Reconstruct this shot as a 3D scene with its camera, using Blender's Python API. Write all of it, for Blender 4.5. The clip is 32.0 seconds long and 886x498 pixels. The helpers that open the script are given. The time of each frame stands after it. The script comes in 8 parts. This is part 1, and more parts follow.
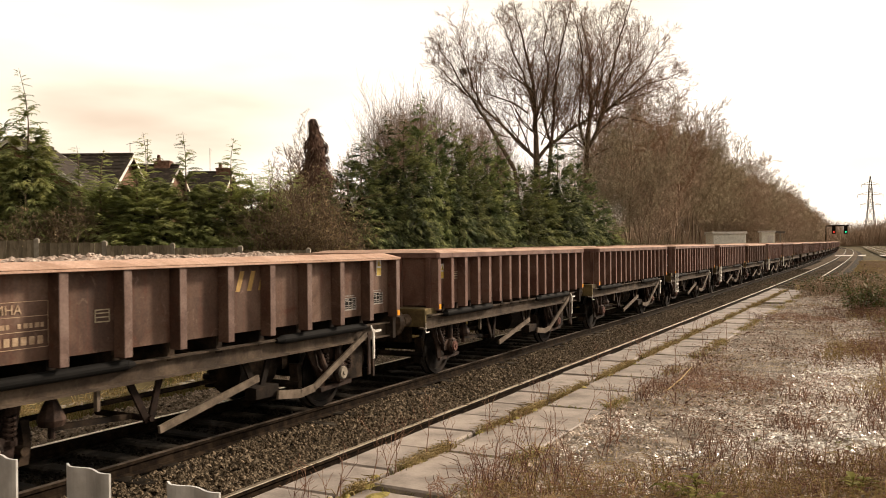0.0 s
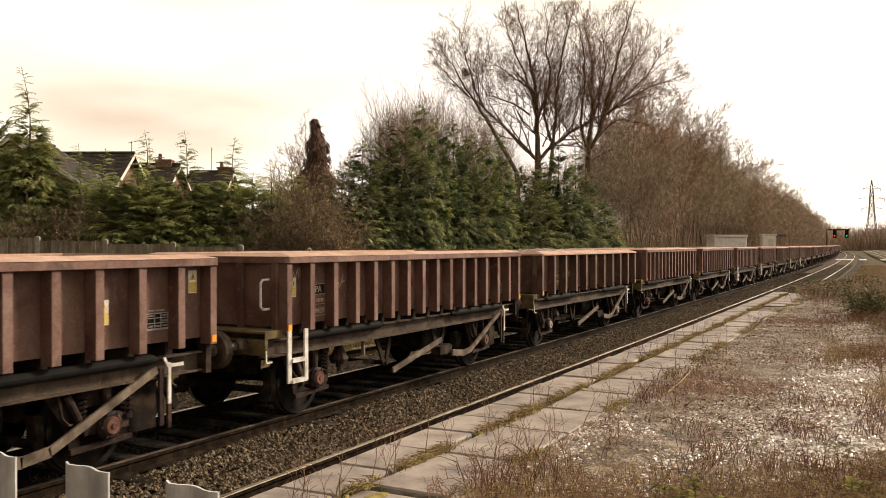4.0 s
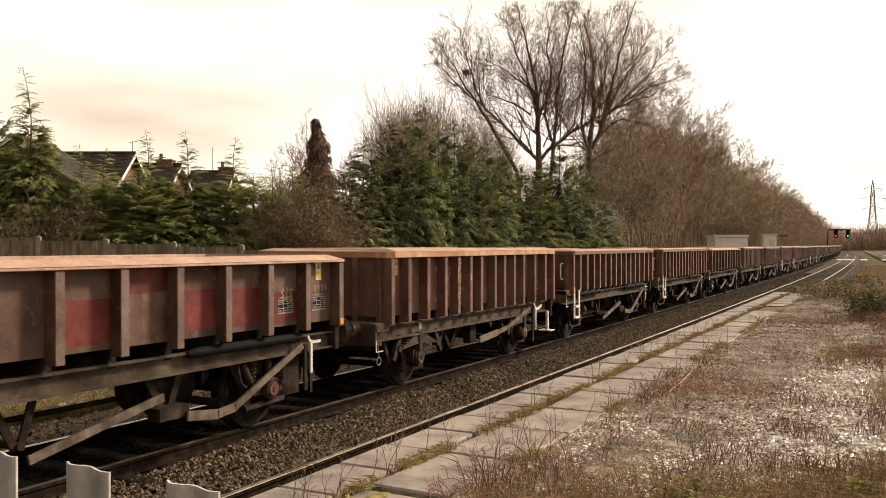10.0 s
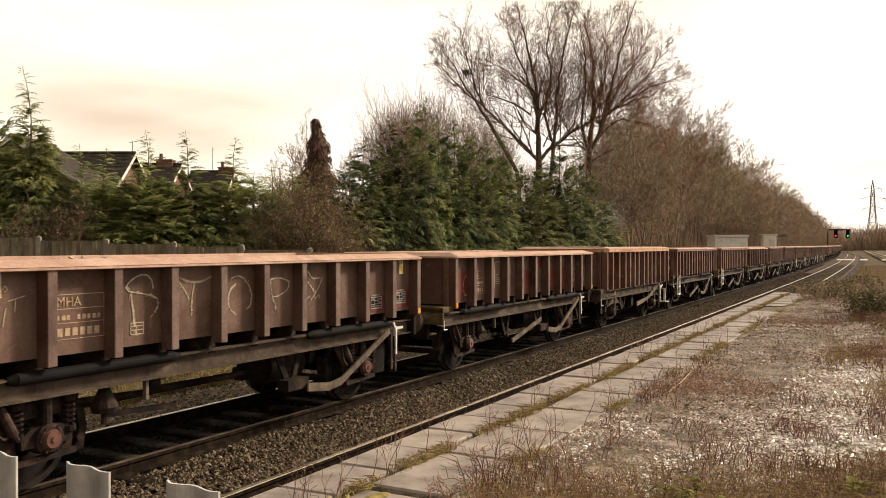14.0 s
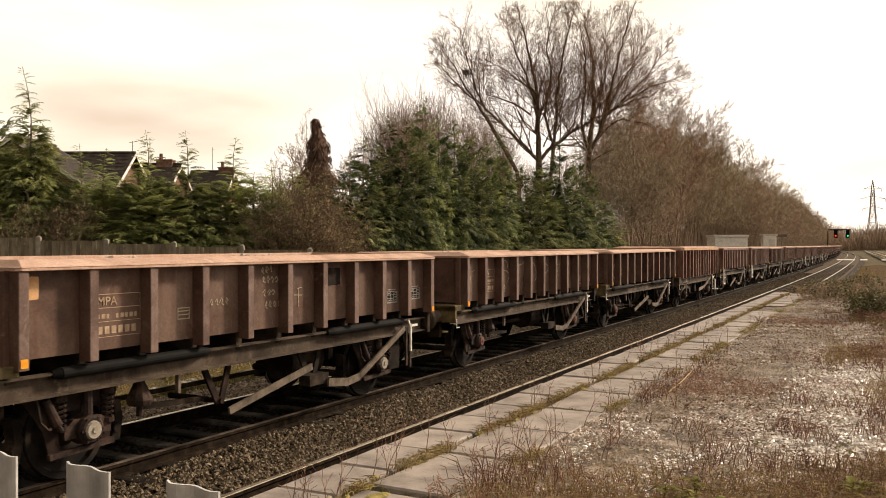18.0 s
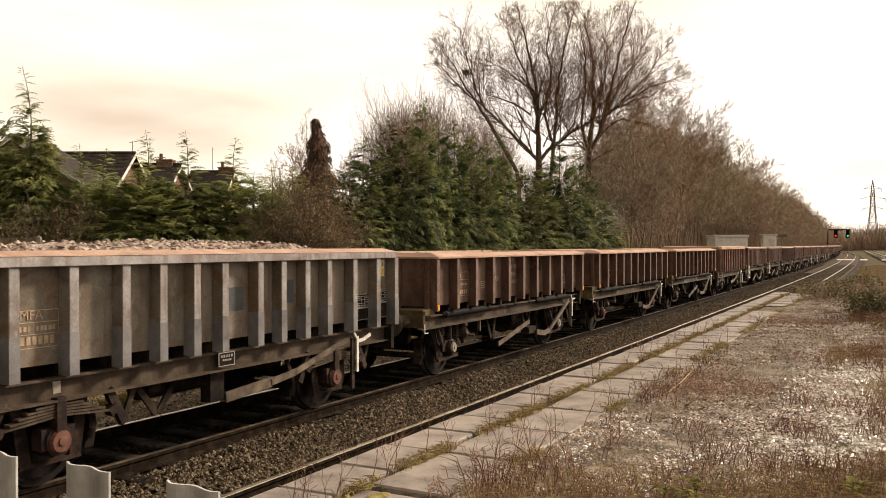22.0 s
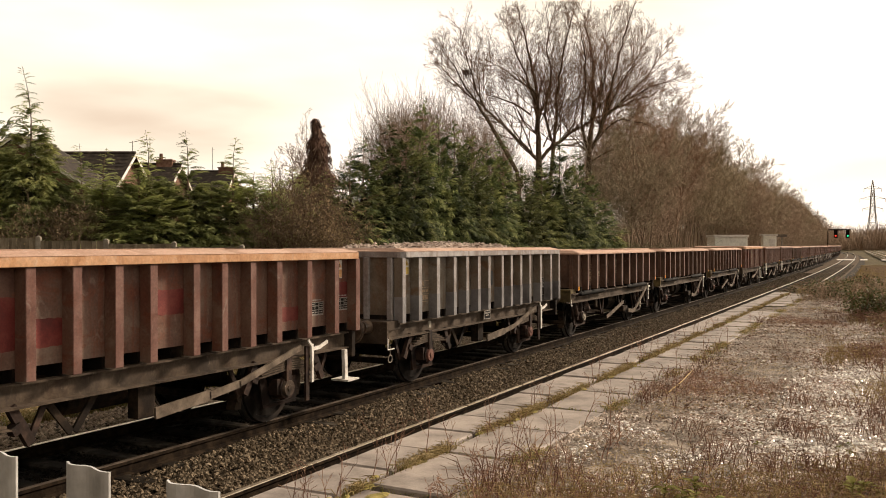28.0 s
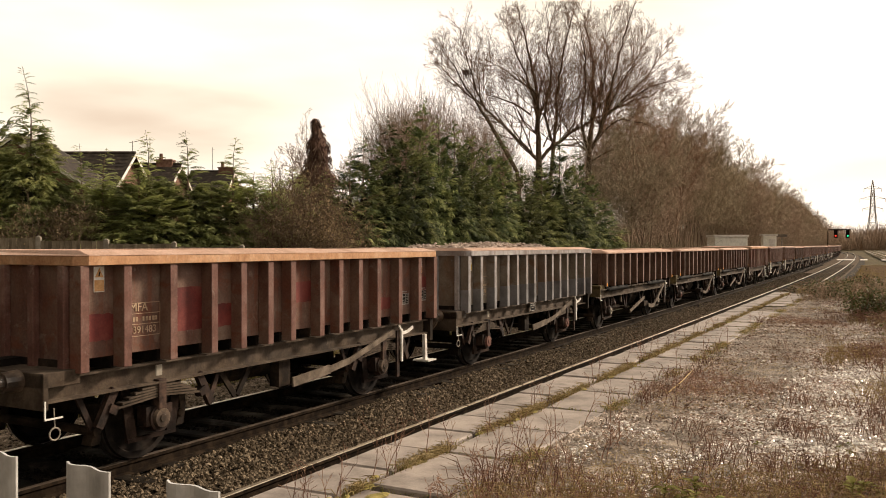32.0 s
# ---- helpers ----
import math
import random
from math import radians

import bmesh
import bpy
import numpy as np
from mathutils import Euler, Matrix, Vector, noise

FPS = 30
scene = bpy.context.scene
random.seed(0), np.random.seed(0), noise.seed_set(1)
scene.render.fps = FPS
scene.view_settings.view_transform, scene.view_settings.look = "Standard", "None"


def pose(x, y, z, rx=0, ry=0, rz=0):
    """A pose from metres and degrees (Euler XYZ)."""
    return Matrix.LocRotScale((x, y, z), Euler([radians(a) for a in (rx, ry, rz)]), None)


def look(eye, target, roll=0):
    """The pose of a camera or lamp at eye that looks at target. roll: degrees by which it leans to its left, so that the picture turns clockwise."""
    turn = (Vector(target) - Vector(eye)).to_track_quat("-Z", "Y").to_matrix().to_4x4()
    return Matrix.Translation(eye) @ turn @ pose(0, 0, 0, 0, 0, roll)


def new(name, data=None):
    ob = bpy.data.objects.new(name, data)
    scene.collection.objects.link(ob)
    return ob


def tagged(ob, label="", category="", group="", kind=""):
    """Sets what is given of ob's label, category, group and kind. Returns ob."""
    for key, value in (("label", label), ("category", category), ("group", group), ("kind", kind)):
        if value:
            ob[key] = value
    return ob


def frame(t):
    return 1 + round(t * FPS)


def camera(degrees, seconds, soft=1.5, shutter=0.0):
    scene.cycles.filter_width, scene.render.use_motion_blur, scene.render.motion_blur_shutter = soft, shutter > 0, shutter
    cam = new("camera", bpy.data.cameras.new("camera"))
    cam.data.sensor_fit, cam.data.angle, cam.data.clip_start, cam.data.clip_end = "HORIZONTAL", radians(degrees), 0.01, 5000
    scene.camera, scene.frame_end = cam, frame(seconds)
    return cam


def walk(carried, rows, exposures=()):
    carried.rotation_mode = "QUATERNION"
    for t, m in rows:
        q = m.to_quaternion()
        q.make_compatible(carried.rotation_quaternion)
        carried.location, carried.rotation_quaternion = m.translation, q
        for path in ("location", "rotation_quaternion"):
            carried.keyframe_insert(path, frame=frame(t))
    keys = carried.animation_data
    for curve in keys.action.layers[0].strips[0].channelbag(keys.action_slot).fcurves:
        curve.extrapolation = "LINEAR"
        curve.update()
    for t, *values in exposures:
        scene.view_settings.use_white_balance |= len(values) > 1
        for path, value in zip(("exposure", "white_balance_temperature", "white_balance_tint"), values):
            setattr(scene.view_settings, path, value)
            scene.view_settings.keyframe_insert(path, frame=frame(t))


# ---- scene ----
# The camera: on a tripod behind a palisade at the platform end, 2.3 m above the rails of the line.
cam = camera(54.785, 32.0, soft=0.95, shutter=0.15)


def view(yaw, pitch, roll):
    return pose(0, 0, 2.294, 89.738 + pitch, 0, 27.995 + yaw) @ pose(0, 0, 0, 0, 0, roll)


walk(cam, [(0.0, view(-.10, -.06, -.46)), (0.5, view(-.12, -.06, -.45)), (1.0, view(-.14, -.06, -.40)), (1.5, view(-.14, -.06, -.33)),
           (2.0, view(-.13, -.05, -.27)), (2.5, view(-.12, -.03, -.18)), (3.0, view(-.11, -.02, -.12)), (3.5, view(-.09, 0, -.05)),
           (5.5, view(0, 0, 0)), (14.0, view(0, 0, 0)), (23.0, view(0, 0, 0)), (32.0, view(0, 0, 0))],
     exposures=[(0.0, 0.29), (6.0, 0.27), (14.0, 0.25), (32.0, 0.21)])

# ---- sky and sun: low winter sun behind thin cloud ----
world = bpy.data.worlds.new("winter_sky")
scene.world = world
world.use_nodes = True
SUN_AZ, SUN_EL = radians(31), radians(29)      # azimuth from +y towards +x


def sky_nodes():
    nt = world.node_tree
    nt.nodes.clear()
    N, Lk = nt.nodes.new, nt.links.new
    out, bg = N("ShaderNodeOutputWorld"), N("ShaderNodeBackground")
    sky = N("ShaderNodeTexSky")
    sky.sky_type, sky.sun_disc = 'NISHITA', False
    sky.sun_elevation, sky.sun_rotation = SUN_EL, SUN_AZ
    sky.dust_density, sky.air_density = 3.0, 1.0
    sc = N("ShaderNodeVectorMath"); sc.operation = 'SCALE'; sc.inputs[3].default_value = 0.10
    Lk(sky.outputs[0], sc.inputs[0])
    tc, mp = N("ShaderNodeTexCoord"), N("ShaderNodeMapping")
    mp.inputs["Scale"].default_value = (1.0, 1.0, 4.2)
    mp.inputs["Location"].default_value = (0.35, 0.2, 0.31)
    Lk(tc.outputs["Generated"], mp.inputs["Vector"])
    nz = N("ShaderNodeTexNoise")
    nz.inputs["Scale"].default_value, nz.inputs["Detail"].default_value = 2.1, 5.0
    nz.inputs["Roughness"].default_value = 0.42
    Lk(mp.outputs[0], nz.inputs["Vector"])
    rp = N("ShaderNodeValToRGB")
    e = rp.color_ramp.elements
    e[0].position, e[0].color = 0.30, (0.78, 0.57, 0.41, 1)
    e[1].position, e[1].color = 0.66, (1.36, 1.21, 1.06, 1)
    m = e.new(0.45); m.color = (1.10, 0.94, 0.73, 1)
    # the cloud thins towards the sun
    dot = N("ShaderNodeVectorMath"); dot.operation = 'DOT_PRODUCT'
    dot.inputs[1].default_value = (math.sin(SUN_AZ) * .13, math.cos(SUN_AZ) * .13, 0.0)
    Lk(tc.outputs["Generated"], dot.inputs[0])
    sm = N("ShaderNodeMath"); sm.operation = 'ADD'
    Lk(nz.outputs[0], sm.inputs[0]); Lk(dot.outputs["Value"], sm.inputs[1])
    Lk(sm.outputs[0], rp.inputs[0])
    add = N("ShaderNodeMix"); add.data_type, add.blend_type = 'RGBA', 'MIX'
    add.inputs["Factor"].default_value = 0.88
    Lk(sc.outputs[0], add.inputs["A"]); Lk(rp.outputs[0], add.inputs["B"])
    # thicker, darker cloud on the side of the sky away from the sun
    away = N("ShaderNodeVectorMath"); away.operation = 'DOT_PRODUCT'
    away.inputs[1].default_value = (math.sin(SUN_AZ), math.cos(SUN_AZ), 0.0)
    Lk(tc.outputs["Generated"], away.inputs[0])
    dim = N("ShaderNodeMapRange"); dim.interpolation_type = 'SMOOTHSTEP'
    for key, val in (("From Min", -.95), ("From Max", .0), ("To Min", .15), ("To Max", 1.0)):
        dim.inputs[key].default_value = val
    Lk(away.outputs["Value"], dim.inputs["Value"])
    Lk(add.outputs["Result"], bg.inputs["Color"])
    # and darker overhead than near the horizon
    xyz, zen, both = N("ShaderNodeSeparateXYZ"), N("ShaderNodeMapRange"), N("ShaderNodeMath")
    zen.interpolation_type, both.operation = 'SMOOTHSTEP', 'MULTIPLY'
    for key, val in (("From Min", .30), ("From Max", .95), ("To Min", 1.0), ("To Max", .50)):
        zen.inputs[key].default_value = val
    Lk(tc.outputs["Generated"], xyz.inputs[0]); Lk(xyz.outputs["Z"], zen.inputs["Value"])
    Lk(dim.outputs["Result"], both.inputs[0]); Lk(zen.outputs["Result"], both.inputs[1])
    Lk(both.outputs[0], bg.inputs["Strength"])
    Lk(bg.outputs[0], out.inputs[0])


sky_nodes()
sun_data = bpy.data.lights.new("sun", 'SUN')
sun_data.energy, sun_data.angle, sun_data.color = 4.4, radians(8), (1.0, 0.81, 0.62)
sun = new("sun", sun_data)
_sd = Vector((math.sin(SUN_AZ) * math.cos(SUN_EL), math.cos(SUN_AZ) * math.cos(SUN_EL), math.sin(SUN_EL)))
sun.matrix_basis = look(_sd * 50, (0, 0, 0))

# ---- materials ----


def mat(name, cols, scale=8.0, rough=0.8, metal=0.0, bump=0.3, fine=60.0, streak=0.0, jitter=0.25, spec=0.3, bdist=0.01, trans=0.0, pos=(0.36, 0.50, 0.65)):
    """Node material: three tones by coarse noise, a finer grain over them, bump, and a lighter or darker tone per object."""
    m = bpy.data.materials.new(name)
    m.use_nodes = True
    nt = m.node_tree
    N, Lk = nt.nodes.new, nt.links.new
    bs = nt.nodes["Principled BSDF"]
    tc, oi, geo = N("ShaderNodeTexCoord"), N("ShaderNodeObjectInfo"), N("ShaderNodeNewGeometry")
    off = N("ShaderNodeVectorMath"); off.operation = 'MULTIPLY_ADD'
    off.inputs[1].default_value = (1, 1, 1 - 0.85 * streak)
    Lk(tc.outputs["Object"], off.inputs[0])
    rnd = N("ShaderNodeVectorMath"); rnd.operation = 'SCALE'
    rnd.inputs[0].default_value = (37.0, 19.0, 53.0)
    Lk(oi.outputs["Random"], rnd.inputs[3]); Lk(rnd.outputs[0], off.inputs[2])
    n1 = N("ShaderNodeTexNoise"); n1.inputs["Scale"].default_value = scale; n1.inputs["Detail"].default_value = 6
    n1.inputs["Roughness"].default_value = 0.62
    n2 = N("ShaderNodeTexNoise"); n2.inputs["Scale"].default_value = fine; n2.inputs["Detail"].default_value = 3
    even = N("ShaderNodeVectorMath"); even.operation = 'ADD'
    Lk(tc.outputs["Object"], even.inputs[0]); Lk(rnd.outputs[0], even.inputs[1])
    Lk(off.outputs[0], n1.inputs["Vector"]); Lk(even.outputs[0], n2.inputs["Vector"])
    rp = N("ShaderNodeValToRGB")
    e = rp.color_ramp.elements
    e[0].position, e[0].color = pos[0], (*cols[0], 1)
    e[1].position, e[1].color = pos[2], (*cols[-1], 1)
    if len(cols) > 2:
        k = e.new(pos[1]); k.color = (*cols[1], 1)
    Lk(n1.outputs[0], rp.inputs[0])
    g = N("ShaderNodeMapRange")
    g.inputs["From Min"].default_value, g.inputs["From Max"].default_value = 0.25, 0.75
    g.inputs["To Min"].default_value, g.inputs["To Max"].default_value = 0.85, 1.15
    Lk(n2.outputs[0], g.inputs["Value"])
    isl = N("ShaderNodeMath"); isl.operation = 'ADD'
    Lk(oi.outputs["Random"], isl.inputs[0]); Lk(geo.outputs["Random Per Island"], isl.inputs[1])
    jr = N("ShaderNodeMapRange"); jr.inputs["From Max"].default_value = 2.0
    jr.inputs["To Min"].default_value, jr.inputs["To Max"].default_value = 1 - jitter, 1 + jitter
    Lk(isl.outputs[0], jr.inputs["Value"])
    pr = N("ShaderNodeMath"); pr.operation = 'MULTIPLY'
    Lk(g.outputs[0], pr.inputs[0]); Lk(jr.outputs[0], pr.inputs[1])
    mul = N("ShaderNodeVectorMath"); mul.operation = 'SCALE'
    Lk(rp.outputs[0], mul.inputs[0]); Lk(pr.outputs[0], mul.inputs[3])
    Lk(mul.outputs[0], bs.inputs["Base Color"])
    rr = N("ShaderNodeMapRange")
    rr.inputs["To Min"].default_value, rr.inputs["To Max"].default_value = max(0.05, rough - 0.15), min(1, rough + 0.12)
    Lk(n1.outputs[0], rr.inputs["Value"]); Lk(rr.outputs[0], bs.inputs["Roughness"])
    bs.inputs["Metallic"].default_value = metal
    bs.inputs["Specular IOR Level"].default_value = spec
    if bump:
        bp = N("ShaderNodeBump"); bp.inputs["Strength"].default_value = bump; bp.inputs["Distance"].default_value = bdist
        Lk(n2.outputs[0], bp.inputs["Height"]); Lk(bp.outputs[0], bs.inputs["Normal"])
    if trans:
        # thin leaves let part of the light through
        tl, mx = N("ShaderNodeBsdfTranslucent"), N("ShaderNodeMixShader")
        mx.inputs[0].default_value = trans
        Lk(mul.outputs[0], tl.inputs["Color"])
        Lk(bs.outputs[0], mx.inputs[1]); Lk(tl.outputs[0], mx.inputs[2])
        Lk(mx.outputs[0], nt.nodes["Material Output"].inputs["Surface"])
    return m


def steel_paint(name, cols, rust, streaks=.35, blotch=.9, spots=.56, rough=.66, dust=(.20, .155, .126)):
    """Weathered wagon paint: cloudy fading, runs down the plate, rust blooms and pale scuffs."""
    m = bpy.data.materials.new(name)
    m.use_nodes = True
    nt = m.node_tree
    N, Lk = nt.nodes.new, nt.links.new
    bs = nt.nodes["Principled BSDF"]
    tc, oi = N("ShaderNodeTexCoord"), N("ShaderNodeObjectInfo")
    rnd = N("ShaderNodeVectorMath"); rnd.operation = 'SCALE'
    rnd.inputs[0].default_value = (31.0, 47.0, 23.0)
    Lk(oi.outputs["Random"], rnd.inputs[3])

    def noise_at(stretch, scale, detail, roughness, twist=0.0):
        mp, ad, nz = N("ShaderNodeVectorMath"), N("ShaderNodeVectorMath"), N("ShaderNodeTexNoise")
        mp.operation, ad.operation = 'MULTIPLY', 'ADD'
        mp.inputs[1].default_value = stretch
        Lk(tc.outputs["Object"], mp.inputs[0])
        Lk(mp.outputs[0], ad.inputs[0]); Lk(rnd.outputs[0], ad.inputs[1])
        Lk(ad.outputs[0], nz.inputs["Vector"])
        for key, val in (("Scale", scale), ("Detail", detail), ("Roughness", roughness), ("Distortion", twist)):
            nz.inputs[key].default_value = val
        return nz.outputs[0]

    def span(val, a, b, lo, hi):
        mr = N("ShaderNodeMapRange"); mr.interpolation_type = 'SMOOTHSTEP'
        for key, v in (("From Min", a), ("From Max", b), ("To Min", lo), ("To Max", hi)):
            mr.inputs[key].default_value = v
        Lk(val, mr.inputs["Value"])
        return mr.outputs["Result"]

    def blend(fac, a, b):
        mx = N("ShaderNodeMix"); mx.data_type = 'RGBA'
        Lk(fac, mx.inputs["Factor"])
        Lk(a, mx.inputs["A"])
        mx.inputs["B"].default_value = (*b, 1)
        return mx.outputs["Result"]
    rp = N("ShaderNodeValToRGB")
    e = rp.color_ramp.elements
    e[0].position, e[0].color = .34, (*cols[0], 1)
    e[1].position, e[1].color = .66, (*cols[2], 1)
    k = e.new(.50); k.color = (*cols[1], 1)
    Lk(noise_at((1, 1, .8), blotch * 1.3, 6, .62, .8), rp.inputs[0])
    runs = noise_at((1, 9, .55), 1.3, 5, .6)
    bloom = noise_at((1, 1, 1.6), 2.6, 8, .68, .5)
    scuff = noise_at((1, 2.2, 1.2), 3.4, 9, .72, 1.2)
    fine = noise_at((1, 1, 1), 38, 4, .6)
    col = blend(span(runs, .50, .68, 0, streaks), rp.outputs[0], rust)
    col = blend(span(bloom, spots, spots + .16, 0, .7), col, rust)
    col = blend(span(scuff, .55, .70, 0, .7), col, dust)
    sc = N("ShaderNodeVectorMath"); sc.operation = 'SCALE'
    Lk(col, sc.inputs[0]); Lk(span(fine, .25, .75, .84, 1.16), sc.inputs[3])
    Lk(sc.outputs[0], bs.inputs["Base Color"])
    Lk(span(bloom, .3, .7, rough - .10, rough + .16), bs.inputs["Roughness"])
    bs.inputs["Specular IOR Level"].default_value = .28
    bp = N("ShaderNodeBump"); bp.inputs["Strength"].default_value = .22; bp.inputs["Distance"].default_value = .008
    Lk(bloom, bp.inputs["Height"]); Lk(bp.outputs[0], bs.inputs["Normal"])
    return m


def glow(name, col, strength):
    m = bpy.data.materials.new(name)
    m.use_nodes = True
    bs = m.node_tree.nodes["Principled BSDF"]
    bs.inputs["Base Color"].default_value = (*col, 1)
    bs.inputs["Emission Color"].default_value = (*col, 1)
    bs.inputs["Emission Strength"].default_value = strength
    return m


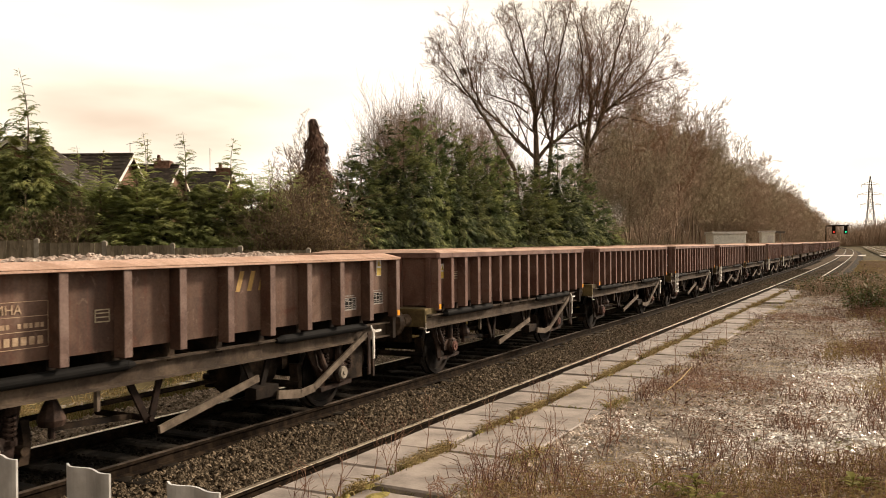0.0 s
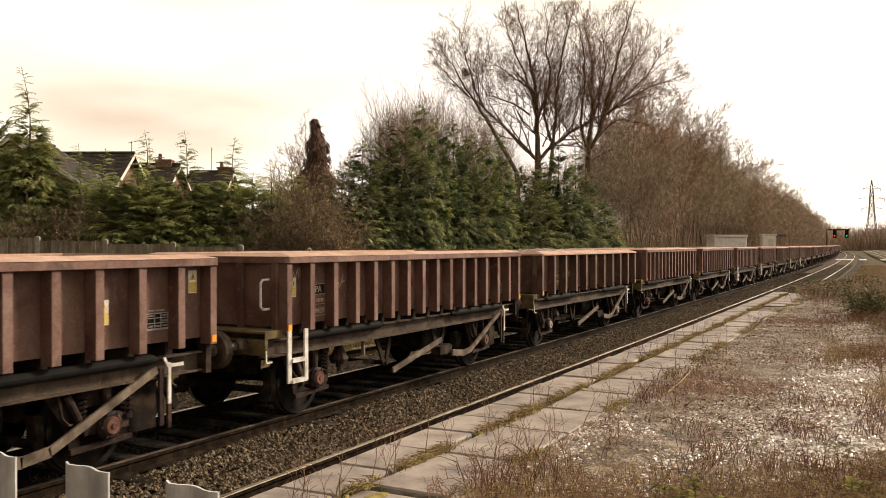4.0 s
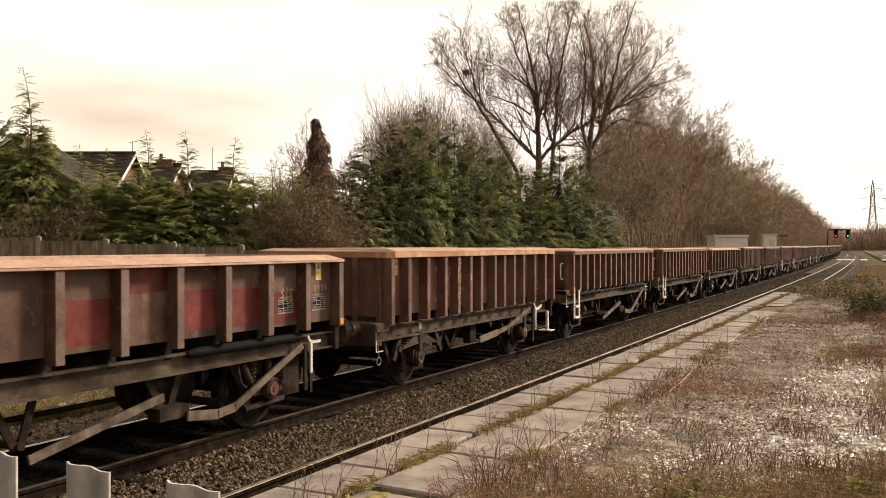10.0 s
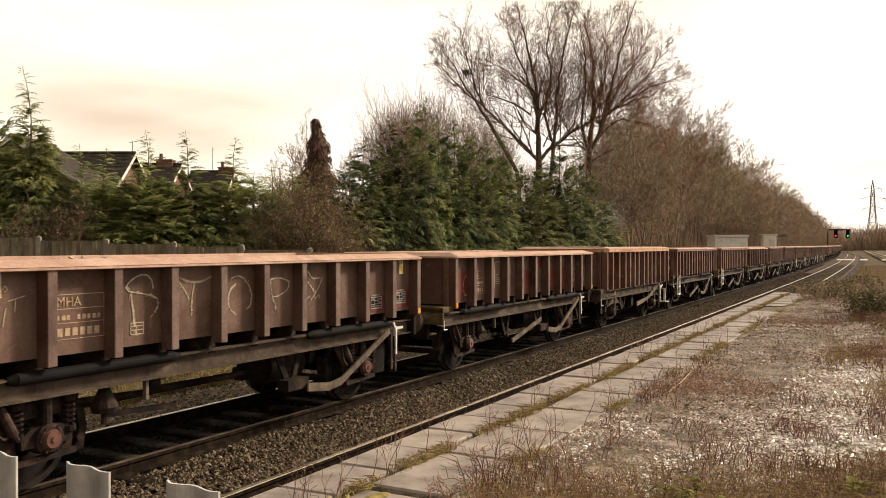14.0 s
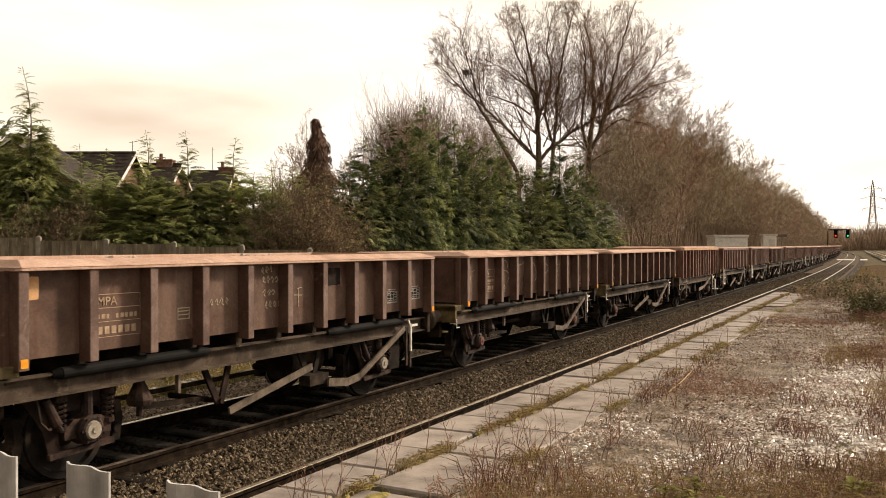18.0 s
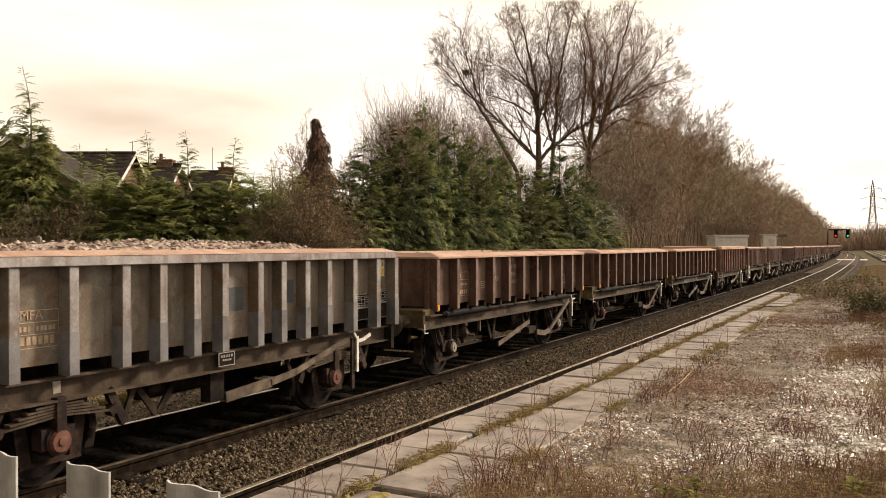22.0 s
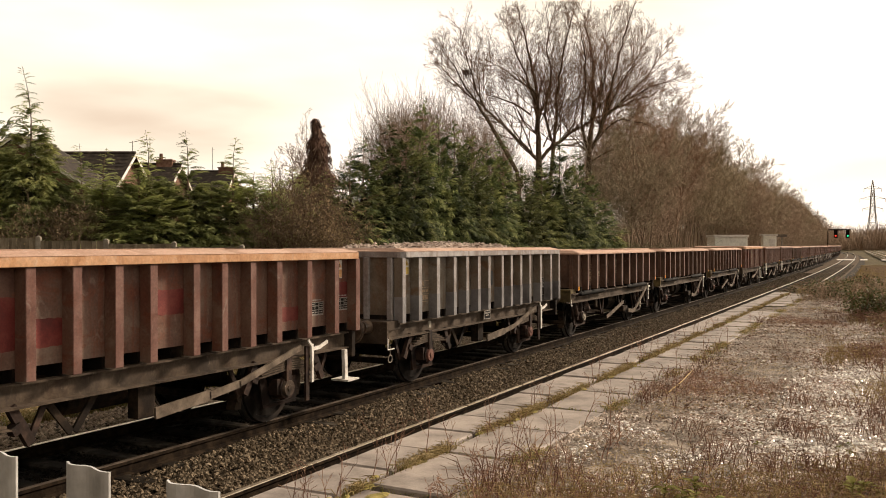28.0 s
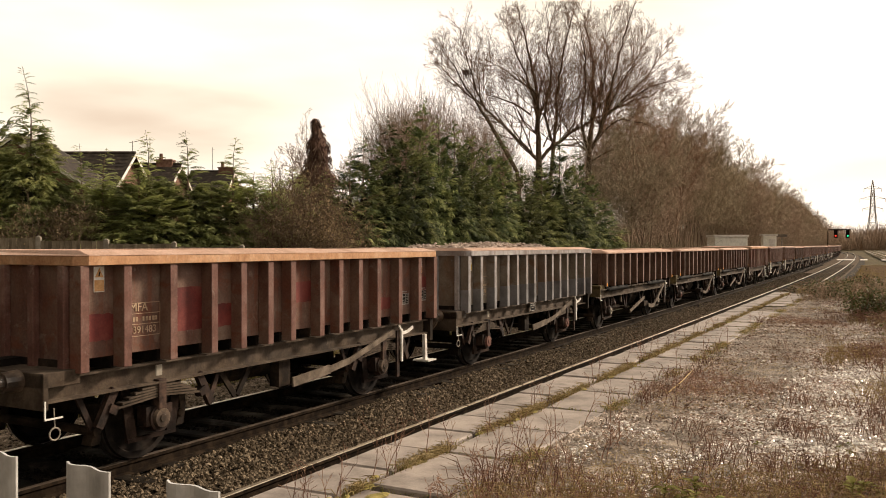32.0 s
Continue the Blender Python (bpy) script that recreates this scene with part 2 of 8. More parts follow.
M = dict(
    brown=steel_paint("brown_wagon_paint", [(.056, .031, 0.0215), (.104, .060, 0.0418), (.155, .098, 0.0723)], (.092, .036, 0.0226), streaks=.5, dust=(.185, .125, 0.0960)),
    brown2=steel_paint("warm_brown_wagon_paint", [(.068, .034, 0.0249), (.122, .067, 0.0486), (.175, .108, 0.0825)], (.108, .040, 0.0260), streaks=.5, dust=(.205, .135, 0.1073)),
    # rib faces lighter than the recessed panels: the light is put into the colour
    brownpost2=steel_paint("warm_lit_brown_rib_paint", [(.096, .050, .039), (.158, .089, .070), (.220, .138, .112)], (.112, .049, .034), streaks=.25, blotch=2.0, spots=.60, rough=.6),
    red=steel_paint("faded_maroon_wagon_paint", [(.085, .037, 0.0271), (.136, .078, 0.0565), (.182, .126, 0.0949)], (.150, .050, 0.0282), streaks=.6, spots=.51, dust=(.21, .155, 0.1186)),
    grey=steel_paint("weathered_grey_wagon_paint", [(.095, .074, .054), (.165, .137, .105), (.225, .198, .165)], (.150, .078, .040), streaks=.65, spots=.52, dust=(.26, .24, .215)),
    slate=mat("slate_grey_repaint", [(.105, .098, .098), (.165, .158, .160), (.22, .215, .22)], 2.5, .6, bump=.2, jitter=.1),
    fadedorange=mat("faded_orange_label", [(.50, .26, .10), (.62, .38, .19)], 9, .6, bump=0, jitter=.1),
    pylonsteel=mat("weathered_pylon_steel", [(.26, .235, .22), (.36, .33, .31)], 4, .7, bump=0),
    bluegrey=mat("blue_grey_patch", [(.055, .058, .060), (.095, .100, .102)], 4, .6, bump=.1),
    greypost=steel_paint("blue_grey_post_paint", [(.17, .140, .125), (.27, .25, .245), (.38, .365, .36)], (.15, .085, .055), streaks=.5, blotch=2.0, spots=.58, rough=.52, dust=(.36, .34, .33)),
    rim=steel_paint("dusty_pink_rim", [(.36, .225, .160), (.46, .300, .222), (.54, .37, .285)], (.33, .185, .115), streaks=.0, blotch=1.2, spots=.62, rough=.72, dust=(.56, .42, .34)),
    rimred=steel_paint("rusty_orange_rim", [(.33, .165, .080), (.45, .250, .130), (.54, .345, .215)], (.27, .120, .060), streaks=.1, blotch=1.6, spots=.56, rough=.72, dust=(.52, .38, .28)),
    inside=mat("rusty_wagon_inside", [(.13, .06, .035), (.22, .11, .065), (.30, .17, .10)], 3.0, .85),
    # grime taken down to near black: the shade under the floor is in the colour
    frame=mat("grimy_shaded_underframe", [(0.0068, 0.0051, 0.0043), (0.0187, 0.0136, 0.0102), (0.0612, 0.0425, 0.0289)], 2.5, .9, bump=.4, jitter=.25, spec=.12),
    brakebar=mat("dusty_brake_bar", [(.055, .040, .028), (.115, .088, .064), (.19, .15, .115)], 4, .8, bump=.2, jitter=.15),
    solebar=steel_paint("muddy_solebar", [(.026, .018, .012), (.062, .044, .030), (.105, .078, .055)], (.036, .022, .014), streaks=.3, blotch=1.5, spots=.54, rough=.85, dust=(.13, .10, .074)),
    moss=mat("mossy_headstock", [(0.0399, 0.0279, 0.0140), (0.0841, 0.0623, 0.0265), (0.1417, 0.1066, 0.0452)], 3.5, .9, bump=.4),
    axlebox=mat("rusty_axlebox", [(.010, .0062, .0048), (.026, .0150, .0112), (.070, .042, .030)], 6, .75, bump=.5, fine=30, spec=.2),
    axlered=mat("red_axlebox_cap", [(0.0810, 0.0324, 0.0243), (0.1305, 0.0558, 0.0414), (0.1890, 0.1035, 0.0765)], 6, .55, bump=.2),
    # oily wheels, with the darkness below the wagon put into their colour
    wheel=mat("oily_shaded_wheel", [(.0075, .0062, .0058), (.015, .0125, .011), (.034, .026, .021)], 4, .82, bump=.2, spec=.12),
    tread=mat("polished_tread", [(.30, .28, .26), (.42, .40, .37)], 5, .35, metal=.9, bump=.05),
    white=mat("white_lever_paint", [(.45, .41, .36), (.68, .65, .60), (.78, .76, .72)], 6, .55, bump=.15, jitter=.08),
    yellow=mat("yellow_label", [(.56, .40, .08), (.66, .50, .14)], 9, .5, bump=0, jitter=.1),
    orange=mat("orange_reflector", [(.70, .27, .015), (.82, .36, .03)], 9, .4, bump=0, jitter=.1),
    black=mat("black_panel_paint", [(.007, .006, .006), (.018, .016, .015)], 4, .85, bump=.1, spec=.1),
    # paler than the brown panels, with the light on the proud ribs painted in
    brownpost=steel_paint("dusty_lit_brown_rib_paint", [(.088, .053, .042), (.142, .091, .074), (.200, .138, .116)], (.105, .052, .036), streaks=.25, blotch=2.0, spots=.60, rough=.6),
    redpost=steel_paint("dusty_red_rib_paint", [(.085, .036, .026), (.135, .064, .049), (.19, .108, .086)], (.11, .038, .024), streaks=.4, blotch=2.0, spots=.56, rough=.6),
    bufsteel=mat("greasy_buffer_steel", [(.020, .014, .010), (.060, .040, .027), (.15, .108, .075)], 5, .45, bump=.3, spec=.5),
    letter=mat("faded_lettering", [(.31, .21, .13), (.50, .37, .25)], 14, .7, bump=0, jitter=.1),
    gold=mat("faded_gold_lettering", [(.30, .19, .06), (.45, .29, .10)], 14, .7, bump=0, jitter=.1),
    chalk=mat("chalk_marks", [(.30, .25, .17), (.46, .395, .28)], 30, .9, bump=0, jitter=.1),
    panelwhite=mat("dusty_white_print", [(.19, .17, .15), (.36, .335, .305)], 22, .7, bump=0, jitter=.1),
    redpatch=mat("fresh_red_primer", [(.080, .014, .011), (.130, .021, .017), (.175, .042, .033)], 3.2, .6, bump=.1),
    spoil=mat("pale_stone_load", [(.26, .195, .155), (.42, .335, .28), (.56, .47, .40)], 9, .9, bump=.5, jitter=.4),
    pipe=mat("black_painted_pipe", [(.004, .004, .004), (.010, .0095, .009)], 6, .75, bump=.1, spec=.08),
    railtop=mat("worn_rail_head", [(.70, .58, .42), (.86, .78, .64)], 3, .32, metal=.85, bump=.02, jitter=.05),
    # brown rail head: the train's dark reflection is put into the colour
    raildull=mat("dark_reflection_rail_head", [(.045, .032, .023), (.075, .055, .040), (.12, .092, .07)], 5, .6, bump=.1, jitter=.05),
    railside=mat("rusty_rail_side", [(0.0072, 0.0048, 0.0036), (0.0168, 0.0114, 0.0072), (0.0348, 0.0240, 0.0156)], 9, .85, bump=.3, spec=.05),
    # near-black sleepers: the shade under the wagons is put into the colour
    sleeper=mat("shaded_concrete_sleeper", [(.008, .0065, .005), (.024, .0195, .015), (.120, .102, .080)], 1.6, .9, bump=.3, pos=(.34, .50, .68), spec=.05),
    ballast=mat("granite_ballast", [(.035, .026, .017), (.105, .080, .053), (.26, .21, .15)], 14, .9, bump=.6, fine=45, jitter=.5, bdist=.03, spec=.06),
    railbed=mat("brown_ballast_far_off", [(.05, .036, .024), (.10, .074, .050), (.17, .13, .09)], 9, .95, bump=.5, fine=30, jitter=.05, spec=.04),
    sleeper2=mat("dusty_brown_sleeper", [(.035, .026, .018), (.075, .058, .042), (.14, .115, .085)], 2.5, .95, bump=.3, spec=.05),
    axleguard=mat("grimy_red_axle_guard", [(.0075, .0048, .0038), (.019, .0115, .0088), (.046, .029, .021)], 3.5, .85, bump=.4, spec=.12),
    # paler copy of the ballast: the light beyond the train is in its colour
    ballastfar=mat("lit_far_ballast", [(.12, .088, .062), (.33, .262, .19), (.62, .51, .40)], 14, .9, bump=.6, fine=45, jitter=.5, bdist=.03, spec=.06),
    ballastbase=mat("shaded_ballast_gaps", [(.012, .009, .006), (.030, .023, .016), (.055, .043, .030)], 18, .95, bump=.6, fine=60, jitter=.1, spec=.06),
    # oily ballast, darkened further to carry the shade under the train
    ballastdk=mat("oily_shaded_ballast", [(0.0057, 0.0049, 0.0038), (0.0152, 0.0123, 0.0095), (0.0418, 0.0342, 0.0247)], 12, .85, bump=.6, fine=40, jitter=.5, bdist=.03, spec=.05),
    slab=mat("worn_concrete_slab", [(0.1507, 0.1260, 0.1071), (0.2561, 0.2185, 0.1900), (0.3315, 0.2854, 0.2484)], 3.4, .68, bump=.3, fine=90, jitter=.16, bdist=.004),
    brick=mat("sooty_platform_brick", [(.03, .022, .018), (.06, .042, .032), (.10, .07, .05)], 6, .9, bump=.4),
    gravel=mat("damp_gravel_soil", [(.085, .064, .046), (.190, .150, .112), (.33, .275, .215)], 5.5, .85, bump=.7, fine=42, jitter=.05, bdist=.02),
    # pale flint whitened further: glints of damp stone are put into the colour
    pebble=mat("pale_glinting_flint", [(.52, .45, .385), (.82, .76, .68), (.93, .90, .85)], 3, .24, bump=.2, jitter=.4, spec=.5),
    pebbledk=mat("brown_flint", [(.135, .104, .078), (.27, .22, .172), (.46, .385, .315)], 3, .6, bump=.2, jitter=.5),
    soil=mat("winter_grass_ground", [(0.051, 0.039, 0.020), (0.085, 0.068, 0.034), (0.129, 0.105, 0.054)], .35, .95, bump=.5, fine=9, jitter=.03, bdist=.05, spec=.06),
    straw=mat("dry_straw_grass", [(.28, .20, .075), (.42, .315, .135), (.52, .41, .21)], 6, .8, bump=0, jitter=.4, trans=.3),
    greengrass=mat("mossy_grass", [(.14, .14, .034), (.23, .218, .06), (.33, .30, .10)], 6, .8, bump=0, jitter=.4, trans=.3),
    mossbed=mat("yellow_moss", [(.13, .112, .026), (.25, .205, .055), (.34, .275, .10)], 14, .95, bump=.8, fine=120, jitter=.2),
    twig=mat("dead_red_stems", [(0.1300, 0.0603, 0.0390), (0.2340, 0.1205, 0.0780), (0.4160, 0.2678, 0.1755)], 9, .8, bump=0, jitter=.4),
    litter=mat("dead_leaf_litter", [(.12, .060, .036), (.28, .17, .11), (.60, .50, .41)], 4, .7, bump=0, jitter=.6),
    brambleleaf=mat("dark_bramble_leaf", [(.040, .050, .016), (.085, .095, .028), (.15, .155, .050)], 9, .6, bump=.1, jitter=.45, trans=.3),
    leaf=mat("bramble_leaf", [(.095, .096, .020), (.17, .165, .038), (.26, .24, .072)], 9, .75, bump=.1, jitter=.35, trans=.35, spec=.1),
    bark=mat("winter_bark", [(.070, .048, .031), (.140, .098, .064), (.245, .178, .118)], 7, .95, bump=.5, jitter=.2),
    barktwig=mat("fine_brown_twigs", [(.14, .078, .046), (.225, .130, .078), (.31, .19, .12)], 6, .9, bump=0, jitter=.4),
    barkwood=mat("brown_wood_bark", [(.15, .102, .070), (.23, .162, .115), (.33, .245, .18)], 6, .9, bump=.3, jitter=.3),
    barkpale=mat("pale_twigs", [(.22, .15, .105), (.33, .235, .17), (.44, .33, .25)], 5, .9, bump=0, jitter=.3),
    barkred=mat("reddish_twigs", [(.245, .172, .118), (.35, .255, .180), (.45, .345, .25)], 5, .9, bump=0, jitter=.18),
    barkolive=mat("olive_grey_twigs", [(.22, .178, .116), (.33, .268, .178), (.42, .35, .24)], 5, .9, bump=0, jitter=.18),
    olivestem=mat("olive_green_stems", [(.085, .082, .038), (.145, .138, .068), (.22, .205, .110)], 5, .9, bump=0, jitter=.4),
    conifer=mat("cypress_foliage", [(.046, .066, .025), (.135, .162, .058), (.34, .355, .135)], 1.1, .75, bump=0, jitter=.95, trans=.2, pos=(.38, .50, .62)),
    hedge=mat("hedge_cypress_foliage", [(.135, .160, .060), (.29, .32, .118), (.46, .48, .19)], 1.3, .75, bump=0, jitter=.7, trans=.45),
    conifer2=mat("yellowish_cypress_foliage", [(.075, .090, .030), (.18, .20, .068), (.33, .33, .122)], 1.3, .75, bump=0, jitter=.8, trans=.25),
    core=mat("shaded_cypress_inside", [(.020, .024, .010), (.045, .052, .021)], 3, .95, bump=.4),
    dryleaf=mat("brown_beech_leaf", [(.135, .098, .050), (.24, .178, .098), (.42, .325, .19)], 4, .8, bump=0, jitter=.5, trans=.3),
    ivy=mat("dead_cypress_brown", [(.065, .033, .022), (.115, .062, .042), (.17, .105, .072)], 3, .9, bump=0, jitter=.4),
    tile=mat("brown_roof_tile", [(.026, .020, .015), (.050, .038, .028), (.085, .066, .050)], 3, .85, bump=.3, jitter=.25),
    housebrick=mat("orange_house_brick", [(.13, .068, .044), (.19, .105, .07), (.25, .15, .105)], 5, .9, bump=.3),
    bargeboard=mat("white_bargeboard", [(.62, .58, .52), (.76, .73, .68)], 5, .6, bump=.1),
    fence=mat("silvered_fence_board", [(.105, .084, .056), (.185, .152, .105), (.28, .235, .17)], 4, .9, bump=.3, streak=.8, jitter=.3),
    concrete=mat("concrete_post", [(.22, .19, .15), (.32, .29, .24)], 6, .9, bump=.3),
    galv=mat("galvanised_steel", [(.42, .42, .41), (.52, .52, .51), (.62, .62, .61)], 9, .45, metal=.35, bump=.1, jitter=.06),
    cabinet=mat("grey_cabinet_paint", [(.62, .60, .53), (.78, .76, .68)], 4, .6, bump=.1),
    steel=mat("dull_lattice_steel", [(.16, .14, .13), (.24, .22, .20)], 4, .7, bump=0),
    glass=mat("dark_window_glass", [(.02, .022, .025), (.04, .042, .045)], 3, .12, bump=0, spec=.6),
    siggreen=glow("green_signal_light", (0.02, 1.0, 0.35), 3.5),
    sigred=glow("red_signal_light", (1.0, 0.04, 0.02), 3.5),
)

# ---- mesh helpers ----


class MB:
    """Gathers faces of one part."""

    def __init__(self):
        self.v, self.f = [], []

    def poly(self, pts, faces):
        n = len(self.v)
        self.v += [tuple(q) for q in pts]
        self.f += [tuple(n + i for i in fc) for fc in faces]
        return self

    def box(self, x0, x1, y0, y1, z0, z1):
        return self.poly([(x0, y0, z0), (x1, y0, z0), (x1, y1, z0), (x0, y1, z0), (x0, y0, z1), (x1, y0, z1), (x1, y1, z1), (x0, y1, z1)],
                         [(3, 2, 1, 0), (4, 5, 6, 7), (0, 1, 5, 4), (1, 2, 6, 5), (2, 3, 7, 6), (3, 0, 4, 7)])

    def prism(self, prof, a, b, axis='x'):
        """Extrudes a closed outline of two coordinates along an axis from a to b."""
        def put(p, q, s):
            return {'x': (s, p, q), 'y': (p, s, q), 'z': (p, q, s)}[axis]
        n = len(prof)
        return self.poly([put(p, q, a) for p, q in prof] + [put(p, q, b) for p, q in prof],
                         [tuple(range(n))[::-1], tuple(range(n, 2 * n))] + [(i, (i + 1) % n, n + (i + 1) % n, n + i) for i in range(n)])

    def tube(self, p0, p1, r0, r1=None, n=8):
        r1 = r0 if r1 is None else r1
        p0, p1 = Vector(p0), Vector(p1)
        d = (p1 - p0).normalized()
        a = d.orthogonal().normalized()
        b = d.cross(a)
        ring = [(math.cos(2 * math.pi * i / n), math.sin(2 * math.pi * i / n)) for i in range(n)]
        pts = [p0 + (a * c + b * s) * r0 for c, s in ring] + [p1 + (a * c + b * s) * r1 for c, s in ring]
        return self.poly(pts, [tuple(range(n))[::-1], tuple(range(n, 2 * n))] + [(i, (i + 1) % n, n + (i + 1) % n, n + i) for i in range(n)])

    def pipe(self, pts, r, n=6):
        for p, q in zip(pts, pts[1:]):
            self.tube(p, q, r, r, n)
        return self

    def bar(self, p0, p1, w, h):
        """A flat bar from p0 to p1, w thick across x and h high."""
        p0, p1 = Vector(p0), Vector(p1)
        d = (p1 - p0).normalized()
        up = Vector((1, 0, 0)).cross(d).normalized() * (h / 2)
        sx = Vector((w / 2, 0, 0))
        return self.poly([p0 - sx - up, p0 + sx - up, p0 + sx + up, p0 - sx + up, p1 - sx - up, p1 + sx - up, p1 + sx + up, p1 - sx + up],
                         [(3, 2, 1, 0), (4, 5, 6, 7), (0, 1, 5, 4), (1, 2, 6, 5), (2, 3, 7, 6), (3, 0, 4, 7)])

    def mesh(self, name, material, bevel=0.0, smooth=False):
        me = bpy.data.meshes.new(name)
        me.from_pydata(self.v, [], self.f)
        bm = bmesh.new()
        bm.from_mesh(me)
        bmesh.ops.recalc_face_normals(bm, faces=bm.faces[:])
        if bevel:
            bmesh.ops.bevel(bm, geom=bm.edges[:], offset=bevel, segments=1, affect='EDGES', clamp_overlap=True)
        bm.to_mesh(me)
        bm.free()
        if smooth:
            for p in me.polygons:
                p.use_smooth = True
        me.materials.append(material)
        return me


def part(name, mb, material, parent, label="", bevel=0.0, smooth=False, at=None):
    """Links a builder or a finished mesh as one object under a thing or a part."""
    me = mb.mesh(name, material, bevel, smooth) if isinstance(mb, MB) else mb
    ob = new(name, me)
    ob.parent = parent
    if at is not None:
        ob.matrix_basis = at
    if label:
        ob["label"] = label
    return ob


def thing(name, label, category, group="", at=None, kind="", mesh=None):
    ob = tagged(new(name, mesh), label, category, group, kind)
    if at is not None:
        ob.matrix_basis = at
    return ob


def raw_mesh(name, verts, faces, material, smooth=False):
    """A mesh from arrays: verts n x 3, faces m x 3 or m x 4."""
    verts, faces = np.asarray(verts, np.float32), np.asarray(faces, np.int32)
    k = faces.shape[1]
    me = bpy.data.meshes.new(name)
    me.vertices.add(len(verts)); me.vertices.foreach_set("co", verts.ravel())
    me.loops.add(faces.size); me.loops.foreach_set("vertex_index", faces.ravel())
    me.polygons.add(len(faces)); me.polygons.foreach_set("loop_start", np.arange(0, faces.size, k, dtype=np.int32))
    me.polygons.foreach_set("use_smooth", np.full(len(faces), smooth))
    me.update(calc_edges=True)
    me.materials.append(material)
    return me


def tubes_mesh(name, segs, material, n=3):
    """Many tapered prisms: rows of p0, p1, r0, r1."""
    s = np.asarray(segs, np.float64)
    p0, p1, r0, r1 = s[:, :3], s[:, 3:6], s[:, 6:7], s[:, 7:8]
    d = p1 - p0
    d /= np.maximum(np.linalg.norm(d, axis=1, keepdims=True), 1e-9)
    ref = np.where(np.abs(d[:, 2:3]) > 0.9, [[1.0, 0, 0]], [[0, 0, 1.0]])
    a = np.cross(d, ref); a /= np.linalg.norm(a, axis=1, keepdims=True)
    b = np.cross(d, a)
    rings = []
    for c, r in ((p0, r0), (p1, r1)):
        for i in range(n):
            t = 2 * math.pi * i / n
            rings.append(c + (a * math.cos(t) + b * math.sin(t)) * r)
    v = np.stack(rings, 1).reshape(-1, 3)
    base = (np.arange(len(s)) * 2 * n)[:, None]
    f = np.concatenate([base + np.array([[i, (i + 1) % n, n + (i + 1) % n, n + i]]) for i in range(n)])
    return raw_mesh(name, v, f, material, smooth=True)


rng = np.random.default_rng(7)


def stones_mesh(name, pts, size, material, flat=0.65, spread=0.45, cap=False):
    """Angular stones, one squashed and skewed lump for each point; cap: a simple half-buried chip."""
    n = len(pts)
    base = np.array([(1, 0, 0), (.35, .95, .1), (-.8, .6, 0), (-.8, -.6, 0), (.35, -.95, -.1), (.15, .1, 1), (-.2, -.35, .85)])
    fc = np.array([(0, 1, 5), (1, 2, 5), (2, 6, 5), (2, 3, 6), (3, 4, 6), (4, 0, 6), (0, 5, 6), (1, 0, 4), (1, 4, 2), (2, 4, 3)])
    if cap:
        base = np.array([(1, .1, -.1), (.1, .85, -.1), (-.95, .1, -.1), (-.1, -.85, -.1), (.1, .1, .8)])
        fc = np.array([(0, 1, 4), (1, 2, 4), (2, 3, 4), (3, 0, 4)])
    nv = len(base)
    v = base[None] * (1 + rng.uniform(-.28, .28, (n, nv, 3)))
    v[:, :, 2] *= flat
    v *= (np.asarray(size) * (1 + rng.uniform(-spread, spread, n)))[:, None, None]
    a = rng.uniform(0, 2 * math.pi, n)
    tilt = rng.uniform(-.5, .5, n)
    c, s = np.cos(a)[:, None], np.sin(a)[:, None]
    ct, st = np.cos(tilt)[:, None], np.sin(tilt)[:, None]
    y, z = v[:, :, 1] * ct - v[:, :, 2] * st, v[:, :, 1] * st + v[:, :, 2] * ct
    x = v[:, :, 0] * c - y * s
    y = v[:, :, 0] * s + y * c
    v = np.stack([x, y, z], 2) + np.asarray(pts)[:, None, :]
    f = (np.arange(n) * nv)[:, None, None] + fc[None]
    return raw_mesh(name, v.reshape(-1, 3), f.reshape(-1, 3), material)

# ---- the line: both tracks bend gently away to the west ----
TRAIN_X, NEAR_X, EDGE_X, GAUGE = -8.017, -4.687, -3.226, 1.505


def bend(y):
    return 1.04e-4 * max(y - 7.0, 0) ** 2 + 4e-7 * max(y - 150.0, 0) ** 3


def on_track(x0, y):
    """The pose of a thing on a line x0 at the place y, turned along the bend."""
    return pose(x0 - bend(y), y, 0, 0, 0, math.degrees(math.atan((bend(y + .5) - bend(y - .5)))))


def strip(mb, x_left, x_right, z_left, z_right, ys):
    """A sheet between two lines along the bend."""
    pts, fcs = [], []
    for i, y in enumerate(ys):
        pts += [(x_left - bend(y), y, z_left), (x_right - bend(y), y, z_right)]
        if i:
            fcs.append((2 * i - 2, 2 * i - 1, 2 * i + 1, 2 * i))
    return mb.poly(pts, fcs)


YS = [-12, -4, 0, 4, 8, 12, 16, 20, 25, 30, 36, 43, 50, 60, 70, 80, 95, 110, 130, 150, 170, 190, 215, 240, 270, 300, 330, 360]


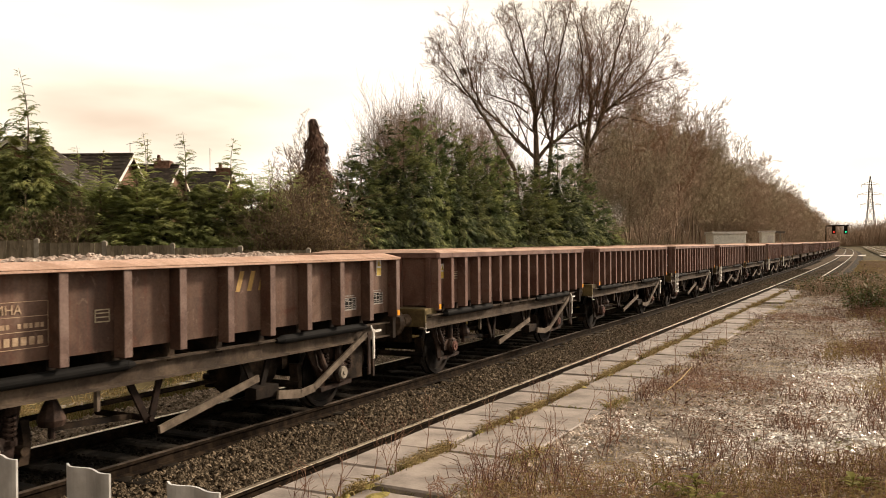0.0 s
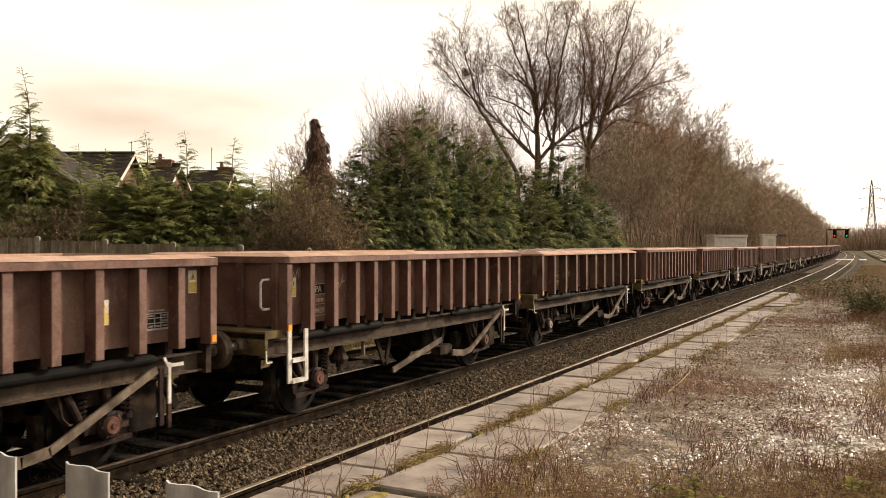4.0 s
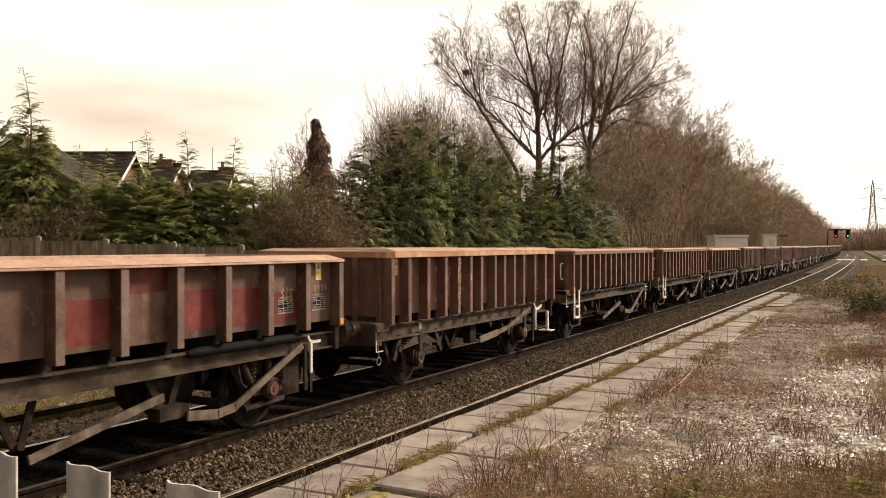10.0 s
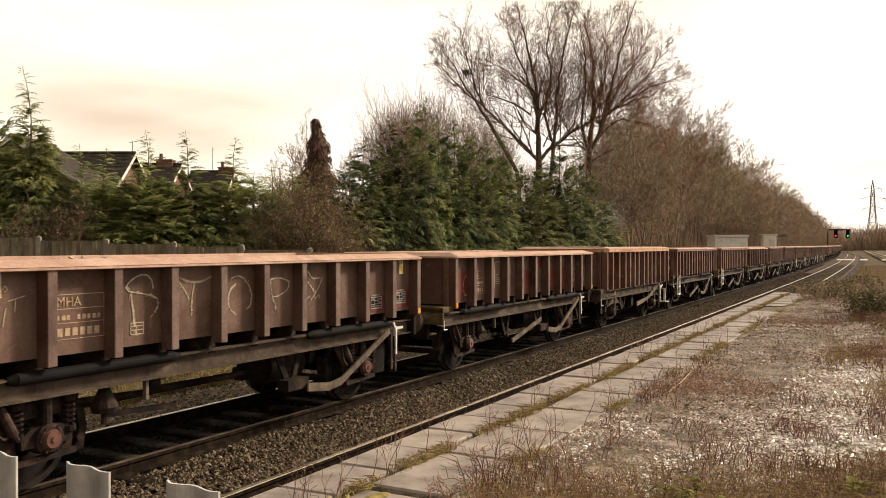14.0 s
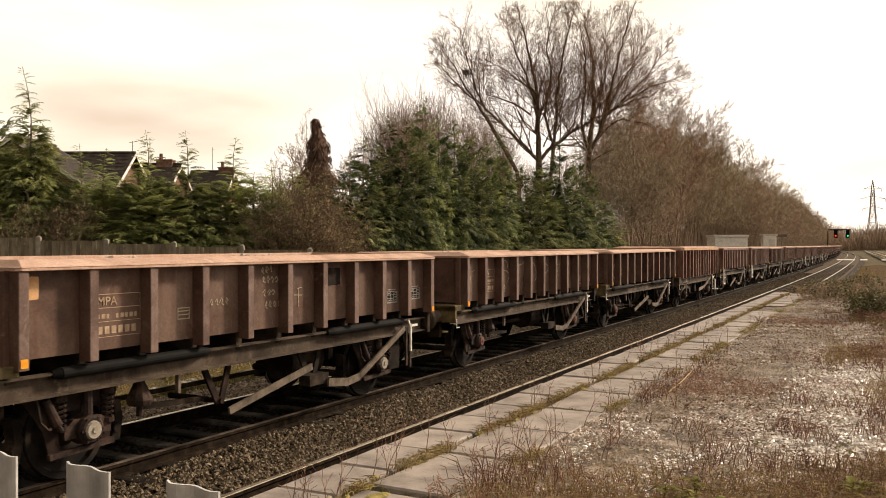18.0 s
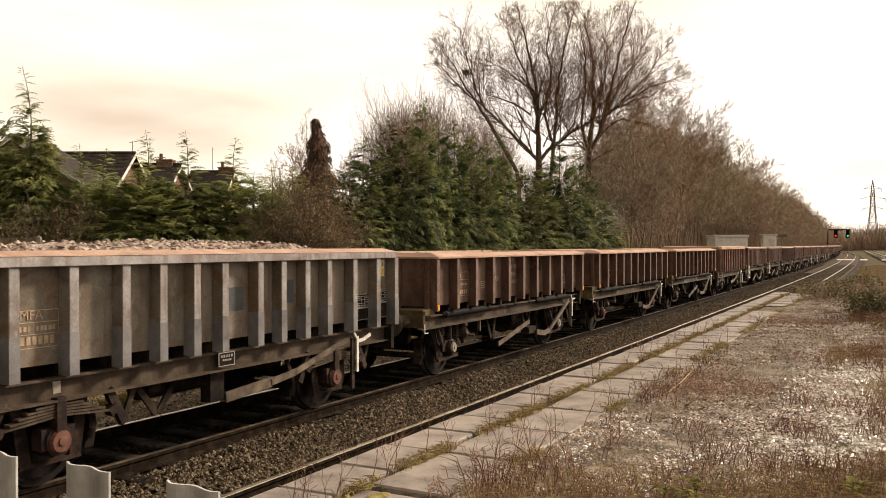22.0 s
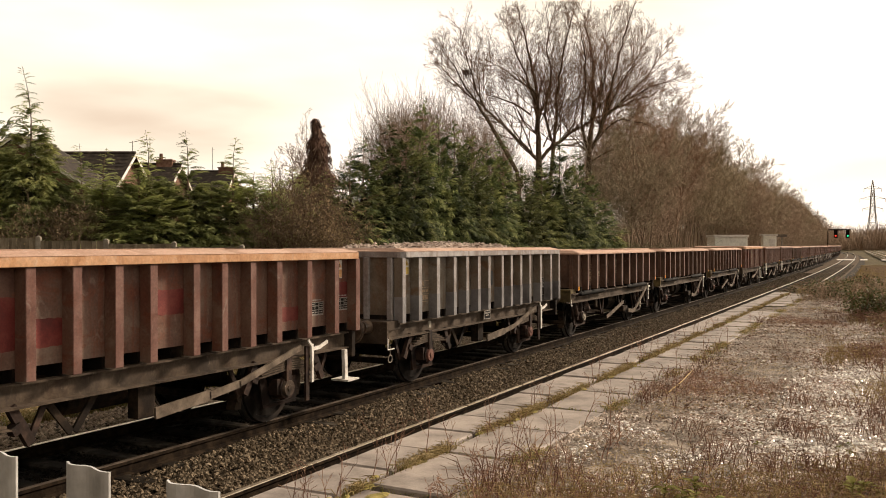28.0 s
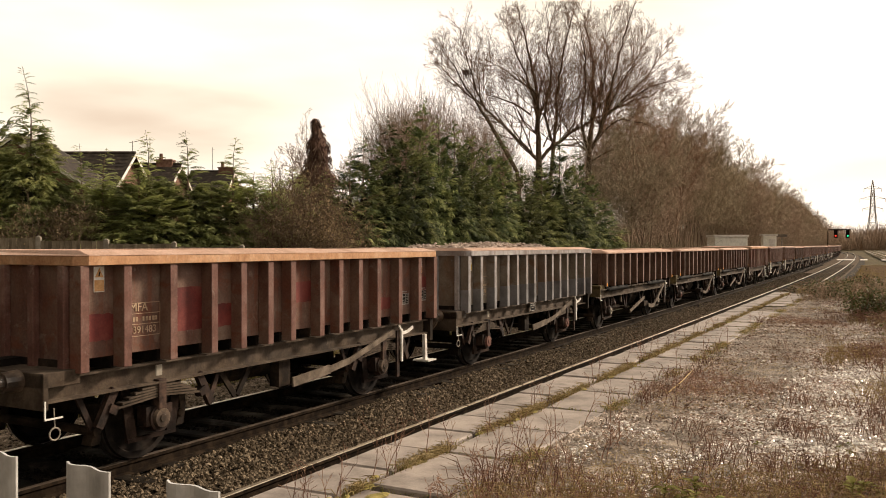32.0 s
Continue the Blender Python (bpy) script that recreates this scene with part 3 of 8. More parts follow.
def ground():
    mb = MB()
    xs = [-1800, -500, -150, -60, -40, -30, -24, -20, -17, -14.5, -12.2]
    zs = [.9, .9, .9, .8, .7, .65, .6, .5, .3, -.1, -.42]
    right = [(-12.2, -.42), (-2.2, -.42), (-1.2, -.40), (3, -.3), (9, -.1), (20, .1), (60, .1), (200, 0), (1800, 0)]
    ys = [-300, -60] + YS + [450, 700, 1200, 2500]
    cols = list(zip(xs, zs)) + right[1:]
    pts, fcs, w = [], [], len(cols)
    for i, y in enumerate(ys):
        by = bend(min(y, 360))
        for x, z in cols:
            k = 1.0 if abs(x) < 40 else 0.3
            pts.append((x - by * k, y, z + (0.12 * noise.noise(Vector((x * .11, y * .11, 0))) if abs(x) > 13 else 0)))
        if i:
            fcs += [((i - 1) * w + j, (i - 1) * w + j + 1, i * w + j + 1, i * w + j) for j in range(w - 1)]
    mb.poly(pts, fcs)
    g = new("ground", mb.mesh("ground", M["soil"], smooth=True))
    tagged(g, "rough winter grass and bare brown soil beside the line", "ground", kind="structure")
    # ballast sheet kept dark: the shade in the gaps between stones is in its colour
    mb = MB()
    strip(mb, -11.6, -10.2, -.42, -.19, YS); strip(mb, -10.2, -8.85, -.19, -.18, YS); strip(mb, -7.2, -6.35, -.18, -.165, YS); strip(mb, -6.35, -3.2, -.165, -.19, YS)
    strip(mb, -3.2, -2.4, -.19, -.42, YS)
    # dark sheet below the wagons, with their shade painted into its colour
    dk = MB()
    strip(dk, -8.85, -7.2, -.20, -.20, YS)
    tagged(new("oily_track_bed", dk.mesh("oily_track_bed", M["ballastdk"])), "black oily ballast under the train's track, shade in its colour", "ballast", kind="structure")
    far = MB()
    ys = [y for y in YS if y >= 30]
    strip(far, -7.2, -6.35, -.172, -.157, ys); strip(far, -6.35, -3.2, -.157, -.182, ys); strip(far, -10.2, -8.85, -.184, -.174, ys)
    tagged(new("ballast_bed", far.mesh("ballast_bed", M["railbed"])), "brown ballast bed further down the line", "ballast", kind="structure")
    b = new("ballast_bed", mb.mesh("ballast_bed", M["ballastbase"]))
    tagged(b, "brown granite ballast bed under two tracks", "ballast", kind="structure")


ground()


def rail(name, x0, ys, label, head="railtop"):
    """A flat-bottomed rail along the bend: head, web and foot."""
    top = [(-.034, -.004), (-.026, .0), (.026, .0), (.034, -.004), (.034, -.006), (-.034, -.006)]
    prof = [(-.034, -.006), (.034, -.006), (.034, -.038), (.012, -.055), (.009, -.125), (.068, -.146), (.068, -.158), (-.068, -.158), (-.068, -.146), (-.009, -.125), (-.012, -.055), (-.034, -.038)]
    rob = thing(name, label, "rail", "running rails", kind="structure")
    for nm, pr, mt in (("rail_head", top, M[head]), ("rail_web", prof, M["railside"])):
        mb, n = MB(), len(pr)
        pts, fcs = [], []
        for i, y in enumerate(ys):
            pts += [(x0 - bend(y) + px, y, pz) for px, pz in pr]
            if i:
                fcs += [((i - 1) * n + j, (i - 1) * n + (j + 1) % n, i * n + (j + 1) % n, i * n + j) for j in range(n)]
        mb.poly(pts, fcs)
        part(nm, mb, mt, rob)
    return rob


RY = [y for y in np.arange(-12, 60, 2.0)] + [y for y in np.arange(60, 361, 6.0)]
for x0, lb in ((TRAIN_X - GAUGE / 2, "polished far rail of the train's track"), (TRAIN_X + GAUGE / 2, "dull rail of the train's track, dark reflection in its colour"),
               (NEAR_X - GAUGE / 2, "bright worn rail of the empty track"), (NEAR_X + GAUGE / 2, "worn rail of the empty track by the platform")):
    # one rail gets the head with a dark reflection painted in
    rail("rail", x0, RY, lb, "raildull" if lb.startswith("dull") else "railtop")


def sleepers():
    prof = [(-.13, -.30), (.13, -.30), (.13, -.16), (.09, -.142), (-.09, -.142), (-.13, -.16)]
    for x0, lb in ((TRAIN_X, "concrete sleepers under the train's track"), (NEAR_X, "concrete sleepers of the empty track")):
        t = thing("track_bed", lb, "sleepers", kind="structure")
        # the train's track takes the copy with shade in its colour
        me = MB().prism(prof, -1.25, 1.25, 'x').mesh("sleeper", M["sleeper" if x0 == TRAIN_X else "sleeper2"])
        for i in range(190):
            y = -6 + i * .65
            o = part("sleeper", me, None, t)
            o.matrix_basis = on_track(x0, y) @ pose(rng.uniform(-.03, .03), 0, rng.uniform(-.006, .004), 0, 0, rng.uniform(-.6, .6))


sleepers()

# ---- the platform: brick face, coping slabs, a second row of flags, gravel ----


def platform():
    ys = [-8, 0, 4, 8, 12, 16, 20, 24, 27.6]
    pl = thing("platform", "disused low platform with brick face and weedy gravel top", "platform", kind="structure")
    mb = MB()
    pts, fcs = [], []
    prof = [(EDGE_X + .10, -.5), (EDGE_X + .10, .80), (EDGE_X + .45, .80), (EDGE_X + .48, .825), (-2.0, .845), (-1.0, .86), (1.5, .87), (5, .90), (12, .95), (12, -.5)]
    # finer rows across the gravel for a slightly uneven top
    xs = list(np.arange(-2.0, 6.0, .25))
    prof = prof[:4] + [(x, .845 + .01 * (x + 2)) for x in xs] + [(8, .93), (12, .95), (12, -.5)]
    yy = list(np.arange(-8, 28, .3)) + [27.6]
    n = len(prof)
    for i, y in enumerate(yy):
        for j, (x, z) in enumerate(prof):
            dz = .022 * noise.noise(Vector((x * 1.3, y * 1.3, 3))) + .012 * noise.noise(Vector((x * 4, y * 4, 9))) if 4 < j < n - 2 else 0
            pts.append((x - bend(y), y, z + dz))
        if i:
            fcs += [((i - 1) * n + j, (i - 1) * n + j + 1, i * n + j + 1, i * n + j) for j in range(n - 1)]
    fcs += [tuple(range((len(yy) - 1) * n, len(yy) * n))]
    mb.poly(pts, fcs)
    part("gravel_top", mb, M["gravel"], pl, "damp gravel and soil", smooth=True)
    # brick face courses below the coping
    bw, bh = .225, .075
    me = MB().box(-.05, .05, -bw / 2 + .005, bw / 2 - .005, -bh / 2 + .005, bh / 2 - .005).mesh("brick", M["brick"])
    for r in range(3):
        for i in range(90):
            y = -1 + (i + .5 * (r % 2)) * .235
            part("brick", me, None, pl, at=pose(EDGE_X + .06 - bend(y), y, .765 - r * .08))
    wall = MB()
    strip(wall, EDGE_X + .095, EDGE_X + .095, -.5, .8, ys)
    part("face_wall", wall, M["brick"], pl)
    # coping slabs and the second row of flags
    y, k = -1.4, 0
    while y < 27.2:
        ln = .60 + rng.uniform(-.012, .012)
        w = .41
        b = bend(y)
        mb = MB().box(-w / 2, w / 2, -ln / 2 + .009, ln / 2 - .009, -.075, 0)
        part("coping_slab", mb, M["slab"], pl, bevel=.012,
             at=pose(EDGE_X + w / 2 - b, y + ln / 2, .878 + rng.uniform(-.008, .005), rng.uniform(-.5, .5), rng.uniform(-.7, .4), rng.uniform(-.5, .5)))
        y += ln
    y = -1.47
    while y < 27.0:
        ln = .952 + rng.uniform(-.012, .012)
        w = .56 + rng.uniform(-.015, .015)
        mb = MB().box(-w / 2, w / 2, -ln / 2 + .026, ln / 2 - .026, -.07, 0)
        if not (19.4 < y < 20.6):
            part("paving_flag", mb, M["slab"], pl, bevel=.012,
                 at=pose(EDGE_X + .47 + w / 2 - bend(y) + rng.uniform(-.012, .012), y + ln / 2, .872 + rng.uniform(-.010, .006), rng.uniform(-.8, .8), rng.uniform(-.8, .8), rng.uniform(-1.3, .6)))
        y += ln
    # slope at the platform's end
    mb = MB()
    mb.poly([(EDGE_X + .3 - bend(27), 27.5, .80), (12, 27.5, .93), (12, 60, .0), (EDGE_X + .5 - bend(45), 45, -.40)], [(0, 1, 2, 3)])
    part("end_ramp", mb, M["soil"], pl, "overgrown earth ramp")


platform()

# ---- the train: two-axle open wagons; y forward, front end of the body at y = 0, rail head at z = 0 ----
SPEED = (115.234, -9.301, -44.77, 6.437, 4.409)


# the surges of a loose-coupled train, second by second, in metres
SURGE = [.02, -.15, -.34, -.52, -.64, -.73, -.78, -.80, -.78, -.74, -.80, -.79, -.95, -1.14, -1.27, -1.41, -1.54, -1.65, -1.655, -1.66, -1.665, -1.64, -1.62, -1.65, -1.69, -1.72, -1.77, -1.82, -1.865, -1.86, -1.85, -1.84, -1.83]


def surge(t):
    """A smooth run through the values."""
    k = min(int(t), 31)
    u = t - k
    a, b, c, d = (SURGE[min(max(k + q, 0), 32)] for q in (-1, 0, 1, 2))
    return .5 * (2 * b + (c - a) * u + (2 * a - 5 * b + 4 * c - d) * u * u + (3 * b - a - 3 * c + d) * u ** 3)


def run(t):
    """How far the train has gone at t seconds; it is slowing down."""
    return sum(c * (t / 32) ** (k + 1) for k, c in enumerate(SPEED)) + surge(t)


def text_mesh(word, size, material):
    """Letters as a thin mesh in the plane x = 0 that reads along +y seen from +x."""
    cu = bpy.data.curves.new("letters", 'FONT')
    cu.body, cu.size, cu.extrude = word, size, 0.002
    ob = bpy.data.objects.new("letters", cu)
    scene.collection.objects.link(ob)
    me = bpy.data.meshes.new_from_object(ob.evaluated_get(bpy.context.evaluated_depsgraph_get()))
    bpy.data.objects.remove(ob)
    me.transform(Matrix(((0, 0, 1, 0), (1, 0, 0, 0), (0, 1, 0, 0), (0, 0, 0, 1))))
    me.materials.clear()
    me.materials.append(material)
    return me


def wheel_meshes():
    w = MB()
    prof = [(.47, -.065), (.495, -.065), (.495, -.045), (.472, -.03), (.46, .065), (.40, .065), (.385, .02), (.15, .03), (.10, .09), (.0, .09), (.0, -.05), (.10, -.05), (.15, -.015), (.385, -.02), (.40, -.065)]
    n = 28
    pts, fcs, k = [], [], len(prof)
    for i in range(n):
        a = 2 * math.pi * i / n
        pts += [(x, r * math.cos(a), r * math.sin(a)) for r, x in prof]
    for i in range(n):
        j = (i + 1) % n
        fcs += [(i * k + q, i * k + q + 1, j * k + q + 1, j * k + q) for q in range(k - 1) if not (prof[q][0] == 0 and prof[q + 1][0] == 0)]
    w.poly(pts, fcs)
    return w.mesh("wheel", M["wheel"], smooth=False)


WHEEL = wheel_meshes()
WHEEL_R = WHEEL.copy()
WHEEL_R.transform(Matrix.Scale(-1, 4, (1, 0, 0)))
WHEEL_R.flip_normals()
AXLE = MB().tube((-.72, 0, 0), (.72, 0, 0), .075, n=10).mesh("axle", M["wheel"])
TREAD = MB()
_n = 28
TREAD.poly([(x, .4725 * math.cos(2 * math.pi * i / _n), .4725 * math.sin(2 * math.pi * i / _n)) for x in (-.02, .05) for i in range(_n)],
           [(i, (i + 1) % _n, _n + (i + 1) % _n, _n + i) for i in range(_n)])
TREAD = TREAD.mesh("tread", M["tread"])

def steps(*bays):
    """Rib centres from the bays between them, front to rear."""
    return [.05] + [.05 + sum(bays[:i + 1]) for i in range(len(bays))]


RIBS = {"ten": steps(*[.743] * 10), "fifteen": steps(.48, .53, .53, *[.481] * 9, .53, .53, .48),
        "tall": steps(.51, .61, .61, .485, .485, .44, .61, .44, .485, .485, .61, .61, .51)}
SHARED = {}


def shared(key, make):
    if key not in SHARED:
        SHARED[key] = make()
    return SHARED[key]


def wheelset(parent, y):
    ws = part("wheelset", AXLE, None, parent, "dark oily wheelset with shade in its colour", at=pose(0, y, .47))
    for x, me in ((-.7525, WHEEL_R), (.7525, WHEEL)):
        wh = part("wheel", me, None, ws, at=pose(x, 0, 0))
    part("wheel_tread", TREAD, None, ws, "polished wheel tread", at=pose(.74, 0, 0))
    part("wheel_tread", TREAD, None, ws, "polished wheel tread", at=pose(-.76, 0, 0))
    return ws


def label_plate(parent, y, z, kind, x=1.214, field="yellow"):
    """Small plates on the near side: warning, data panel, black panel."""
    if kind == "warning":
        p_ = part("warning_label", shared("wl", lambda: MB().box(-.002, .002, -.062, .062, -.125, .125).mesh("warning_label", M["white"])), None, parent, "yellow and white warning label", at=pose(x, y, z + .03))
        part("label_field", shared("wy" + field, lambda: MB().box(-.001, .001, -.056, .056, -.055, .055).mesh("label_field", M[field])), None, p_, at=pose(.004, 0, -.062))
        part("warning_triangle", shared("wt" + field, lambda: MB().prism([(-.050, -.042), (.050, -.042), (0, .050)], -.001, .001, 'x').mesh("warning_triangle", M[field])), None, p_, at=pose(.004, 0, .062))
        part("flash_mark", shared("wf", lambda: MB().bar((0, -.006, -.026), (0, .007, .018), .002, .012).mesh("flash_mark", M["black"])), None, p_, at=pose(.006, 0, .055))
    elif kind == "data":
        p_ = part("data_panel", shared("dp", lambda: MB().box(-.002, .002, -.135, .135, -.085, .075).mesh("data_panel", M["black"])), None, parent, "black panel with white figures", at=pose(x, y, z))

        def table():
            m_ = MB()
            for q, h_ in ((-.098, .020), (-.030, .009), (.024, .009), (.072, .010)):
                m_.box(-.001, .001, -.15, .15, q, q + h_)
            for q in (-.150, -.045, .040, .140):
                m_.box(-.001, .001, q, q + .010, -.087, .076)
            # worn rows of figures above and in the cells
            for z_, h_, a0, a1, st in ((.100, .017, -.13, .10, .024), (.044, .018, -.13, -.06, .020), (.046, .014, .055, .13, .018), (-.012, .020, .06, .13, .026), (-.066, .020, -.125, -.06, .022), (-.066, .018, -.03, .03, .021), (-.064, .016, .06, .13, .019)):
                y_, i = a0, 0
                while y_ < a1:
                    m_.box(-.001, .001, y_, y_ + st * (.55 + .12 * (i % 3)), z_, z_ + h_)
                    y_, i = y_ + st, i + 1
            return m_.mesh("panel_print", M["panelwhite"])
        part("panel_print", shared("dpl", table), None, p_, at=pose(.004, 0, 0))["kind"] = "stuff"
    elif kind == "box":
        me = shared("bx", lambda: (lambda m_: [m_.box(-.002, .002, -.09, .09, a, a + .012) for a in (-.065, -.02, .02, .053)] and m_.box(-.002, .002, -.09, -.078, -.065, .065).box(-.002, .002, .078, .09, -.065, .065))(MB()).mesh("small_panel", M["chalk"]))
        part("small_panel", me, None, parent, "small stencilled panel", at=pose(x, y, z))


def code_panel(parent, word, y, z, style, m="letter", plate=False, number=""):
    """The stencilled type code in a lined panel of one bay, over two unreadable rows."""
    r = RIBS[style]
    a, b = [(p, q) for p, q in zip(r, r[1:]) if p <= -y <= q][0]
    wd, ht = (b - a - .084 - .09) / 2, .17 if style == "tall" else .21
    yc, x = -(a + b) / 2 + .035, 1.1375
    if plate:
        part("code_plate", MB().box(-.001, .001, -wd, wd, ht * .36, ht), M["black"], parent, "black code plate", at=pose(x, yc, z))
    part("type_code", shared("code" + word + m, lambda: text_mesh(word, .125, M[m])), None, parent, "stencilled lettering", at=pose(x + .003, yc - wd + .03, z + ht * .36 + .025))

    def lines():
        g = MB()
        for q in (-ht, -ht * .28, ht * .36, ht):
            g.box(-.001, .001, -wd, wd, q - .003, q + .003)
        for q in (-wd, wd):
            g.box(-.001, .001, q - .003, q + .003, -ht, ht)
        n = 9
        for i in range(n):
            c = -wd + .03 + i * (2 * wd - .05) / n
            if i != 3:
                g.box(-.001, .001, c, c + (2 * wd - .05) / n * (.55 + .2 * (i % 2)), -ht * .28 + .03, -ht * .28 + .075)
        for i in range(0 if number else 6):
            c = -wd + .04 + i * (2 * wd - .07) / 6
            g.box(-.001, .001, c, c + (2 * wd - .07) / 6 * .68, -ht + .03, -ht + .105)
        return g.mesh("stencil", M["letter"])
    if number:
        part("wagon_number", text_mesh(number, .105, M[m]), None, parent, "stencilled figures", at=pose(x + .003, yc - wd + .07, z - ht + .03))
    part("stencil", shared("lines%.2f%.2f%s" % (wd, ht, number), lines), None, parent, at=pose(x + .001, yc, z))["kind"] = "stuff"


def wagon(style, paint, rim, label, load=None, ladder=False, step=False, marks=(), corner=True, detail=True):
    """One wagon with its parts."""
    tall = style == "tall"
    L = RIBS[style][-1] + .05
    zb, zr = (1.20, 2.10) if tall else (1.265, 2.065)
    zm, zt = {"tall": (2.19, 2.245), "ten": (2.092, 2.165), "fifteen": (2.145, 2.195)}[style]
    zp = 1.09 if tall else 1.19
    w = thing("open_wagon", label, "wagon", "freight wagons of the train")
    k = style + paint

    part("side_panel", shared("sp" + k, lambda: MB().box(1.110, 1.135, -L + .02, -.02, zb, zr).mesh("side_panel", M[paint])), None, w)
    part("side_panel", SHARED["sp" + k], None, w, at=pose(0, -L, 0, 0, 0, 180))
    part("end_panel", shared("ep" + k, lambda: MB().box(-1.110, 1.110, -.045, -.02, zb, zr).mesh("end_panel", M[paint])), None, w)
    part("end_panel", SHARED["ep" + k], None, w, at=pose(0, -L, 0, 0, 0, 180))
    part("floor", shared("fl" + k, lambda: MB().box(-1.110, 1.110, -L + .045, -.045, zb, zb + .03).mesh("floor", M["inside"])), None, w)

    def inner():
        b = MB()
        b.box(1.102, 1.107, -L + .05, -.05, zb + .04, zr); b.box(-1.107, -1.102, -L + .05, -.05, zb + .04, zr)
        b.box(-1.10, 1.10, -.055, -.05, zb + .04, zr); b.box(-1.10, 1.10, -L + .05, -L + .055, zb + .04, zr)
        return b.mesh("lining", M["inside"])
    part("lining", shared("lin" + style, inner), None, w, "rusty inside faces")
    # top rail: four mitred beams, each under a capping that rises inwards
    o, i_ = 1.315, 1.09
    c = .10 if tall else .04

    def edge(side, z0, z1, z1i, o, nm, m_):
        b = MB()
        if side == 's':
            q = [(o, -L - o + 1.285 + c), (o, o - 1.285 - c), (i_, .03 - .165), (i_, -L - .03 + .165)]
            top = (z1, z1, z1i, z1i)
        else:
            e = o - 1.285
            q = [(-o + c, e), (o - c, e), (o, e - c), (i_, .03 - .165), (-i_, .03 - .165), (-o, e - c)]
            top = (z1, z1, z1, z1i, z1i, z1)
        n = len(q)
        b.poly([(x, y, z0) for x, y in q] + [(x, y, t) for (x, y), t in zip(q, top)], [tuple(range(n))[::-1], tuple(range(n, 2 * n))] + [(i, (i + 1) % n, n + (i + 1) % n, n + i) for i in range(n)])
        return b.mesh(nm, M[m_], bevel=.005)
    beam = {"ten": "rim", "fifteen": "redpost" if paint == "red" else "brownpost2", "tall": "greypost" if paint == "grey" else "rimred"}[style]
    for side in "se":
        tr_ = shared("rail" + side + style + beam, lambda: edge(side, zr, zm, zm, o, "top_rail", beam))
        cp_ = shared("cap" + side + style, lambda: edge(side, zm + .001, zm + .008, zt, o + .004, "capping", "rim"))
        for m_ in (pose(0, 0, 0), pose(0, -L, 0, 0, 0, 180)):
            q_ = part("top_rail", tr_, None, w, at=m_)
            part("capping", cp_, None, q_, "dusty sloping capping")
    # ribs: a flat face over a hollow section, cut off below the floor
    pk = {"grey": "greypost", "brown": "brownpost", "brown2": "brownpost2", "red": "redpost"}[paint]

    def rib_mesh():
        """The dusty face has its own paint; the shade of the sides is put into theirs."""
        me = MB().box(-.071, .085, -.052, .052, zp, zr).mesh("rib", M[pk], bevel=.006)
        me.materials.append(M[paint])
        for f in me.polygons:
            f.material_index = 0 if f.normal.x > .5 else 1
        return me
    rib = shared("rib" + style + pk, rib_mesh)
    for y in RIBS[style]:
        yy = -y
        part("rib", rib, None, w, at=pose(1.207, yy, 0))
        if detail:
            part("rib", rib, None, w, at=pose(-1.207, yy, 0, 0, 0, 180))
        if paint == "grey":
            part("rib_foot", shared("rfoot", lambda: MB().box(-.071, .087, -.054, .054, zp, 1.49).mesh("rib_foot", M["slate"])), None, w, "slate grey repainted rib foot", at=pose(1.207, yy, 0))
    erib = shared("erib" + style + paint, lambda: MB().box(-.042, .042, .0, .075, zp + .03, zr).mesh("end_rib", M[pk if tall else paint], bevel=.006))
    for x in (((-1.08, -.65, -.22, .22, .65, 1.08) if tall else (-1.12, -.56, 0, .56, 1.12)) if detail else (1.12,)):
        part("end_rib", erib, None, w, at=pose(x, -.018, 0))
        part("end_rib", erib, None, w, at=pose(x, -L + .018, 0, 0, 0, 180))
    if corner and not tall:
        om = shared("refl" + style, lambda: MB().box(-.003, .003, -.036, .036, -.040, .040).mesh("reflector", M["orange"]))
        part("reflector", om, None, w, "orange reflective patch", at=pose(1.296, -L + .05, zp + .065))
        part("reflector", om, None, w, "orange reflective patch", at=pose(1.296, -.05, zp + .065))
    # underframe
    y0, y1 = -L - .345, 0
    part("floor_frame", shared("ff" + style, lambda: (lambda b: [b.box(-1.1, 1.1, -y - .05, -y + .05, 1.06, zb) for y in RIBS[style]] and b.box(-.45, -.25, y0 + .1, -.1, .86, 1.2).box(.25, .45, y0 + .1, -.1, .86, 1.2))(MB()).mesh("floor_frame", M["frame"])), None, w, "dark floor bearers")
    zs0, zs1 = (.84, 1.07) if tall else (.895, 1.115)

    def sole():
        b = MB()
        b.prism([(1.07, zs0), (1.17, zs0), (1.17, zs0 + .02), (1.09, zs0 + .025), (1.09, zs1 - .025), (1.17, zs1 - .02), (1.17, zs1), (1.07, zs1)], y0 + .05, y1 - .02, 'y')
        return b.mesh("solebar", M["solebar"])
    so = shared("sole" + style, sole)
    part("solebar", so, None, w)
    part("solebar", so, None, w, at=pose(0, y0 + y1 + .03, 0, 0, 0, 180))
    hz0, hz1 = (.84, 1.13) if tall else (.985, 1.235)
    part("end_platform", shared("hs" + style, lambda: MB().box(-1.22, 1.22, y0, y0 + .40, hz0 + .15, hz1).box(-1.22, 1.22, y0, y0 + .06, hz0 - .05, hz1 - .02).mesh("headstock", M["solebar" if tall else "moss"], bevel=.006)), None, w, "grimy end platform over the buffers")
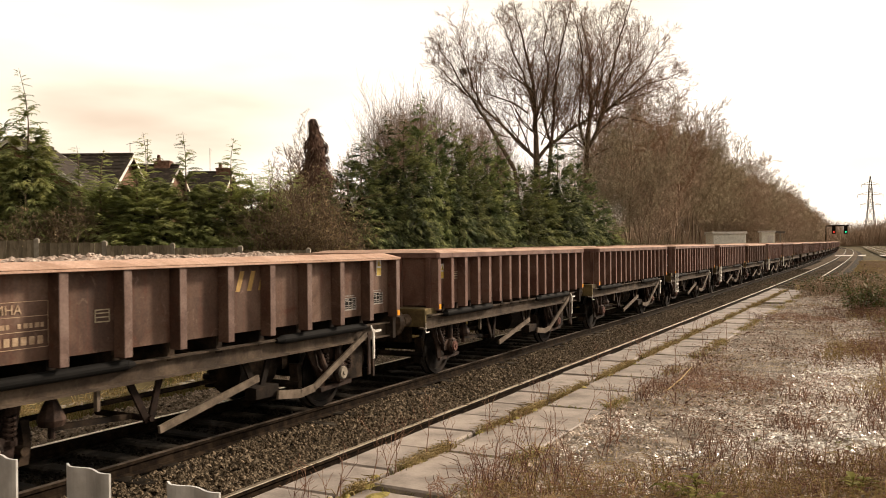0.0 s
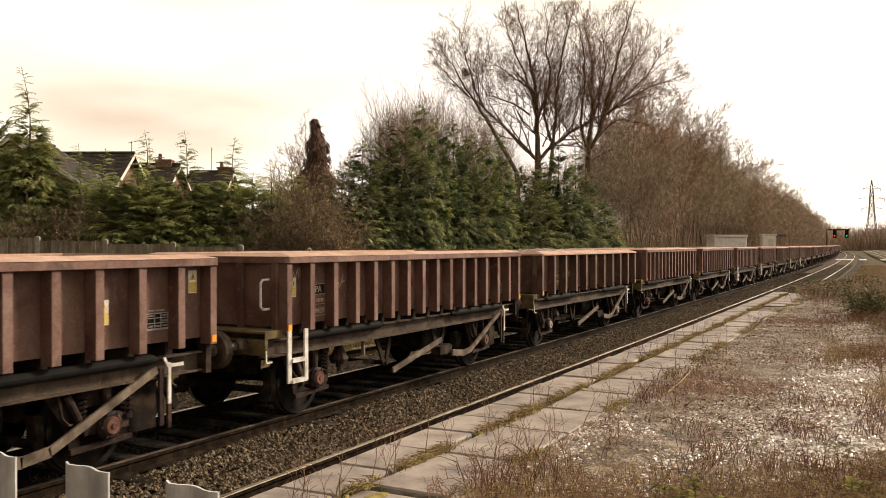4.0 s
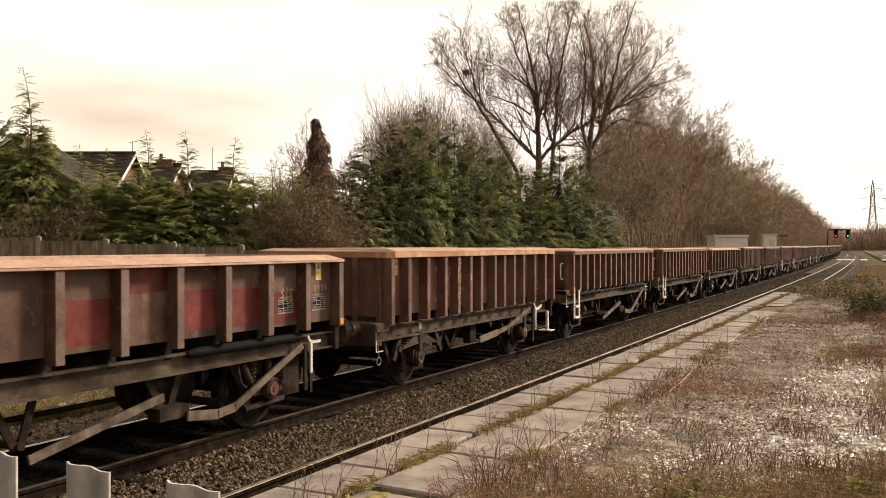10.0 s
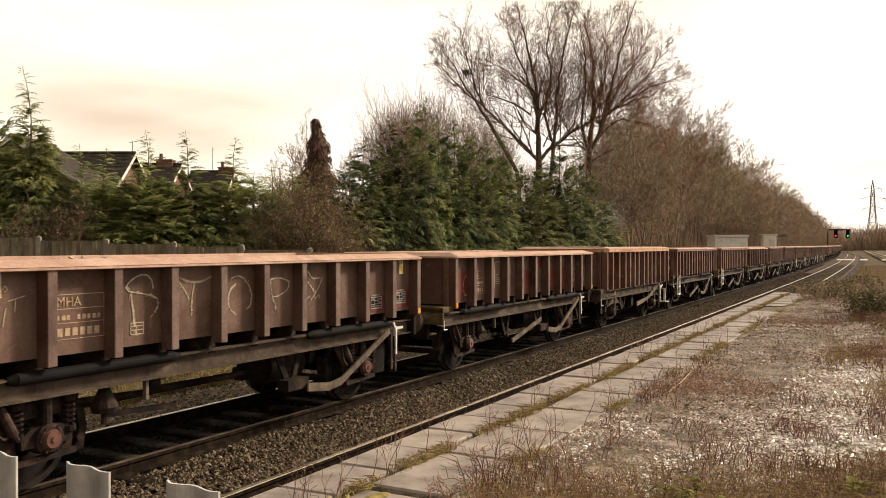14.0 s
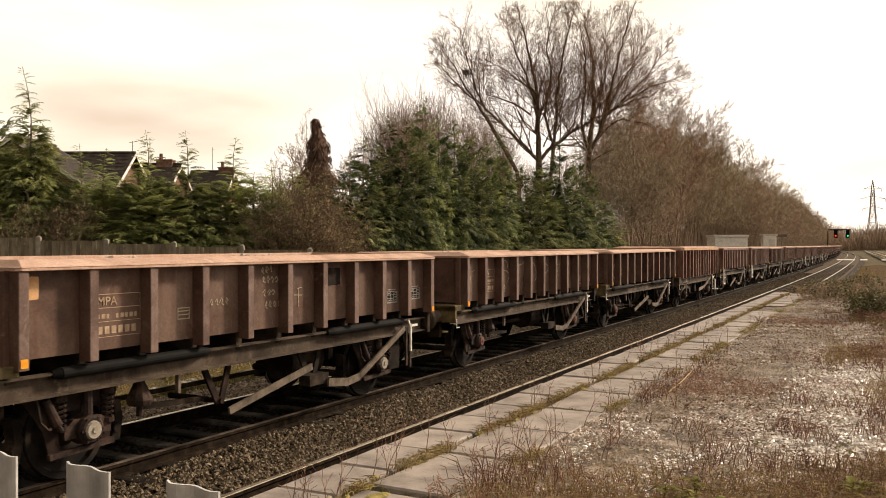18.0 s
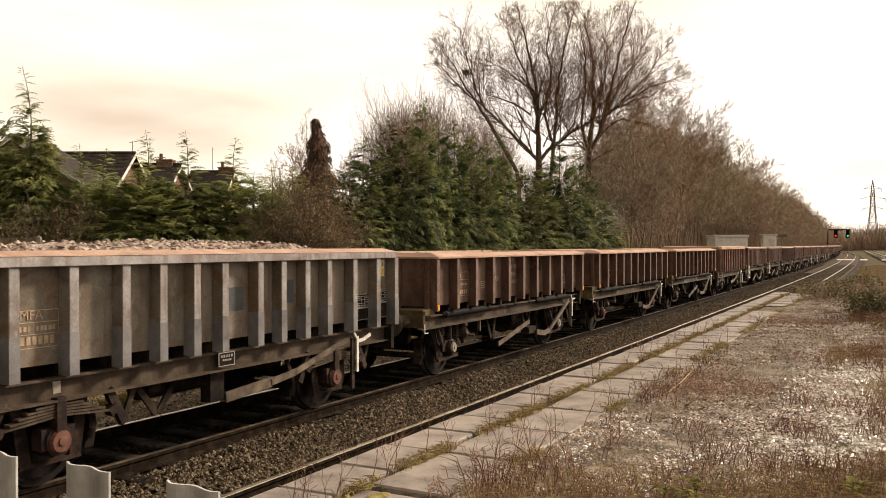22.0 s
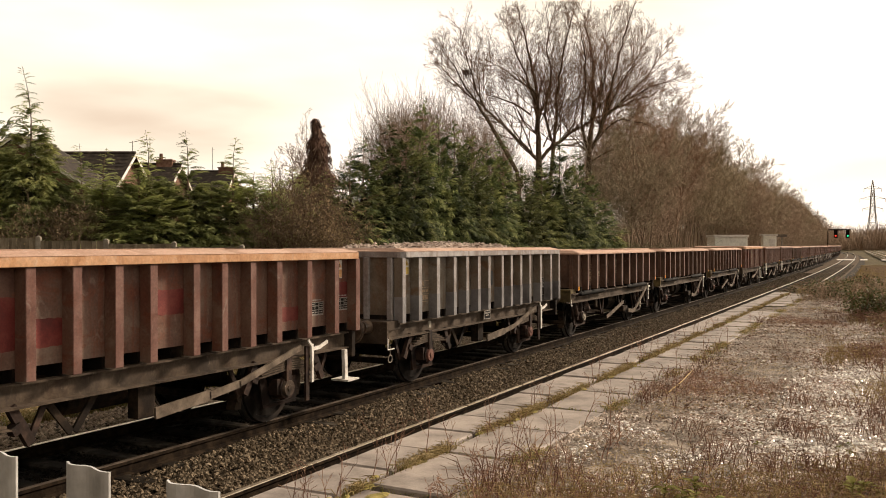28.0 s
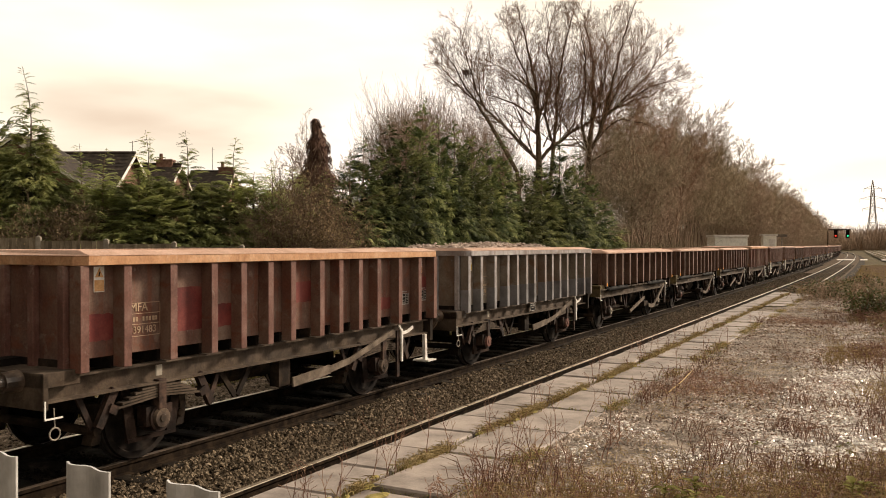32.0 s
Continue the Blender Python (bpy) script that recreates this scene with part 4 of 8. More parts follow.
    # near-black front beam: the shade at the wagon end is in its colour
    part("headstock", shared("hf" + style, lambda: MB().box(-1.22, 1.22, -.10, -.01, hz0 - .12, hz1 - .03).mesh("headstock_front", M["frame"], bevel=.006)), None, w)
    # buffers with round heads
    def buffer():
        b = MB().tube((0, 0, 0), (0, .17, 0), .105, .095, 14).tube((0, .17, 0), (0, .405, 0), .07, .07, 12)
        return b.mesh("buffer", M["bufsteel"], smooth=False)
    def head():
        b = MB().tube((0, .40, 0), (0, .425, 0), .20, .225, 20).tube((0, .425, 0), (0, .452, 0), .225, .19, 20)
        return b.mesh("buffer_head", M["bufsteel"])
    bf, bh = shared("buf", buffer), shared("bufh", head)
    for x in (-.87, .87):
        for y, r in ((-.01, 0), (y0, 180)):
            q = part("buffer", bf, None, w, at=pose(x, y, 1.045, 0, 0, r))
            part("buffer_head", bh, None, q, "flat round buffer head")
    part("coupling", shared("cpl", lambda: MB().pipe([(0, 0, 0), (0, .2, -.02), (0, .42, -.10)], .035).box(-.09, .09, -.06, .02, -.09, .09).mesh("coupling", M["frame"])), None, w, "screw coupling hook", at=pose(0, 0, 1.0))
    part("coupling", SHARED["cpl"], None, w, "screw coupling hook", at=pose(0, y0, 1.0, 0, 0, 180))
    hose = shared("hose", lambda: MB().pipe([(.35, 0, .95), (.35, .14, .80), (.34, .24, .62), (.30, .36, .52), (.25, .45, .55)], .025, 7).mesh("brake_hose", M["pipe"]))
    part("brake_hose", hose, None, w)
    part("brake_hose", hose, None, w, at=pose(0, y0, 0, 0, 0, 180))
    # wheels and springs
    cap = "concrete" if "faded lettering" in label or "heaped" in label else "axlebox" if tall else "axlered"
    axles = (-1.44, -5.86) if tall else (-1.36, -6.67)
    sets = [wheelset(w, y) for y in axles]
    for y in axles:
        for s in ((1, -1) if detail else (1,)):
            susp = pose(0, y, 0) if s == 1 else pose(0, y, 0, 0, 0, 180)
            if tall:
                part("w_iron", shared("wir", lambda: MB().prism([(-.42, .84), (-.30, .84), (-.20, .26), (-.33, .26)], .98, 1.01, 'x').prism([(.42, .84), (.30, .84), (.20, .26), (.33, .26)], .98, 1.01, 'x').box(.97, 1.02, -.33, .33, .245, .285).mesh("w_iron", M["axleguard"])), None, w, at=susp)
                def leaves():
                    b = MB()
                    for i in range(6):
                        h, dz = .60 - i * .085, .71 + i * -.0
                        zc = .70 + i * .026
                        for sgn in (-1, 1):
                            b.poly([(1.06, 0, zc + .0), (1.15, 0, zc), (1.15, 0, zc + .020), (1.06, 0, zc + .020),
                                    (1.06, sgn * h, zc - .05 * (h / .6) ** 2 + .05 * 0), (1.15, sgn * h, zc - .05 * (h / .6) ** 2), (1.15, sgn * h, zc + .020 - .05 * (h / .6) ** 2), (1.06, sgn * h, zc + .020 - .05 * (h / .6) ** 2)],
                                   [(3, 2, 1, 0), (4, 5, 6, 7), (0, 1, 5, 4), (1, 2, 6, 5), (2, 3, 7, 6), (3, 0, 4, 7)])
                    return b.mesh("leaf_spring", M["solebar"])
                part("leaf_spring", shared("leafspr", leaves), None, w, "stack of curved spring leaves", at=susp)
                part("spring_buckle", shared("buck", lambda: MB().box(1.04, 1.17, -.055, .055, .56, .88).mesh("spring_buckle", M["axlebox"], bevel=.006)), None, w, at=susp)
                sh = shared("shack", lambda: MB().bar((1.10, .58, .86), (1.10, .78, .50), .06, .09).bar((1.10, .60, .70), (1.10, .64, .62), .10, .10).bar((1.04, .98, .86), (1.04, .80, .48), .03, .06).mesh("spring_hanger", M["axlebox"]))
                sh2 = shared("shack2", lambda: MB().bar((1.10, -.58, .86), (1.10, -.78, .50), .06, .09).bar((1.10, -.60, .70), (1.10, -.64, .62), .10, .10).bar((1.04, -.98, .86), (1.04, -.80, .48), .03, .06).mesh("spring_hanger", M["axlebox"]))
                part("spring_hanger", sh, None, w, at=susp)
                part("spring_hanger", sh2, None, w, at=susp)
                ab = part("axlebox", shared("ab1", lambda: MB().tube((.95, 0, .47), (1.14, 0, .47), .155, .145, 16).box(.98, 1.12, -.18, .18, .40, .60).mesh("axlebox", M["axlebox"])), None, w, at=susp)
                part("axlebox_cap", shared("abc1" + paint, lambda: MB().tube((1.14, 0, .47), (1.175, 0, .47), .115, .10, 16).tube((1.175, 0, .47), (1.185, 0, .47), .045, .04, 8).mesh("axlebox_cap", M["axlered" if paint == "grey" else "bufsteel"])), None, ab)
            else:
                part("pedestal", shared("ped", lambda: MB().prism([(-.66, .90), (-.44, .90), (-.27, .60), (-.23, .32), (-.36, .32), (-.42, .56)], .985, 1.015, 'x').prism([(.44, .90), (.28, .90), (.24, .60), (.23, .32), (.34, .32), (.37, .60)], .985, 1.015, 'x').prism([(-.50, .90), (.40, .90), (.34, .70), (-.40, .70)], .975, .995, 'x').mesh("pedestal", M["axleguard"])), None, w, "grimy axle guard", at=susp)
                part("tie_bar", shared("tie", lambda: MB().bar((1.04, -.38, .31), (1.04, .36, .34), .05, .055).mesh("tie_bar", M["axlebox"])), None, w, at=susp)

                def coil():
                    b = MB().pipe([(1.03 + .052 * math.cos(q), .052 * math.sin(q), .58 + .24 * q / 31.4) for q in np.linspace(0, 31.4, 41)], .015, 5)
                    return b.tube((1.03, 0, .53), (1.03, 0, .58), .068, n=10).tube((1.03, 0, .82), (1.03, 0, .89), .068, n=10).mesh("coil_spring", M["axleguard"])
                for q in (-.25, .30):
                    part("coil_spring", shared("coil", coil), None, w, at=susp @ pose(0, q, 0))
                part("damper", shared("dmp", lambda: MB().tube((1.05, -.42, .86), (1.07, -.30, .60), .040, .048, 10).tube((1.07, -.30, .60), (1.08, -.27, .54), .030, .026, 8).pipe([(1.06, -.52, .88), (1.09, -.50, .66), (1.09, -.42, .58), (1.06, -.36, .58)], .014, 6).mesh("damper", M["axlebox"])), None, w, at=susp)

                def box_and_bolts():
                    b = MB().tube((.95, .05, .50), (1.10, .05, .50), .150, .145, 18).tube((1.10, .05, .50), (1.13, .05, .50), .145, .115, 18).prism([(-.22, .44), (.32, .44), (.32, .54), (.20, .62), (-.12, .62), (-.22, .54)], .99, 1.06, 'x').tube((1.04, .05, .60), (1.04, .05, .90), .055, .05, 10)
                    for q in range(6):
                        an = q * math.pi / 3
                        b.tube((1.10, .05 + .122 * math.cos(an), .50 + .122 * math.sin(an)), (1.135, .05 + .122 * math.cos(an), .50 + .122 * math.sin(an)), .014, n=6)
                    return b.mesh("axlebox", M["axlebox"])
                ab = part("axlebox", shared("ab2", box_and_bolts), None, w, at=susp)
                part("axlebox_cap", shared("abc2" + cap, lambda: MB().tube((1.13, .05, .50), (1.155, .05, .50), .092, .080, 16).tube((1.155, .05, .50), (1.168, .05, .50), .035, .03, 8).mesh("axlebox_cap", M[cap])), None, ab, "worn round axle cap")
    for y in axles:
        for dy in (-.58, .58):
            # each beam has a plain dark box added to close the view between wheels
            part("brake_beam", shared("bbeam", lambda: MB().tube((-.86, 0, .40), (.86, 0, .40), .05, n=8).prism([(-.05, .26), (.06, .26), (.10, .48), (.07, .68), (-.02, .68), (.01, .48)], -.82, -.68, 'x').prism([(-.05, .26), (.06, .26), (.10, .48), (.07, .68), (-.02, .68), (.01, .48)], .68, .82, 'x').box(-.60, .60, -.06, .06, .60, .92).mesh("brake_beam", M["frame"])), None, w, at=pose(0, y + dy, 0))
    if detail:
        # brake gear on the near side
        if tall:
            lev = part("brake_lever", shared("lv1", lambda: MB().bar((1.25, -1.17, 1.06), (1.25, -1.10, .98), .02, .035).box(1.237, 1.262, -1.105, -1.06, .50, 1.0).bar((1.25, -1.08, .93), (1.25, -.90, .945), .02, .045).bar((1.25, -.91, .945), (1.25, -.74, 1.0), .02, .045).mesh("brake_lever", M["white"])), None, w, "white hand-brake lever")
            part("lever_guide", shared("lg1", lambda: MB().box(1.20, 1.232, -1.19, -1.12, .27, .98).mesh("lever_guide", M["axlebox"])), None, w)
            part("brake_bar", shared("bb1", lambda: MB().bar((1.19, -1.25, .97), (1.19, -2.45, .66), .03, .075).bar((1.19, -2.43, .665), (1.19, -2.95, .60), .03, .085).bar((1.19, -2.93, .605), (1.19, -3.75, .54), .03, .12).mesh("brake_bar", M["brakebar"])), None, w)
            part("air_tank", shared("tk1", lambda: MB().tube((.35, -3.2, .72), (.35, -4.3, .72), .20, n=14).box(.9, 1.05, -3.85, -3.62, .48, .86).mesh("air_tank", M["frame"])), None, w)
            part("v_hanger", shared("vh1", lambda: MB().bar((1.02, -4.35, .86), (1.02, -4.62, .50), .03, .07).bar((1.02, -4.95, .86), (1.02, -4.66, .50), .03, .07).mesh("v_hanger", M["frame"])), None, w)
            part("tie_down_ring", shared("rg", lambda: MB().pipe([(1.19, -L - .20 + .058 * math.sin(a), .56 + .058 * math.cos(a)) for a in [i * math.pi / 5 for i in range(11)]], .008, 5).pipe([(1.19, -L - .20, .62), (1.19, -L - .21, .80)], .006, 5).mesh("tie_down_ring", M["concrete"])), None, w)
            part("lamp_bracket", shared("lb1", lambda: MB().box(1.225, 1.235, -L - .34, -L - .325, .72, .88).box(1.225, 1.24, -L - .34, -L - .15, .705, .72).mesh("lamp_bracket", M["white"])), None, w)
            part("label_clip", shared("lc1", lambda: MB().box(1.175, 1.19, -6.06, -5.98, .93, 1.04).mesh("label_clip", M["concrete"])), None, w)
            if paint == "grey":
                pl_ = part("maker_plate", MB().box(1.172, 1.180, -3.80, -3.53, .90, 1.06), M["black"], w, "black plate with white border")
                bd = MB().box(1.181, 1.183, -3.80, -3.53, .90, .91).box(1.181, 1.183, -3.80, -3.53, 1.05, 1.06).box(1.181, 1.183, -3.80, -3.79, .91, 1.05).box(1.181, 1.183, -3.54, -3.53, .91, 1.05)
                for i in range(5):
                    bd.box(1.181, 1.183, -3.76 + i * .042, -3.735 + i * .042, 1.0, 1.03).box(1.181, 1.183, -3.73 + i * .03, -3.71 + i * .03, .96, .98)
                part("plate_print", bd, M["panelwhite"], pl_)
            if step:
                part("shunter_step", shared("st1", lambda: MB().bar((1.2, -.26, .84), (1.2, -.24, .42), .05, .07).box(1.02, 1.30, -.32, -.04, .40, .425).mesh("shunter_step", M["white"])), None, w, "white shunter's step")
        else:
            part("brake_lever", shared("lv2", lambda: MB().bar((1.22, -.74, 1.11), (1.22, -.67, 1.0), .015, .032).box(1.208, 1.230, -.685, -.645, .62, 1.05).bar((1.22, -.66, 1.02), (1.22, -.46, 1.02), .02, .035).mesh("brake_lever", M["white"])), None, w, "white hand-brake lever")
            part("lever_guide", shared("lg2", lambda: MB().box(1.17, 1.20, -.78, -.72, .40, 1.0).box(1.17, 1.20, -.66, -.61, .36, .80).mesh("lever_guide", M["axlebox"])), None, w)
            part("brake_bar", shared("bb2", lambda: MB().bar((1.19, -.82, .995), (1.19, -2.15, .40), .03, .085).bar((1.19, -2.13, .405), (1.19, -2.45, .37), .03, .10).bar((1.19, -2.43, .37), (1.19, -2.92, .43), .03, .11).mesh("brake_bar", M["brakebar"])), None, w, "bent brake bar")
            fwd = pose(0, .12, 0)
            if ("nobar",) not in marks:
                part("brake_bar", shared("bb3", lambda: MB().bar((1.14, -3.35, .68), (1.14, -5.00, .36), .03, .085).mesh("brake_bar", M["brakebar"])), None, w, at=fwd)
                part("v_hanger", shared("vh2", lambda: MB().bar((1.0, -5.29, .91), (1.0, -5.03, .44), .03, .08).bar((1.0, -4.84, .91), (1.0, -4.99, .44), .03, .08).tube((.2, -5.01, .47), (1.05, -5.01, .47), .035, n=8).mesh("v_hanger", M["axleguard"])), None, w, at=fwd)
            else:
                part("brake_rod", shared("rods", lambda: MB().box(.34, .46, -4.98, -4.82, .58, .90).tube((.4, -4.9, .62), (.4, -3.2, .60), .045, n=8).tube((.4, -4.9, .60), (.4, -6.3, .66), .04, n=8).mesh("brake_rod", M["frame"])), None, w, "dark brake rods under the floor")
            part("v_hanger", shared("vh3", lambda: MB().bar((1.0, -3.35, .91), (1.0, -3.12, .52), .03, .09).bar((1.0, -2.85, .91), (1.0, -3.0, .52), .03, .09).box(.98, 1.16, -3.30, -2.86, .42, .56).mesh("v_hanger", M["frame"])), None, w)
            part("air_tank", shared("tk2", lambda: MB().tube((.35, -2.2, .66), (.35, -2.95, .66), .27, n=16).mesh("air_tank", M["frame"])), None, w, "black air tank")
            part("valve", shared("vl2", lambda: MB().tube((.92, -6.05, .86), (.92, -6.05, .66), .05, .14, 10).tube((.92, -6.05, .66), (.92, -6.05, .60), .14, .12, 10).tube((.92, -6.05, .60), (.92, -6.05, .48), .035, n=8).mesh("valve", M["axlebox"])), None, w)
            part("lamp_bracket", shared("lb2", lambda: MB().box(1.225, 1.235, -L - .34, -L - .325, .86, 1.0).box(1.225, 1.24, -L - .34, -L - .22, .845, .86).mesh("lamp_bracket", M["white"])), None, w)
            part("pull_rod", shared("pr2", lambda: MB().bar((.85, -5.0, .50), (.85, -6.0, .56), .04, .06).tube((.2, -1.4, .55), (.2, -6.8, .55), .03, n=6).mesh("pull_rod", M["frame"])), None, w)
            # cylinder and plain dark block added to fill the black space under the floor
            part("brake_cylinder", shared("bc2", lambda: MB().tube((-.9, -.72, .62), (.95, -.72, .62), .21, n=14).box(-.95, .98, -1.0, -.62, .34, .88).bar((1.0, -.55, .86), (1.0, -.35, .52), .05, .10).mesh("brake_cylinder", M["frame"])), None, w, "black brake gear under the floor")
            def trough():
                b = MB().tube((1.165, -7.25, 1.105), (1.165, -5.36, 1.105), .058, n=14).tube((1.165, -5.36, 1.105), (1.16, -5.24, 1.10), .058, .030, 14).tube((1.165, -7.25, 1.105), (1.15, -7.33, 1.10), .058, .034, 14)
                return b.mesh("air_pipe", M["pipe"], smooth=False)
            tr = shared("trough", trough)
            part("air_pipe", tr, None, w, "black capped pipe along the solebar")
            part("air_pipe", tr, None, w, "black capped pipe along the solebar", at=pose(2.33, -8.15, 0, 0, 0, 180))
            part("end_post", shared("ep_w", lambda: MB().box(1.05, 1.10, -5.66, -5.62, .68, .90).mesh("end_post", M["brakebar"])), None, w)
        if ladder:
            def lad():
                b = MB()
                for y in (-L + .03, -L + .37):
                    b.box(1.285, 1.31, y - .035, y + .035, .56, 1.22)
                for z in (.58, .84):
                    b.box(1.26, 1.335, -L + .06, -L + .34, z - .025, z + .025)
                return b.mesh("ladder", M["white"])
            part("ladder", shared("lad" + style, lad), None, w, "white two-step ladder")
        if ladder or step:
            grab = shared("grab", lambda: MB().pipe([(1.04, 0, 1.86), (1.04, -.12, 1.86), (1.04, -.16, 1.82), (1.04, -.16, 1.53), (1.04, -.12, 1.49), (1.04, 0, 1.49)], .016, 7).mesh("grab_rail", M["white"]))
            if ladder:
                part("grab_rail", grab, None, w, "white grab rail", at=pose(0, -L - .05, 0))
            part("grab_rail", grab, None, w, "white grab rail", at=pose(2.22 if step else 2.08, -.03, 0, 0, 0, 180))
        gear = ("brake_lever", "lever_guide", "brake_bar", "v_hanger", "brake_rod", "air_tank", "valve", "pull_rod", "brake_cylinder", "air_pipe", "end_post", "label_clip", "shunter_step")
        for ob in w.children:
            if ob.name.split(".")[0] in gear:
                ob.matrix_basis = Matrix.Diagonal((1, .985 if tall else .968, 1, 1)) @ ob.matrix_basis
    # load: a heap of stone inside the body
    if load:
        lx, h0, h1 = 1.09, load[0], load[1]
        nx, ny = 20, 90
        pts, fcs = [], []
        for j in range(ny + 1):
            for i in range(nx + 1):
                x, y = -lx + 2 * lx * i / nx, -.07 - (L - .14) * j / ny
                e = min(1, (1 - abs(x) / lx) * 2.2) * min(1, (ny - j) / ny * 4, j / ny * 4)
                h = h0 + (h1 - h0) * e * (.75 + .5 * noise.noise(Vector((x * 1.1 + load[2], y * .8, load[2])))) + .05 * noise.noise(Vector((x * 6, y * 6, load[2])))
                pts.append((x, y, h))
        for j in range(ny):
            fcs += [(j * (nx + 1) + i, j * (nx + 1) + i + 1, (j + 1) * (nx + 1) + i + 1, (j + 1) * (nx + 1) + i) for i in range(nx)]
        part("stone_load", MB().poly(pts, fcs), M["spoil"], w, "heaped pale stone load")
        sp = [(p[0] + rng.uniform(-.08, .08), p[1] + rng.uniform(-.06, .06), p[2]) for p in pts if abs(p[0]) < 1.05 and -L + .3 < p[1] < -.3]
        sp = sp + [(p[0] + rng.uniform(-.08, .08), p[1] + rng.uniform(-.06, .06), p[2] + .01) for p in sp]
        lo = part("load_stones", stones_mesh("load_stones", sp, np.full(len(sp), .027), M["spoil"], .7, .7), None, w)
        lo["kind"] = "stuff"
    # marks on the near side
    fit = .99 if tall else .968
    for mk in marks:
        if mk[0] in ("warning", "data", "box", "MPA", "MHA", "MFA", "splash", "logo"):
            mk = (mk[0], mk[1] * fit, *mk[2:])
        elif mk[0] == "patch":
            mk = (mk[0], mk[1] * fit, mk[2] * fit, *mk[3:])
        elif mk[0] in ("chalk", "thinchalk") and len(mk) == 2:
            mk = (mk[0], [[(p * fit, q) for p, q in line] for line in mk[1]])
        if mk[0] in ("warning", "data", "box"):
            at_y = mk[1] + (.08 if mk[1] < -6.5 else .03)
            if style == "fifteen" and mk[1] > -1.1:
                at_y = -.22 if mk[1] > -.52 else -.73
            label_plate(w, at_y, mk[2], mk[0], x=1.1385, field="fadedorange" if paint == "red" else "yellow")
        elif mk[0] in ("MPA", "MHA", "MFA"):
            code_panel(w, mk[0], mk[1], mk[2], style, mk[3] if len(mk) > 3 else "letter", plate="plate" in mk, number=([q for q in mk[4:] if q != "plate"] + [""])[0])
        elif mk[0] == "patch":
            _, ya, yb, za, zb_, m_ = mk
            if m_ == "redpatch" and style != "fifteen":
                # the primer fills a bay from rib to rib
                p_, q_ = min(zip(RIBS[style], RIBS[style][1:]), key=lambda b: abs(b[0] + b[1] + ya + yb))
                ya, yb = -q_ + .03, -p_ - .03
            n = 12
            rough = .007 if m_ == "redpatch" else .004
            soft = [min(i, n - i, 2) / 2 for i in range(n + 1)]      # rounded corners
            top = [(ya + (yb - ya) * i / n, zb_ - .012 * (1 - soft[i]) ** 2 + rng.uniform(-rough, rough)) for i in range(n + 1)]
            bot = [(ya + (yb - ya) * i / n, za + .012 * (1 - soft[i]) ** 2 + rng.uniform(-rough, rough)) for i in range(n, -1, -1)]
            part("paint_patch", MB().prism(bot + top, 1.136, 1.1385, 'x'), M[m_], w, "touched-up paint patch")
        elif mk[0] == "splash":
            b = MB()
            for i in range(70):
                y_, z_ = rng.normal(mk[1], .30), rng.uniform(1.36, 2.02)
                r_ = rng.uniform(.006, .022)
                n = 7
                xx = 1.2935 if min(abs(y_ + q) for q in RIBS[style]) < .046 else 1.1375
                if .046 <= min(abs(y_ + q) for q in RIBS[style]) < .06:
                    continue
                tall_ = rng.uniform(1, 4.5)
                b.prism([(y_ + r_ * math.cos(6.283 * k_ / n) * rng.uniform(.6, 1.2), z_ + r_ * tall_ * math.sin(6.283 * k_ / n)) for k_ in range(n)], xx, xx + .001, 'x')
            # a broken run of paint down one rib
            for i in range(46):
                y_, z_ = -4.725 + rng.uniform(-.042, .042), rng.uniform(1.12, 2.09)
                r_, h_ = rng.uniform(.004, .012), rng.uniform(.02, .09)
                b.prism([(y_ - r_, z_), (y_, z_ - h_ * .5), (y_ + r_, z_), (y_ + r_ * .5, z_ + h_ * .5), (y_ - r_ * .6, z_ + h_ * .4)], 1.2935, 1.2945, 'x')
            part("paint_splash", b, M["chalk"], w, "pale paint splashes")["kind"] = "stuff"
        elif mk[0] == "chalk":
            for stroke in mk[1]:
                b = MB()
                dy = mk[2] if len(mk) > 2 else 0
                line = [(p + dy, q) for p, q in smooth_line(stroke)]
                wide = .017
                for (p, q), (r, s) in zip(line, line[1:]):
                    wide = min(max(wide + rng.uniform(-.005, .005), .010), .026)
                    if rng.uniform() < .90:
                        b.bar((1.140, p, q), (1.140, r, s), .003, wide)
                    if rng.uniform() < .6:
                        o_ = rng.uniform(-.024, .024)
                        b.bar((1.140, p + o_, q + o_ * .6), (1.140, r + o_, s + o_ * .6), .0024, .007)
                part("chalk_stroke", b, M["chalk"], w, "rough yellowish chalk graffiti")
        elif mk[0] == "thinchalk":
            b = MB()
            for stroke in mk[1]:
                for (p, q), (r, s) in zip(stroke, stroke[1:]):
                    b.bar((1.140, p, q), (1.140, r, s), .003, .009)
            part("chalk_scrawl", b, M["chalk"], w, "faint small chalk figures")["kind"] = "stuff"
        elif mk[0] == "logo":
            for i in range(3):
                b = MB()
                y_, z_ = mk[1] + i * mk[3], mk[2] - .05
                b.prism([(y_ - .085, z_ - .12), (y_ - .01, z_ - .12), (y_ + .075, z_ + .12), (y_ - .0, z_ + .12)], 1.137, 1.1385, 'x')
                part("operator_mark", b, M["gold"], w, "worn gold operator mark")
    return w, sets, L


def scrawl(y, z, n, rows):
    """Small rough chalk figures that cannot be read."""
    out = []
    for r in range(rows):
        for i in range(n):
            a, b = y + i * .085, z - r * .095
            q = [(a, b), (a + .03, b + .05), (a + .05, b + .01), (a + .015, b - .02), (a + .05, b - .03)]
            out.append([(p + rng.uniform(-.012, .012), h + rng.uniform(-.012, .012)) for p, h in q])
    return out


